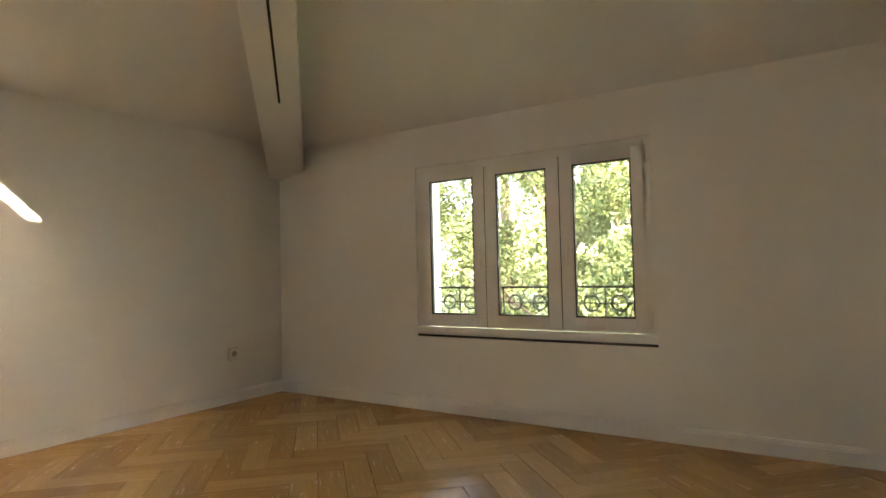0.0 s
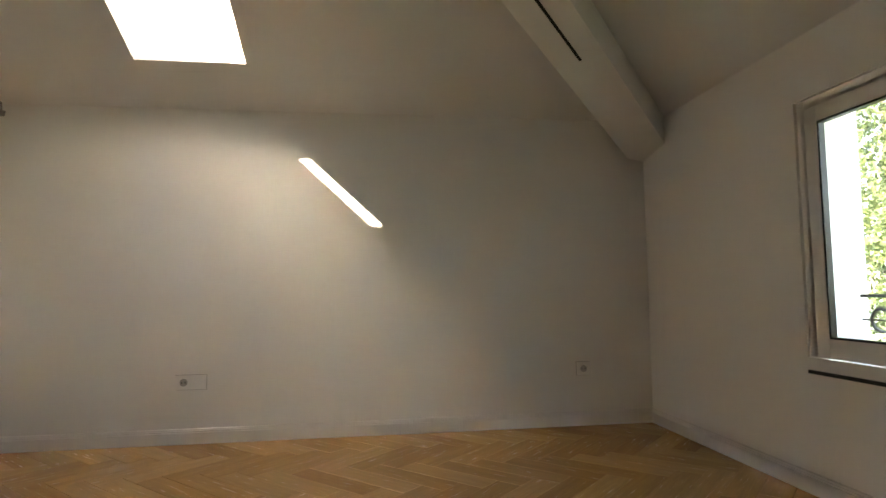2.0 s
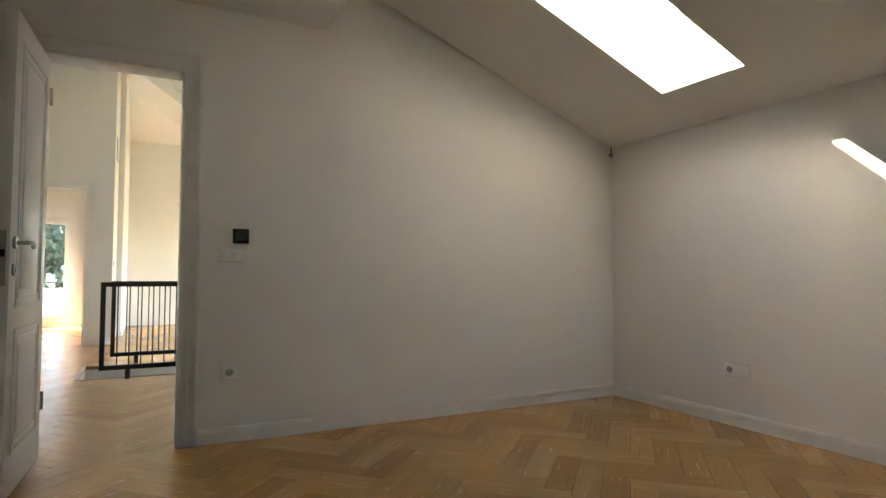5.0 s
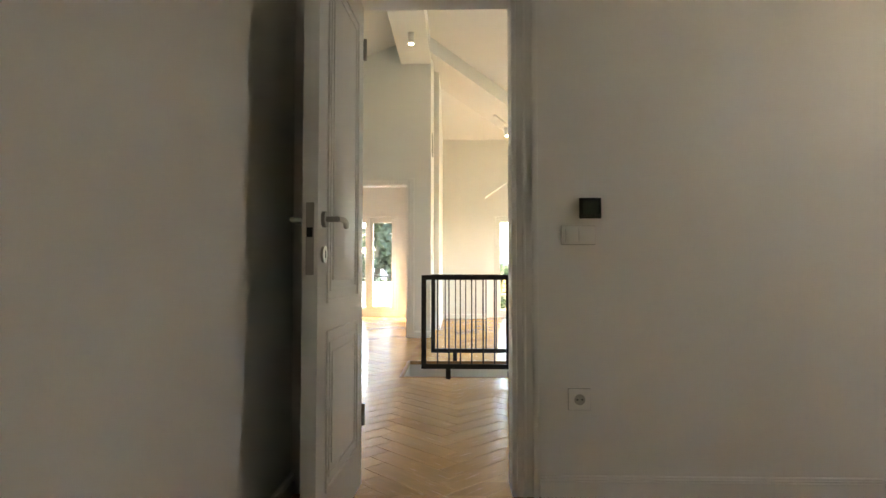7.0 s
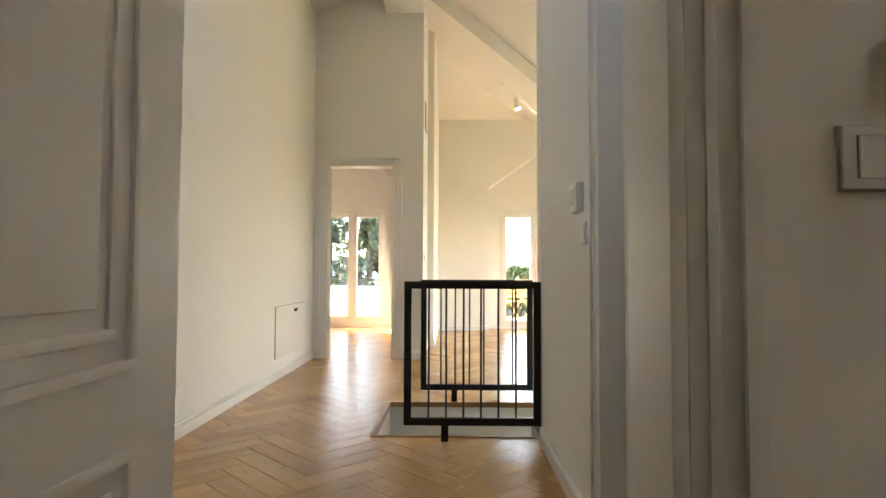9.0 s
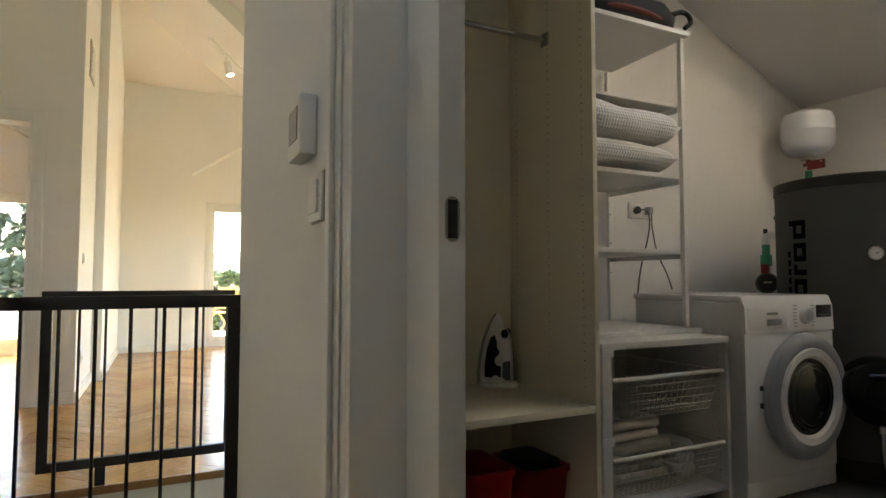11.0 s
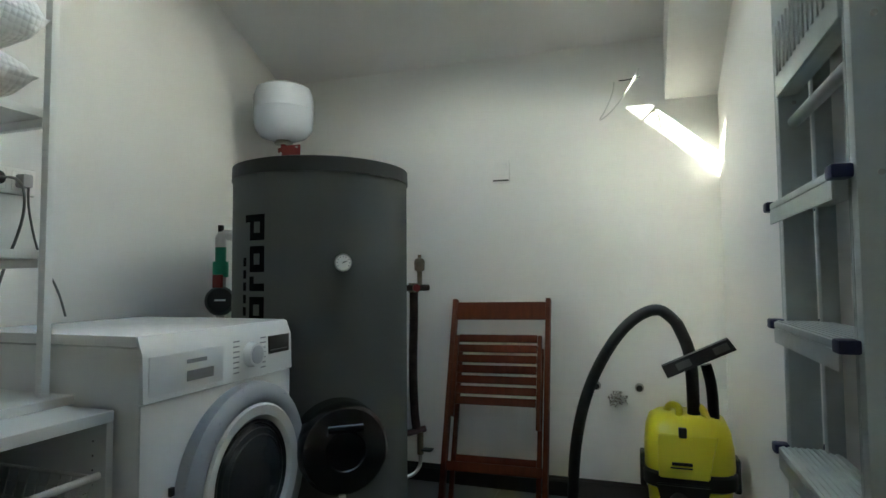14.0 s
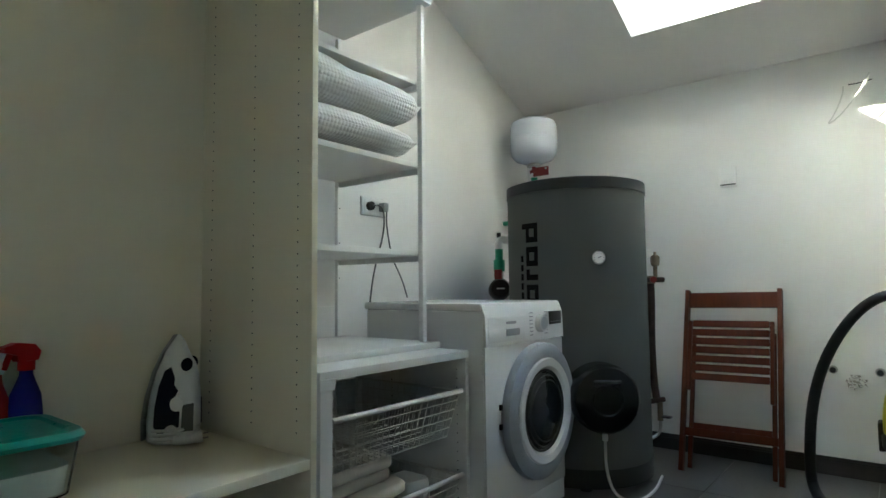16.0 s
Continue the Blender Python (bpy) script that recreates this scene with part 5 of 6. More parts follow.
# expansion vessel on the wall
VC = Vector((-0.335, -2.54, 0))
ves = thing("expansion_vessel", "white expansion vessel above the hot water tank", "expansion vessel", VC + Vector((0, 0, 1.5)))
VM = Matrix.Translation(VC) @ Matrix.Translation((0, 0, 0.223)) @ Matrix.Diagonal((1.05, 1.05, 0.893, 1))
part("body", lathe(B(), [(0.0, 1.592), (0.06, 1.596), (0.105, 1.615), (0.128, 1.65), (0.134, 1.69), (0.134, 1.752), (0.1355, 1.756), (0.134, 1.760), (0.134, 1.83), (0.122, 1.872), (0.09, 1.893), (0.05, 1.899), (0.0, 1.90)], 48, VM), material("pale blue-white enamel", (0.74, 0.77, 0.84), 0.18, vary=0.01), ves)
part("cap", lathe(B(), [(0.026, 1.897), (0.028, 1.905), (0.022, 1.915), (0.0, 1.916)], 20, VM), BLACKPL, ves, "small black cap")
part("flange", lathe(B(), [(0.0, 1.572), (0.040, 1.572), (0.042, 1.580), (0.035, 1.592), (0.0, 1.592)], 24, VM), STEEL, ves)
REDV = material("red paint", (0.20, 0.013, 0.010), 0.5)
part("stem", cyl(B(), VC + Vector((0, 0, 1.585)), VC + Vector((0, 0, 1.630)), 0.013), REDV, ves, "red pipe stem")
GREEN = material("green plastic pipe", (0.03, 0.30, 0.17), 0.45)
part("fitting", cyl(B(), VC + Vector((0, 0, 1.34)), VC + Vector((0, 0, 1.560)), 0.020), GREEN, ves)
part("nipple", cyl(B(), VC + Vector((0, 0, 1.558)), VC + Vector((0, 0, 1.589)), 0.017), WHITEB, ves)
part("bracket", solid(-0.305, -0.297, -2.525, -2.425, 1.560, 1.612, bevel=0.002), REDV, ves, "red steel bracket")
part("bolt", cyl(B(), (-0.297, -2.44, 1.60), (-0.290, -2.44, 1.60), 0.006, seg=10), STEEL, ves)
part("clamp", cyl(B(), VC + Vector((0, 0, 1.588)), VC + Vector((0, 0, 1.606)), 0.026, seg=20), REDV, ves)
part("pipe", tube(B(), [VC + Vector((0, 0, 1.345)), VC + Vector((0, -0.05, 1.30)), VC + Vector((0, -0.20, 1.30)), VC + Vector((0, -0.254, 1.30))], 0.014, 10), GREEN, ves)

# pump and green pipes beside the tank
pp = thing("pump_pipe", "green pipe with a red valve and a dark pump", "pipe fitting", (0.30, -2.42, 0.88))
PX, PY = 0.203, -2.452
part("elbow", tube(B(), [(0.135, -2.40, 1.14), (PX - 0.02, PY + 0.02, 1.15), (PX, PY, 1.145), (PX, PY, 1.10)], 0.021, 12), WHITEB, pp)
part("collar", cyl(B(), (0.125, -2.395, 1.14), (0.148, -2.414, 1.14), 0.034), REDV, pp)
part("bleeder", cyl(B(), (PX, PY, 1.16), (PX, PY, 1.185), 0.011), BLACKPL, pp)
part("pipe", cyl(B(), (PX, PY, 1.03), (PX, PY, 1.11), 0.020), GREEN, pp, "green plastic pipe")
part("coupling", cyl(B(), (PX, PY, 0.985), (PX, PY, 1.045), 0.029), GREEN, pp)
part("valve", cyl(B(), (PX, PY, 0.945), (PX, PY, 0.985), 0.021), STEEL, pp)
part("valve_handle", solid(PX + 0.02, PX + 0.034, PY - 0.01, PY + 0.03, 0.945, 0.995, bevel=0.003), REDV, pp, "red valve handle")
pm = part("pump", lathe(B(), [(0.0, -0.05), (0.048, -0.05), (0.055, -0.035), (0.055, 0.03), (0.045, 0.048), (0.0, 0.05)], 28, Matrix.Translation((PX, PY, 0.893)) @ Vector((0.75, 0.6, 0.1)).to_track_quat("Z", "Y").to_matrix().to_4x4()), BLACKPL, pp, "round black pump")
part("mark", solid(-0.02, 0.02, -0.003, 0.003, 0, 0.001), WHITEB, pm).matrix_basis = Matrix.Translation((PX, PY, 0.893)) @ Vector((0.75, 0.6, 0.1)).to_track_quat("Z", "Y").to_matrix().to_4x4() @ Matrix.Translation((0, 0, 0.0505))
part("lower_pipe", tube(B(), [(PX, PY, 0.84), (PX, PY, 0.5), (PX - 0.04, PY + 0.03, 0.4), (0.13, -2.40, 0.38)], 0.016, 10), STEEL, pp)

# pipes on the other side of the tank
COP = material("tarnished copper", (0.05, 0.03, 0.025), 0.45, metal=0.7, vary=0.3, scale=25)
BRASS = material("worn brass", (0.22, 0.18, 0.13), 0.35, metal=0.9, vary=0.2, scale=25)
RX, RY = -0.325, -1.862
rp = thing("return_pipe", "dark insulated pipe with an air vent and a drain tap", "pipe", (RX, RY, 0.2))
part("pipe", tube(B(), [(RX, RY, 0.92), (RX, RY, 0.80), (RX - 0.004, RY - 0.008, 0.60), (RX, RY, 0.40), (RX, RY + 0.01, 0.33)], 0.019, 12), COP, rp, "dark wrapped copper pipe")
part("upper_branch", tube(B(), [(-0.24, -1.90, 0.935), (RX + 0.02, RY - 0.01, 0.935), (RX - 0.05, RY + 0.05, 0.935)], 0.014, 10), COP, rp)
part("valve", cyl(B(), (RX, RY, 0.915), (RX, RY, 0.955), 0.024), BRASS, rp)
part("valve_knob", cyl(B(), (RX + 0.024, RY + 0.02, 0.935), (RX + 0.04, RY + 0.03, 0.935), 0.016), REDV, rp)
part("air_vent", lathe(B(), [(0.0, 0.935), (0.010, 0.935), (0.011, 1.005), (0.022, 1.012), (0.024, 1.050), (0.018, 1.062), (0.008, 1.066), (0.008, 1.080), (0.0, 1.081)], 20, Matrix.Translation((RX - 0.02, RY + 0.02, 0))), BRASS, rp, "brass air vent")
part("lower_branch", tube(B(), [(-0.24, -1.92, 0.31), (RX, RY, 0.315), (RX - 0.04, RY + 0.035, 0.32)], 0.014, 10), COP, rp)
part("drain_valve", cyl(B(), (RX - 0.02, RY + 0.02, 0.215), (RX - 0.02, RY + 0.02, 0.31), 0.014), BRASS, rp)
part("tap_lever", solid(RX - 0.04, RX + 0.0, RY + 0.03, RY + 0.075, 0.232, 0.24, bevel=0.002), BLACKPL, rp)
part("drain_hose", tube(B(), [(RX - 0.02, RY + 0.02, 0.215), (RX - 0.02, RY + 0.02, 0.16), (RX + 0.02, RY - 0.01, 0.125), (-0.26, -1.95, 0.13)], 0.008, 8), STEEL, rp)

# folded wooden chair leaning on the wall
CHAIRW = material("reddish stained beech", (0.100, 0.022, 0.006), 0.5, vary=0.18, scale=7, stretch=(8, 8, 1.2), bump=0.05)
CHAIRW.node_tree.nodes["Principled BSDF"].inputs["Specular IOR Level"].default_value = 0.2
ch = thing("folding_chair", "folded reddish-brown slatted wooden chair leaning on the wall", "chair")
HW = 0.222
for s in (-1, 1):
    part("leg", solid(s * HW - 0.011, s * HW + 0.011, -0.020, 0.018, 0.0, 0.945, bevel=0.003), CHAIRW, ch)
    part("seat_rail", solid(s * (HW - 0.030) - 0.009, s * (HW - 0.030) + 0.009, -0.046, -0.021, 0.40 if s < 0 else 0.36, 0.765, bevel=0.003), CHAIRW, ch)
    part("back_leg", solid(s * (HW - 0.032) - 0.010, s * (HW - 0.032) + 0.010, 0.019, 0.040, 0.02, 0.72, bevel=0.003), CHAIRW, ch)
part("top_slat", solid(-HW + 0.011, HW - 0.011, -0.012, 0.008, 0.848, 0.93, bevel=0.004), CHAIRW, ch)
for i in range(7):
    z = 0.455 + i * 0.0465
    part("seat_slat", solid(-HW + 0.042, HW - 0.042, -0.043, -0.026, z, z + 0.034, bevel=0.003), CHAIRW, ch)
part("cross_bar", solid(-HW + 0.012, HW - 0.012, -0.012, 0.006, 0.175, 0.215, bevel=0.003), CHAIRW, ch)
part("cross_bar", solid(-HW + 0.043, HW - 0.043, 0.022, 0.036, 0.215, 0.245, bevel=0.003), CHAIRW, ch)
for s in (-1, 1):
    part("bolt", cyl(B(), (s * (HW + 0.0112), 0, 0.46), (s * (HW + 0.016), 0, 0.46), 0.006), STEEL, ch)
LEAN = math.degrees(math.asin(0.29 / 0.945))
place(ch, pose(-0.275, -1.512, 0.005, 0, 0, 90) @ pose(0, 0, 0, 0, -0.8, 0) @ pose(0, 0, 0, -LEAN, 0, 0) @ Matrix.Scale(0.97, 4))

# wet and dry vacuum cleaner
YEL = material("yellow plastic", (0.62, 0.55, 0.018), 0.35, vary=0.04)
RUB = material("black ribbed rubber", (0.012, 0.012, 0.012), 0.5)
VX, VY = -0.165, -0.781
va = thing("vacuum_cleaner", "yellow and black wet and dry vacuum cleaner", "vacuum cleaner", (VX, VY, 0))


def sq(hx, hy, z, dx=0.0, r=0.07):
    return rounded(VX + dx, VY, hx, hy, r, z, 5)


part("container", loft(B(), [sq(0.112, 0.112, 0.06), sq(0.118, 0.118, 0.07), sq(0.132, 0.134, 0.285)]), YEL, va, "yellow dust container")
part("band", loft(B(), [sq(0.136, 0.138, 0.278), sq(0.143, 0.146, 0.284), sq(0.144, 0.147, 0.326), sq(0.139, 0.141, 0.333)]), BLACKPL, va, "black rim band")
part("head", loft(B(), [sq(0.138, 0.140, 0.334), sq(0.139, 0.142, 0.345), sq(0.134, 0.140, 0.40), sq(0.118, 0.134, 0.452, -0.012), sq(0.098, 0.122, 0.484, -0.024), sq(0.072, 0.098, 0.499, -0.034, 0.06)]), YEL, va, "yellow motor head", smooth=50)
b1 = B()
prism(b1, [(VX + 0.141, VY - 0.098, 0.318), (VX + 0.141, VY + 0.055, 0.318), (VX + 0.139, VY + 0.066, 0.39), (VX + 0.112, VY + 0.088, 0.452), (VX + 0.112, VY - 0.098, 0.452), (VX + 0.139, VY - 0.100, 0.39)], (0.010, 0, 0.002))
bmesh.ops.bevel(b1, geom=list(b1.edges), offset=0.004, segments=2, affect="EDGES")
part("front_shield", b1, YEL, va, "raised yellow front shield")
for s0, s1 in ((-0.052, -0.022), (0.022, 0.052)):
    part("grip", tube(B(), [(VX - 0.05, VY + s0 * 1.2, 0.492), (VX - 0.02, VY + s0, 0.525), (VX + 0.01, VY + s1, 0.523), (VX + 0.035, VY + s1 * 1.2, 0.488)], 0.013, 10), YEL, va)
part("switch", solid(VX + 0.108, VX + 0.126, VY - 0.034, VY - 0.008, 0.438, 0.476, bevel=0.004), BLACKPL, va, "black rocker switch")
part("print", solid(VX + 0.150, VX + 0.1535, VY - 0.062, VY + 0.004, 0.352, 0.356), BLACKPL, va)
part("print", solid(VX + 0.150, VX + 0.1535, VY - 0.058, VY + 0.004, 0.362, 0.372), BLACKPL, va)
for sgn in (-1, 1):
    part("clip", solid(VX + 0.0, VX + 0.075, VY + sgn * 0.146 - 0.011, VY + sgn * 0.146 + 0.011, 0.262, 0.372, bevel=0.008), BLACKPL, va, "black side latch")
b1 = B()
prism(b1, [(VX + 0.128, VY - 0.108, 0.30), (VX + 0.128, VY + 0.062, 0.30), (VX + 0.124, VY + 0.030, 0.205), (VX + 0.122, VY + 0.005, 0.180), (VX + 0.122, VY - 0.055, 0.180), (VX + 0.124, VY - 0.085, 0.205)], (0.022, 0, 0))
bmesh.ops.bevel(b1, geom=list(b1.edges), offset=0.005, segments=2, affect="EDGES")
part("inlet_plate", b1, BLACKPL, va, "black inlet plate")
part("inlet", cyl(B(), (VX + 0.14, VY - 0.03, 0.245), (VX + 0.175, VY - 0.05, 0.225), 0.036), BLACKPL, va)
part("base", loft(B(), [sq(0.125, 0.125, 0.03), sq(0.138, 0.138, 0.042), sq(0.136, 0.136, 0.075), sq(0.119, 0.119, 0.08)]), BLACKPL, va)
for a in (45, 135, 225, 315):
    p = Vector((VX + 0.125 * math.cos(radians(a)), VY + 0.125 * math.sin(radians(a)), 0))
    part("caster", cyl(B(), p + Vector((-0.012, 0, 0.021)), p + Vector((0.012, 0, 0.021)), 0.021), BLACKPL, va)


def ribbed(pts, r, pitch=0.011):
    """A corrugated hose along a smooth bend."""
    pts = [Vector(p) for p in pts]
    for _ in range(4):
        nxt = [pts[0]]
        for a, b in zip(pts, pts[1:]):
            nxt += [a.lerp(b, 0.25), a.lerp(b, 0.75)]
        pts = nxt + [pts[-1]]
    out, acc = [pts[0]], 0.0
    for a, b in zip(pts, pts[1:]):
        d = (b - a).length
        while acc + d >= pitch / 2:
            f = (pitch / 2 - acc) / d
            a = a.lerp(b, f)
            d = (b - a).length
            acc = 0.0
            out.append(a)
        acc += d
    bm, prev, up, seg = B(), None, Vector((0.1, 0.3, 0.95)).normalized(), 12
    for i, p in enumerate(out):
        dr = (out[min(i + 1, len(out) - 1)] - out[max(i - 1, 0)]).normalized()
        sd = dr.cross(up).normalized()
        up = sd.cross(dr).normalized()
        rr = r * (1.0 if i % 2 else 0.90)
        ring = [bm.verts.new(p + rr * (math.cos(2 * math.pi * k / seg) * sd + math.sin(2 * math.pi * k / seg) * up)) for k in range(seg)]
        if prev:
            for k in range(seg):
                bm.faces.new((prev[k], prev[(k + 1) % seg], ring[(k + 1) % seg], ring[k]))
        prev = ring
    return bm


XH = -0.16
part("hose", ribbed([(VX + 0.172, VY - 0.048, 0.227), (VX + 0.27, VY - 0.12, 0.10), (VX + 0.20, VY - 0.30, 0.035), (XH, -1.17, 0.05), (XH, -1.175, 0.20), (XH, -1.155, 0.42), (XH, -1.095, 0.62), (XH, -0.985, 0.80), (XH, -0.872, 0.872), (XH, -0.808, 0.82), (XH, -0.790, 0.78)], 0.0215), RUB, va, "black ribbed suction hose", smooth=60)
part("hose_end", tube(B(), [(XH, -0.806, 0.815), (XH, -0.775, 0.745), (XH, -0.760, 0.68), (XH, -0.757, 0.47)], 0.021, 14), BLACKPL, va, "black hose handle")
part("tube", tube(B(), [(XH + 0.01, -0.695, 0.46), (XH + 0.01, -0.698, 0.60), (XH + 0.01, -0.716, 0.672)], 0.018, 14), BLACKPL, va, "black suction tube")
nz = B()
ax = Vector((0, 0.225, 0.108)).normalized()
c0 = Vector((XH + 0.02, -0.735, 0.702))
upv = Vector((1, 0, 0))
dv = ax.cross(upv).normalized()
prism(nz, [c0 - ax * 0.128 - dv * 0.022, c0 + ax * 0.105 - dv * 0.022, c0 + ax * 0.112 + dv * 0.022, c0 - ax * 0.128 + dv * 0.022], upv * 0.04)
noz = part("floor_nozzle", nz, BLACKPL, va, "flat black floor nozzle")
for k in (-0.085, 0.045):
    b1 = B()
    q = c0 + ax * k + upv * 0.0402
    prism(b1, [q - dv * 0.012, q + ax * 0.05 - dv * 0.012, q + ax * 0.05 + dv * 0.012, q + dv * 0.012], upv * 0.002)
    part("slot", b1, material("grey felt", (0.10, 0.10, 0.095), 0.9), noz)

# wall fittings over the vacuum
for y in (-1.115, -0.935):
    f = thing("water_connection", "capped water pipe end with a metal collar in the wall", "pipe end", (LW, y, 0.497), group="pipe ends")
    part("collar", cyl(B(), (LW + 0.0005, y, 0.497), (LW + 0.012, y, 0.497), 0.019, seg=20), STEEL, f)
    part("cap", cyl(B(), (LW + 0.012, y, 0.497), (LW + 0.030, y, 0.497), 0.013, seg=16), BLACKPL, f, "black plug")
fo = B()
rng = random.Random(5)
for k in range(60):
    a, rr = rng.uniform(0, 6.28), 0.034 * math.sqrt(rng.random())
    p = Vector((LW + 0.002 + rng.random() * 0.02, -1.027 + rr * math.cos(a), 0.446 + rr * math.sin(a)))
    q = [p + Vector((rng.uniform(0, 0.016), rng.uniform(-0.014, 0.014), rng.uniform(-0.014, 0.014))) for _ in range(3)]
    prism(fo, [p, q[0], q[1]], (0.0015, 0.0008, 0.001))
single("drain_stopper", fo, material("crumpled foil", (0.36, 0.34, 0.31), 0.45, metal=0.5, vary=0.3, scale=60), "crumpled foil stuffed in a drain opening", "drain plug", smooth=None)
wi = thing("loose_wires", "loose white and black wires hanging from the wall", "wires", (LW, -0.95, 1.7))
WW = material("white wire", (0.62, 0.61, 0.58), 0.5)
part("wire", tube(B(), [(LW + 0.002, -1.012, 1.852), (LW + 0.03, -1.015, 1.80), (LW + 0.05, -1.05, 1.71), (LW + 0.06, -1.084, 1.66), (LW + 0.07, -1.02, 1.70), (LW + 0.09, -0.94, 1.80), (LW + 0.10, -0.905, 1.868)], 0.0032, 7), WW, wi)
part("wire", tube(B(), [(LW + 0.002, -0.99, 1.857), (LW + 0.02, -0.96, 1.85), (LW + 0.05, -0.92, 1.845), (LW + 0.06, -0.90, 1.846)], 0.0026, 7), BLACKPL, wi)
part("clamp", cyl(B(), (LW + 0.095, -0.930, 1.815), (LW + 0.10, -0.912, 1.850), 0.006), WW, wi)
part("wire", tube(B(), [(LW + 0.002, -0.838, 1.71), (LW + 0.012, -0.832, 1.68), (LW + 0.010, -0.826, 1.62)], 0.003, 7), material("grey wire", (0.2, 0.2, 0.2), 0.5), wi)
sw3 = thing("light_switch", "white switch plate on the laundry wall", "light switch", (LW, -1.50, 1.45))
part("frame", solid(LW + 0.001, LW + 0.010, -1.578, -1.494, 1.427, 1.532, bevel=0.003), PLASTIC, sw3)
part("rocker", solid(LW + 0.0102, LW + 0.014, -1.564, -1.508, 1.460, 1.520, bevel=0.003), PLASTIC, sw3)
part("slot", solid(LW + 0.0102, LW + 0.0108, -1.574, -1.498, 1.434, 1.441), DARKGAP, sw3)

# folded aluminium stepladder against the wall
ALU = material("scuffed aluminium", (0.50, 0.53, 0.51), 0.45, metal=0.45, vary=0.12, scale=9, bump=0.1, bump_scale=80, stains=0.12)
NAVY = material("dark blue end cap", (0.012, 0.013, 0.055), 0.5)
la = thing("stepladder", "folded aluminium stepladder leaning on the laundry wall", "ladder", (0.8, -0.66, 0))
LX0, LX1, LY = 0.825, 1.205, -0.650
for x in (LX0, LX1):
    part("stile", solid(x - 0.011, x + 0.011, LY - 0.025, LY + 0.025, 0.03, 1.95, bevel=0.002), ALU, la)
    for yy in (LY - 0.025, LY + 0.021):
        part("stile_lip", solid(x - 0.020, x - 0.0112, yy, yy + 0.004, 0.03, 1.95), ALU, la)
    part("foot_cap", solid(x - 0.015, x + 0.015, LY - 0.028, LY + 0.028, 0.0, 0.03, bevel=0.003), BLACKPL, la, "black rubber foot")
    for z in (0.215, 0.44, 0.665, 0.89, 1.115, 1.31):
        part("rivet", cyl(B(), (x + 0.011, LY, z - 0.02), (x + 0.014, LY, z - 0.02), 0.004, seg=8), STEEL, la)
for x in (LX0 + 0.03, LX1 + 0.03):
    part("rear_leg", solid(x - 0.010, x + 0.010, -0.626, -0.598, 0.0, 1.85, bevel=0.003), ALU, la)
for z in (0.215, 0.44, 0.665, 0.89, 1.105):
    st = part("step", solid(LX0 + 0.0115, LX1 - 0.0115, LY - 0.046, LY + 0.046, z - 0.012, z, bevel=0.003), ALU, la, "ribbed aluminium step")
    part("front_lip", solid(LX0 + 0.0115, LX1 - 0.0115, LY - 0.0455, LY - 0.0425, z - 0.038, z - 0.0125), ALU, st)
    for k in range(9):
        part("rib", solid(LX0 + 0.015, LX1 - 0.015, LY - 0.041 + k * 0.0095, LY - 0.0365 + k * 0.0095, z + 0.0002, z + 0.002), ALU, st)
    for x in (LX0, LX1):
        for y0, y1 in ((LY - 0.052, LY - 0.0265), (LY + 0.0265, LY + 0.050)):
            part("end_cap", solid(x - 0.016, x + 0.012, y0, y1, z - 0.014, z + 0.004, bevel=0.004), NAVY, st, "dark blue plastic end cap")
pf = part("platform", solid(LX0 + 0.015, LX1 - 0.015, LY - 0.030, LY - 0.022, 1.30, 1.68, bevel=0.003), ALU, la, "embossed folded platform plate")
part("platform_edge", solid(LX0 + 0.015, LX1 - 0.015, LY - 0.0215, LY + 0.005, 1.302, 1.316, bevel=0.002), ALU, pf)
for zr0 in (1.335, 1.56):
    for k in range(14):
        x = LX0 + 0.035 + k * 0.025
        part("rib", solid(x, x + 0.008, LY - 0.0335, LY - 0.0302, zr0, zr0 + 0.09, bevel=0.0015), ALU, pf)
for k in range(5):
    x = LX0 + 0.07 + k * 0.055
    part("mark", solid(x, x + 0.035, LY - 0.032, LY - 0.0302, 1.47, 1.50, bevel=0.0015), ALU, pf)
part("strut", cyl(B(), (LX0 + 0.011, LY, 1.255), (LX1 - 0.011, LY, 1.255), 0.011), ALU, la)

# ---- outside ----
LEAF = material("green leaves", (0.076, 0.108, 0.036), 0.6, vary=0.35, scale=0.8, piece=0.35)
LEAF.node_tree.nodes["Principled BSDF"].inputs["Subsurface Weight"].default_value = 0.0
LEAFD = material("dark conifer needles", (0.075, 0.098, 0.062), 0.7, vary=0.3, scale=0.8, piece=0.35)
BARK = material("grey bark", (0.12, 0.09, 0.065), 0.9, vary=0.25, scale=4, bump=0.5, bump_scale=20)


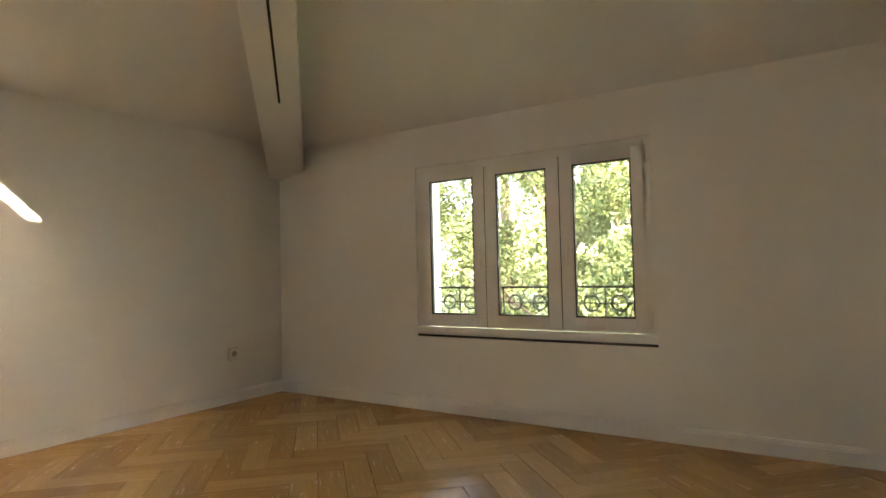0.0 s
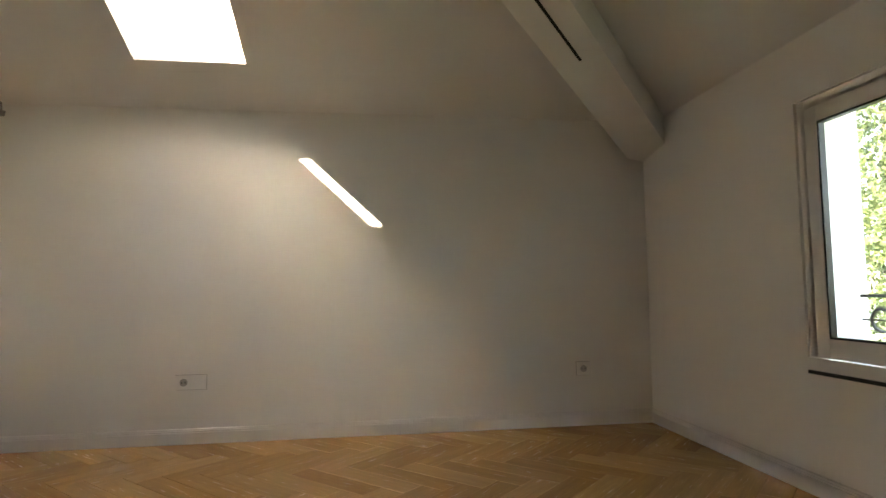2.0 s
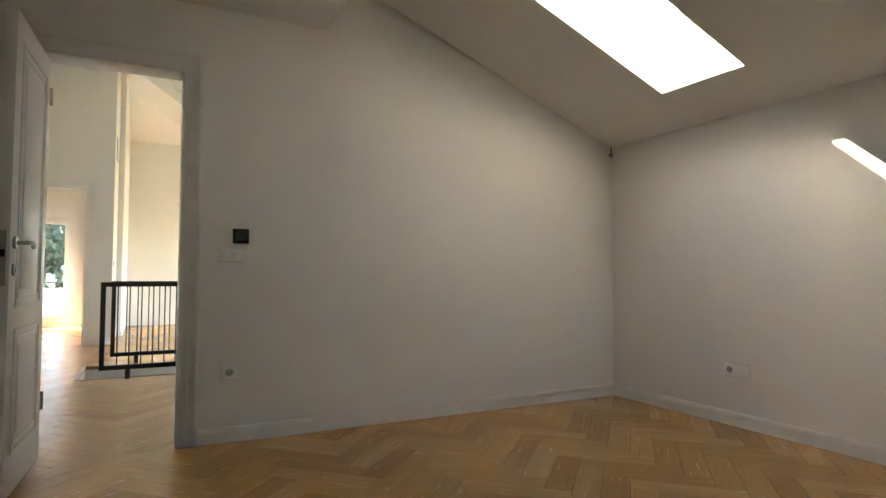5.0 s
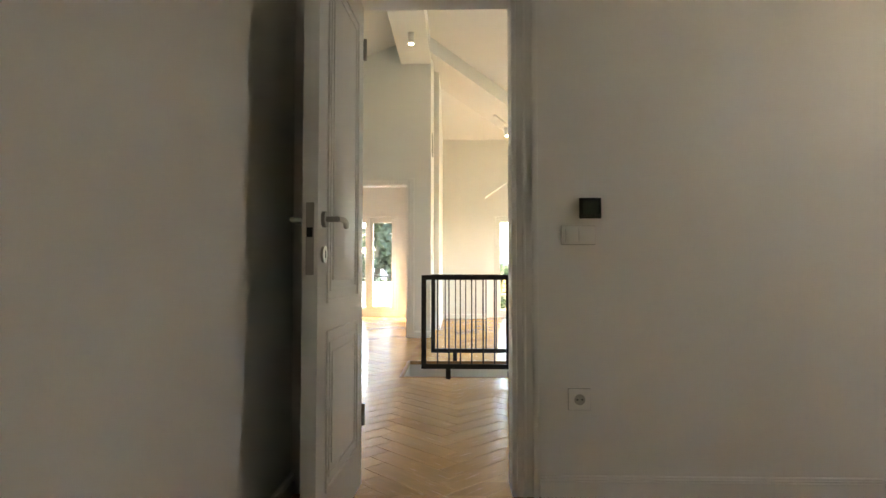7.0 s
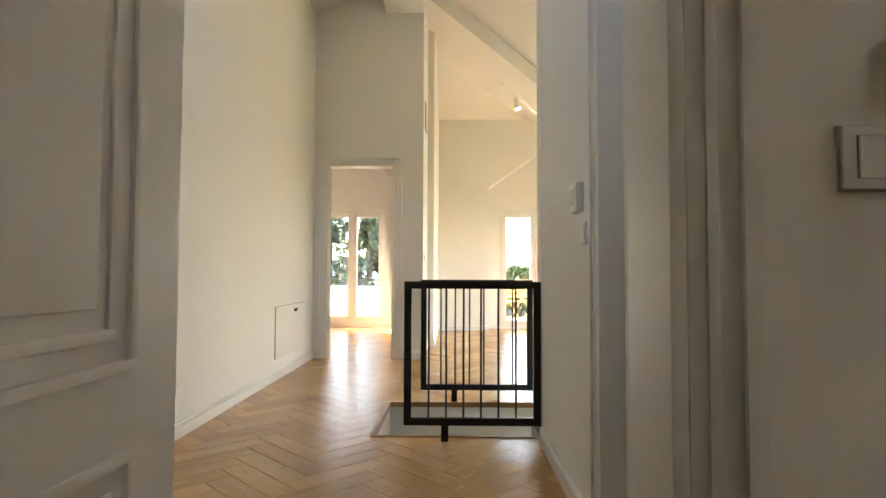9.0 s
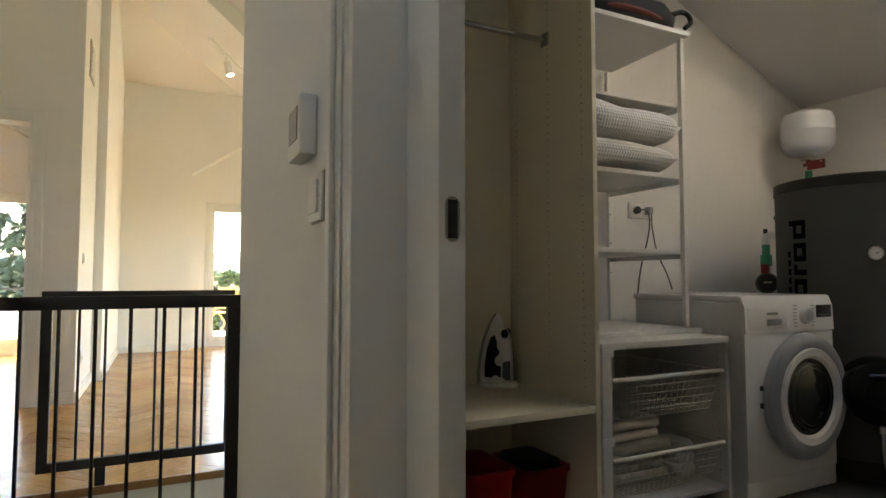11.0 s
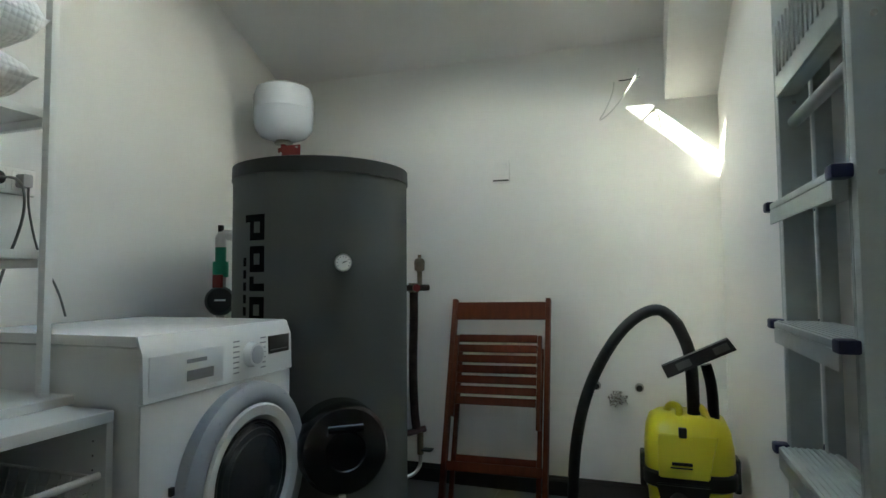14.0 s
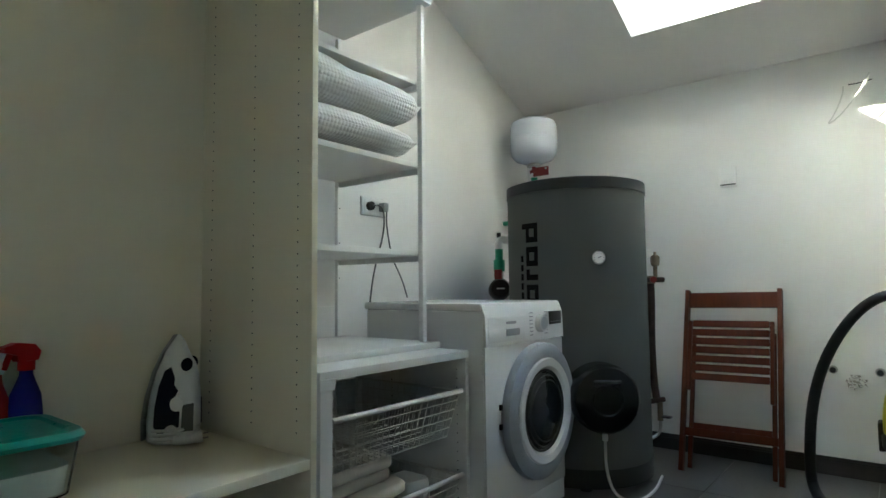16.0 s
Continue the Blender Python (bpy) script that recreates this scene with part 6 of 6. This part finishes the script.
def foliage(name, centres, per, size, seed, mat, parent):
    """A crown of many small leaves in clumps."""
    rng = np.random.default_rng(seed)
    c = np.repeat(np.array([q[:3] for q in centres]), per, axis=0)
    r = np.repeat(np.array([q[3] for q in centres]), per)
    n = len(c)
    d = rng.normal(size=(n, 3))
    d /= np.linalg.norm(d, axis=1)[:, None]
    pos = c + d * (r * rng.uniform(0.45, 1.0, n) ** 0.7)[:, None] * np.array((1, 1, 0.8))
    a = rng.normal(size=(n, 3))
    a /= np.linalg.norm(a, axis=1)[:, None]
    b = np.cross(a, rng.normal(size=(n, 3)))
    b /= np.linalg.norm(b, axis=1)[:, None]
    s = (size * rng.uniform(0.6, 1.3, n))[:, None]
    v = np.stack((pos - a * s, pos + b * s * 0.5, pos + a * s, pos - b * s * 0.5), 1).reshape(-1, 3)
    me = bpy.data.meshes.new(name)
    me.from_pydata(v.tolist(), [], np.arange(n * 4).reshape(-1, 4).tolist())
    me.materials.append(mat)
    ob = new(name, me)
    ob.parent = parent
    ob.matrix_parent_inverse = Matrix.Translation(-parent.location)
    return ob


def tree(x, y, h, spread, seed, label, mat=None, per=170, size=0.16, conifer=False):
    rng = random.Random(seed)
    g = -6.5
    t = thing("tree", label, "tree", (x, y, g))
    tk = B()
    cyl(tk, (x, y, g - 0.2), (x + 0.1, y, g + h * 0.5), h * 0.022, h * 0.014, 10)
    cyl(tk, (x + 0.1, y, g + h * 0.5), (x, y, g + h * 0.92), h * 0.014, 0.02, 8)
    cs = []
    if conifer:
        for k in range(26):
            f = 0.12 + 0.86 * k / 25
            rad = spread * (1.02 - f)
            for j in range(5):
                a = rng.uniform(0, 6.28)
                cs.append((x + rad * 0.7 * math.cos(a), y + rad * 0.7 * math.sin(a), g + h * f - rad * 0.15, max(0.25, rad * 0.42)))
    else:
        for k in range(120):
            a, f = rng.uniform(0, 6.28), rng.uniform(0.26, 0.99)
            rad = spread * math.sqrt(max(0.05, 1 - ((f - 0.58) / 0.44) ** 2)) * rng.uniform(0.35, 1.0)
            q = (x + rad * math.cos(a), y + rad * math.sin(a), g + h * f)
            cs.append((*q, rng.uniform(0.5, 1.1) * spread * 0.20))
            if k % 12 == 0:
                cyl(tk, (x + 0.05, y, g + h * f * 0.72), q, h * 0.006, 0.012, 6)
    part("trunk", tk, BARK, t)
    foliage("crown", cs, per, size, seed, mat or LEAF, t)
    return t


for i, (x, y, h, s) in enumerate(((-1.5, 13.5, 13.0, 3.6), (3.2, 15.0, 14.0, 3.8), (-6.5, 14.5, 13.5, 3.8), (7.2, 13.5, 12.5, 3.6), (0.8, 20.5, 17.0, 4.4), (-12.0, 18.0, 15.5, 4.4), (-4.8, 22.0, 17.5, 4.6), (-2.6, 26.0, 20.0, 4.8), (3.6, 25.0, 19.5, 4.8), (-9.5, 27.0, 20.5, 5.0), (1.2, 30.0, 22.0, 5.0), (-15.5, 25.0, 19.0, 5.0), (-6.0, 32.0, 23.0, 5.2))):
    tree(x, y, h, s, 20 + i, "leafy yellow-green tree behind the house", per=400, size=0.058)
tree(0.9, 11.0, 9.2, 2.6, 41, "leafy yellow-green tree close to the window", per=420, size=0.045)

# balconies on the south side, with a rendered parapet
STONE = material("pale terrace tiles", (0.50, 0.47, 0.42), 0.7, vary=0.08, scale=2, bump=0.1)
single("balcony_floor", solid(-1.2, 6.4, -12.2, -9.2, -0.30, -0.06), STONE, "pale tiled balcony floor", "balcony", kind="structure", smooth=None)
pr = thing("parapet", "white rendered balcony parapet with a dark rail", "parapet", (2.6, -12.1, 0), kind="structure")
part("wall", solid(3.4, 6.4, -12.2, -12.05, -0.30, 0.62), PLASTER, pr, smooth=None)
part("rail", solid(-1.2, 6.4, -12.15, -12.10, 0.74, 0.78), GUNMETAL, pr, "dark steel handrail")
for i in range(14):
    part("post", solid(-1.1 + i * 0.57, -1.08 + i * 0.57, -12.14, -12.11, -0.06 if i < 9 else 0.62, 0.74), GUNMETAL, pr)


def garden_chair(x, y, turn, label):
    wd = material("yellow pine slats", (0.48, 0.30, 0.10), 0.6, vary=0.15, scale=6)
    c = thing("garden_chair", label, "chair")
    for sx in (-0.22, 0.22):
        for sy in (-0.2, 0.2):
            part("leg", cyl(B(), (sx, sy, 0), (sx * 0.9, -sy * 0.7, 0.44), 0.013, seg=8), wd, c)
        part("back_post", cyl(B(), (sx, 0.18, 0.42), (sx, 0.30, 0.86), 0.013, seg=8), wd, c)
    for k in range(5):
        part("seat_slat", solid(-0.24, 0.24, -0.2 + k * 0.085, -0.14 + k * 0.085, 0.44, 0.455), wd, c)
    for k in range(4):
        part("back_slat", solid(-0.23, 0.23, 0.20 + k * 0.027, 0.212 + k * 0.027, 0.52 + k * 0.09, 0.585 + k * 0.09), wd, c)
    place(c, pose(x, y, -0.06, 0, 0, turn))


garden_chair(2.35, -10.3, 40, "slatted yellow wooden garden chair on the balcony")
garden_chair(1.75, -10.6, -60, "slatted yellow wooden garden chair on the balcony")
lg = thing("deck_lounger", "low yellow wooden lounger on the balcony", "lounger", (5.2, -10.0, -0.06))
PINE = bpy.data.materials["yellow pine slats"]
for k in range(9):
    part("slat", solid(4.75 + k * 0.11, 4.83 + k * 0.11, -10.3, -9.75, 0.12, 0.14), PINE, lg)
for yy in (-10.28, -9.80):
    part("rail", solid(4.72, 5.75, yy, yy + 0.04, 0.07, 0.119), PINE, lg)
    for xx in (4.78, 5.66):
        part("leg", solid(xx, xx + 0.04, yy, yy + 0.04, -0.06, 0.069), PINE, lg)
for i, (x, y, h, s) in enumerate(((6.9, -24, 12.5, 2.6), (4.2, -27, 11.2, 2.4), (9.5, -28, 14.0, 2.9))):
    tree(x, y, h, s, 60 + i, "dark green spruce beyond the balcony", mat=LEAFD, per=40, size=0.20, conifer=True)
tree(1.1, -19.0, 7.6, 1.7, 71, "small leafy tree beyond the balcony", per=90, size=0.10)
# the blue haze of distance is put into the hills' colour
hillm = material("wooded hill with painted haze", (0.20, 0.29, 0.36), 0.95, vary=0.12, scale=0.02)
hb3 = B()
prev = None
for i in range(61):
    x = -900 + i * 30
    z = 4 + 26 * (0.5 + 0.5 * noise.noise(Vector((i * 0.13, 0, 3.0)))) + 10 * noise.noise(Vector((i * 0.4, 2, 0)))
    cur = (hb3.verts.new((x, -700, -10)), hb3.verts.new((x, -760, z + 14)), hb3.verts.new((x, -900, -10)))
    if prev:
        hb3.faces.new((prev[0], cur[0], cur[1], prev[1]))
        hb3.faces.new((prev[1], cur[1], cur[2], prev[2]))
    prev = cur
single("backdrop_hills", hb3, hillm, "wooded hills far away, coloured blue for haze", "hills", kind="structure", smooth=60)
nh = thing("neighbour_house", "neighbouring house with a grey tiled roof", "house", (0, -30, -6.5))
part("wall", solid(-4, 3.2, -34, -26, -6.5, -0.9), PLASTER, nh, smooth=None)
rb = B()
prism(rb, [(-4.4, -25.6, -1.0), (3.6, -25.6, -1.0), (-0.4, -25.6, 1.1)], (0, -8.8, 0))
part("roof", rb, material("grey roof tiles", (0.13, 0.12, 0.12), 0.8, vary=0.2, scale=3), nh, smooth=None)
part("chimney", solid(1.0, 1.5, -30.5, -30.0, -0.5, 1.5), PLASTER, nh, smooth=None)

# ---- parquet planks and floor tiles, piece by piece ----
def oak_planks():
    """Oiled oak with the grain along each plank."""
    m = bpy.data.materials.new("oiled oak planks")
    m.use_nodes = True
    nt = m.node_tree
    n, l = nt.nodes, nt.links
    b = n["Principled BSDF"]
    uv = n.new("ShaderNodeUVMap")
    info, geo = n.new("ShaderNodeObjectInfo"), n.new("ShaderNodeNewGeometry")
    add = n.new("ShaderNodeMath")
    add.operation = "ADD"
    l.new(info.outputs["Random"], add.inputs[0])
    l.new(geo.outputs["Random Per Island"], add.inputs[1])
    fr = n.new("ShaderNodeMath")
    fr.operation = "FRACT"
    l.new(add.outputs[0], fr.inputs[0])
    off = n.new("ShaderNodeMath")
    off.operation = "MULTIPLY"
    off.inputs[1].default_value = 37.0
    l.new(fr.outputs[0], off.inputs[0])
    mp = n.new("ShaderNodeMapping")
    mp.inputs["Scale"].default_value = (1.0, 0.07, 1.0)
    l.new(uv.outputs["UV"], mp.inputs["Vector"])
    vec = n.new("ShaderNodeCombineXYZ")
    l.new(off.outputs[0], vec.inputs["X"])
    l.new(off.outputs[0], vec.inputs["Z"])
    va = n.new("ShaderNodeVectorMath")
    l.new(mp.outputs["Vector"], va.inputs[0])
    l.new(vec.outputs["Vector"], va.inputs[1])
    g1 = n.new("ShaderNodeTexNoise")
    g1.inputs["Scale"].default_value, g1.inputs["Detail"].default_value, g1.inputs["Roughness"].default_value = 90.0, 5.0, 0.65
    l.new(va.outputs[0], g1.inputs["Vector"])
    g2 = n.new("ShaderNodeTexNoise")
    g2.inputs["Scale"].default_value, g2.inputs["Detail"].default_value = 14.0, 3.0
    l.new(va.outputs[0], g2.inputs["Vector"])
    tone = n.new("ShaderNodeValToRGB")
    e = tone.color_ramp.elements
    e[0].position, e[0].color = 0.0, (0.41, 0.205, 0.064, 1)
    e[1].position, e[1].color = 1.0, (0.57, 0.325, 0.112, 1)
    mid = tone.color_ramp.elements.new(0.55)
    mid.color = (0.50, 0.27, 0.086, 1)
    l.new(fr.outputs[0], tone.inputs["Fac"])
    out = tone.outputs["Color"]
    for src, lo, hi in ((g1, 0.88, 1.08), (g2, 0.90, 1.09)):
        r = n.new("ShaderNodeMapRange")
        r.inputs["From Min"].default_value, r.inputs["From Max"].default_value = 0.3, 0.7
        r.inputs["To Min"].default_value, r.inputs["To Max"].default_value = lo, hi
        l.new(src.outputs["Fac"], r.inputs["Value"])
        mx = n.new("ShaderNodeMix")
        mx.data_type, mx.blend_type = "RGBA", "MULTIPLY"
        mx.inputs["Factor"].default_value = 1.0
        l.new(out, mx.inputs["A"])
        l.new(r.outputs["Result"], mx.inputs["B"])
        out = mx.outputs["Result"]
    l.new(out, b.inputs["Base Color"])
    rr = n.new("ShaderNodeMapRange")
    rr.inputs["To Min"].default_value, rr.inputs["To Max"].default_value = 0.17, 0.33
    l.new(g1.outputs["Fac"], rr.inputs["Value"])
    l.new(rr.outputs["Result"], b.inputs["Roughness"])
    bp = n.new("ShaderNodeBump")
    bp.inputs["Strength"].default_value, bp.inputs["Distance"].default_value = 0.12, 0.001
    l.new(g1.outputs["Fac"], bp.inputs["Height"])
    l.new(bp.outputs["Normal"], b.inputs["Normal"])
    return m


PLANKS = oak_planks()
PW, PL = 0.120, 0.48
GAP = 0.0009


def clip(poly, rect):
    """A convex outline cut to a rectangle."""
    x0, x1, y0, y1 = rect
    for axis, lim, keep in ((0, x0, 1), (0, x1, -1), (1, y0, 1), (1, y1, -1)):
        out = []
        for i, a in enumerate(poly):
            b = poly[(i + 1) % len(poly)]
            ia, ib = keep * (a[axis] - lim) >= 0, keep * (b[axis] - lim) >= 0
            if ia:
                out.append(a)
            if ia != ib:
                f = (lim - a[axis]) / (b[axis] - a[axis])
                out.append(tuple(a[k] + f * (b[k] - a[k]) for k in range(4)))
        poly = out
        if len(poly) < 3:
            return []
    return poly


def plank_mesh(name):
    bm = B()
    w, h = PW / 2 - GAP, PL / 2 - GAP
    c = 0.0012
    bot = [(-w, -h, -0.0115), (w, -h, -0.0115), (w, h, -0.0115), (-w, h, -0.0115)]
    midr = [(-w, -h, -c), (w, -h, -c), (w, h, -c), (-w, h, -c)]
    top = [(-w + c, -h + c, 0), (w - c, -h + c, 0), (w - c, h - c, 0), (-w + c, h - c, 0)]
    loft(bm, [bot, midr, top], cap0=False)
    uvl = bm.loops.layers.uv.new("UVMap")
    for f in bm.faces:
        for lp in f.loops:
            lp[uvl].uv = (lp.vert.co.x, lp.vert.co.y)
    me = bpy.data.meshes.new(name)
    bm.to_mesh(me)
    bm.free()
    me.materials.append(PLANKS)
    return me


PLANK = plank_mesh("plank")
C45 = math.sqrt(0.5)


def herringbone(owner, rects, near):
    """Lays the floor: whole planks inside the stretch near as pieces of their own, the rest joined."""
    x0, x1 = min(r[0] for r in rects), max(r[1] for r in rects)
    y0, y1 = min(r[2] for r in rects), max(r[3] for r in rects)
    made = 0
    rest, faces, uvs = [], [], []
    na = int((x1 - x0) / (PL * 2 * C45)) + 3
    nb = int((y1 - y0) / (PW * 2 * C45)) + 14
    for a in range(-1, na):
        for b in range(-12, nb):
            for kind in (0, 1):
                if kind == 0:
                    cx, cy = PL / 2, PW / 2
                else:
                    cx, cy = PW / 2, PW + PL / 2
                gx, gy = cx + a * PL + b * PW, cy - a * PL + b * PW
                px, py = x0 + C45 * (gx - gy), y0 + C45 * (gx + gy)
                ang = radians(-45) if kind == 0 else radians(45)
                ca, sa = math.cos(ang), math.sin(ang)
                w, h = PW / 2 - GAP, PL / 2 - GAP
                quad = [(px + u * ca - v * sa, py + u * sa + v * ca, u, v) for u, v in ((-w, -h), (w, -h), (w, h), (-w, h))]
                if not (x0 - 0.5 < px < x1 + 0.5 and y0 - 0.5 < py < y1 + 0.5):
                    continue
                whole = any(all(r[0] <= q[0] <= r[1] and r[2] <= q[1] <= r[3] for q in quad) for r in rects)
                if whole and made < 290 and near[0] < px < near[1] and near[2] < py < near[3]:
                    ob = new("plank", PLANK)
                    ob.parent = owner
                    ob.matrix_basis = Matrix.Translation((px, py, 0)) @ Matrix.Rotation(ang, 4, "Z")
                    made += 1
                    continue
                for r in rects:
                    poly = clip(quad, r)
                    if len(poly) >= 3:
                        k = len(rest)
                        n = len(poly)
                        rest += [(q[0], q[1], 0.0) for q in poly] + [(q[0], q[1], -0.0115) for q in poly]
                        faces.append(tuple(range(k, k + n)))
                        uvs += [(q[2], q[3]) for q in poly]
                        for i in range(n):
                            j = (i + 1) % n
                            faces.append((k + i, k + n + i, k + n + j, k + j))
                            uvs += [(poly[i][2], poly[i][3])] * 2 + [(poly[j][2], poly[j][3])] * 2
    me = bpy.data.meshes.new("far_planks")
    me.from_pydata(rest, [], faces)
    lay = me.uv_layers.new(name="UVMap")
    lay.data.foreach_set("uv", np.array(uvs, dtype=np.float32).ravel())
    me.materials.append(PLANKS)
    ob = tagged(new("far_planks", me), kind="stuff")
    ob.parent = owner


f1 = tagged(new("floor_bedroom"), "oiled oak herringbone parquet of the bedroom", "floor", kind="structure")
herringbone(f1, [(0.0, EAST, 0.0, NORTH)], (0.0, 2.9, 0.4, 3.9))
f2 = tagged(new("floor_hallway"), "oiled oak herringbone parquet of the hallway", "floor", kind="structure")
herringbone(f2, [(3.11, 3.78, -0.15, 0.0), (2.881, HALL_E, -2.545, -0.15), (3.82, HALL_E, -5.48, -2.545), (-1.0, 3.82, -8.9, -3.43), (-1.0, 2.38, -3.43, -2.91), (4.01, 4.71, -5.64, -5.48), (3.85, 6.0, -8.96, -5.64)], (2.88, 4.8, -5.4, -0.15))
f3 = tagged(new("floor_laundry"), "large grey floor tiles of the laundry room", "floor", kind="structure")
for i in range(6):
    for j in range(4):
        x0, y0 = LW + i * 0.6, LS + j * 0.6
        x1, y1 = min(x0 + 0.598, 2.879), min(y0 + 0.598, LN)
        if x1 - x0 > 0.02 and y1 - y0 > 0.02:
            t = new("tile", mesh_of("tile", solid(x0 + 0.002, x1, y0 + 0.002, y1, -0.0038, 0.0, bevel=0.001), TILE))
            t.parent = f3
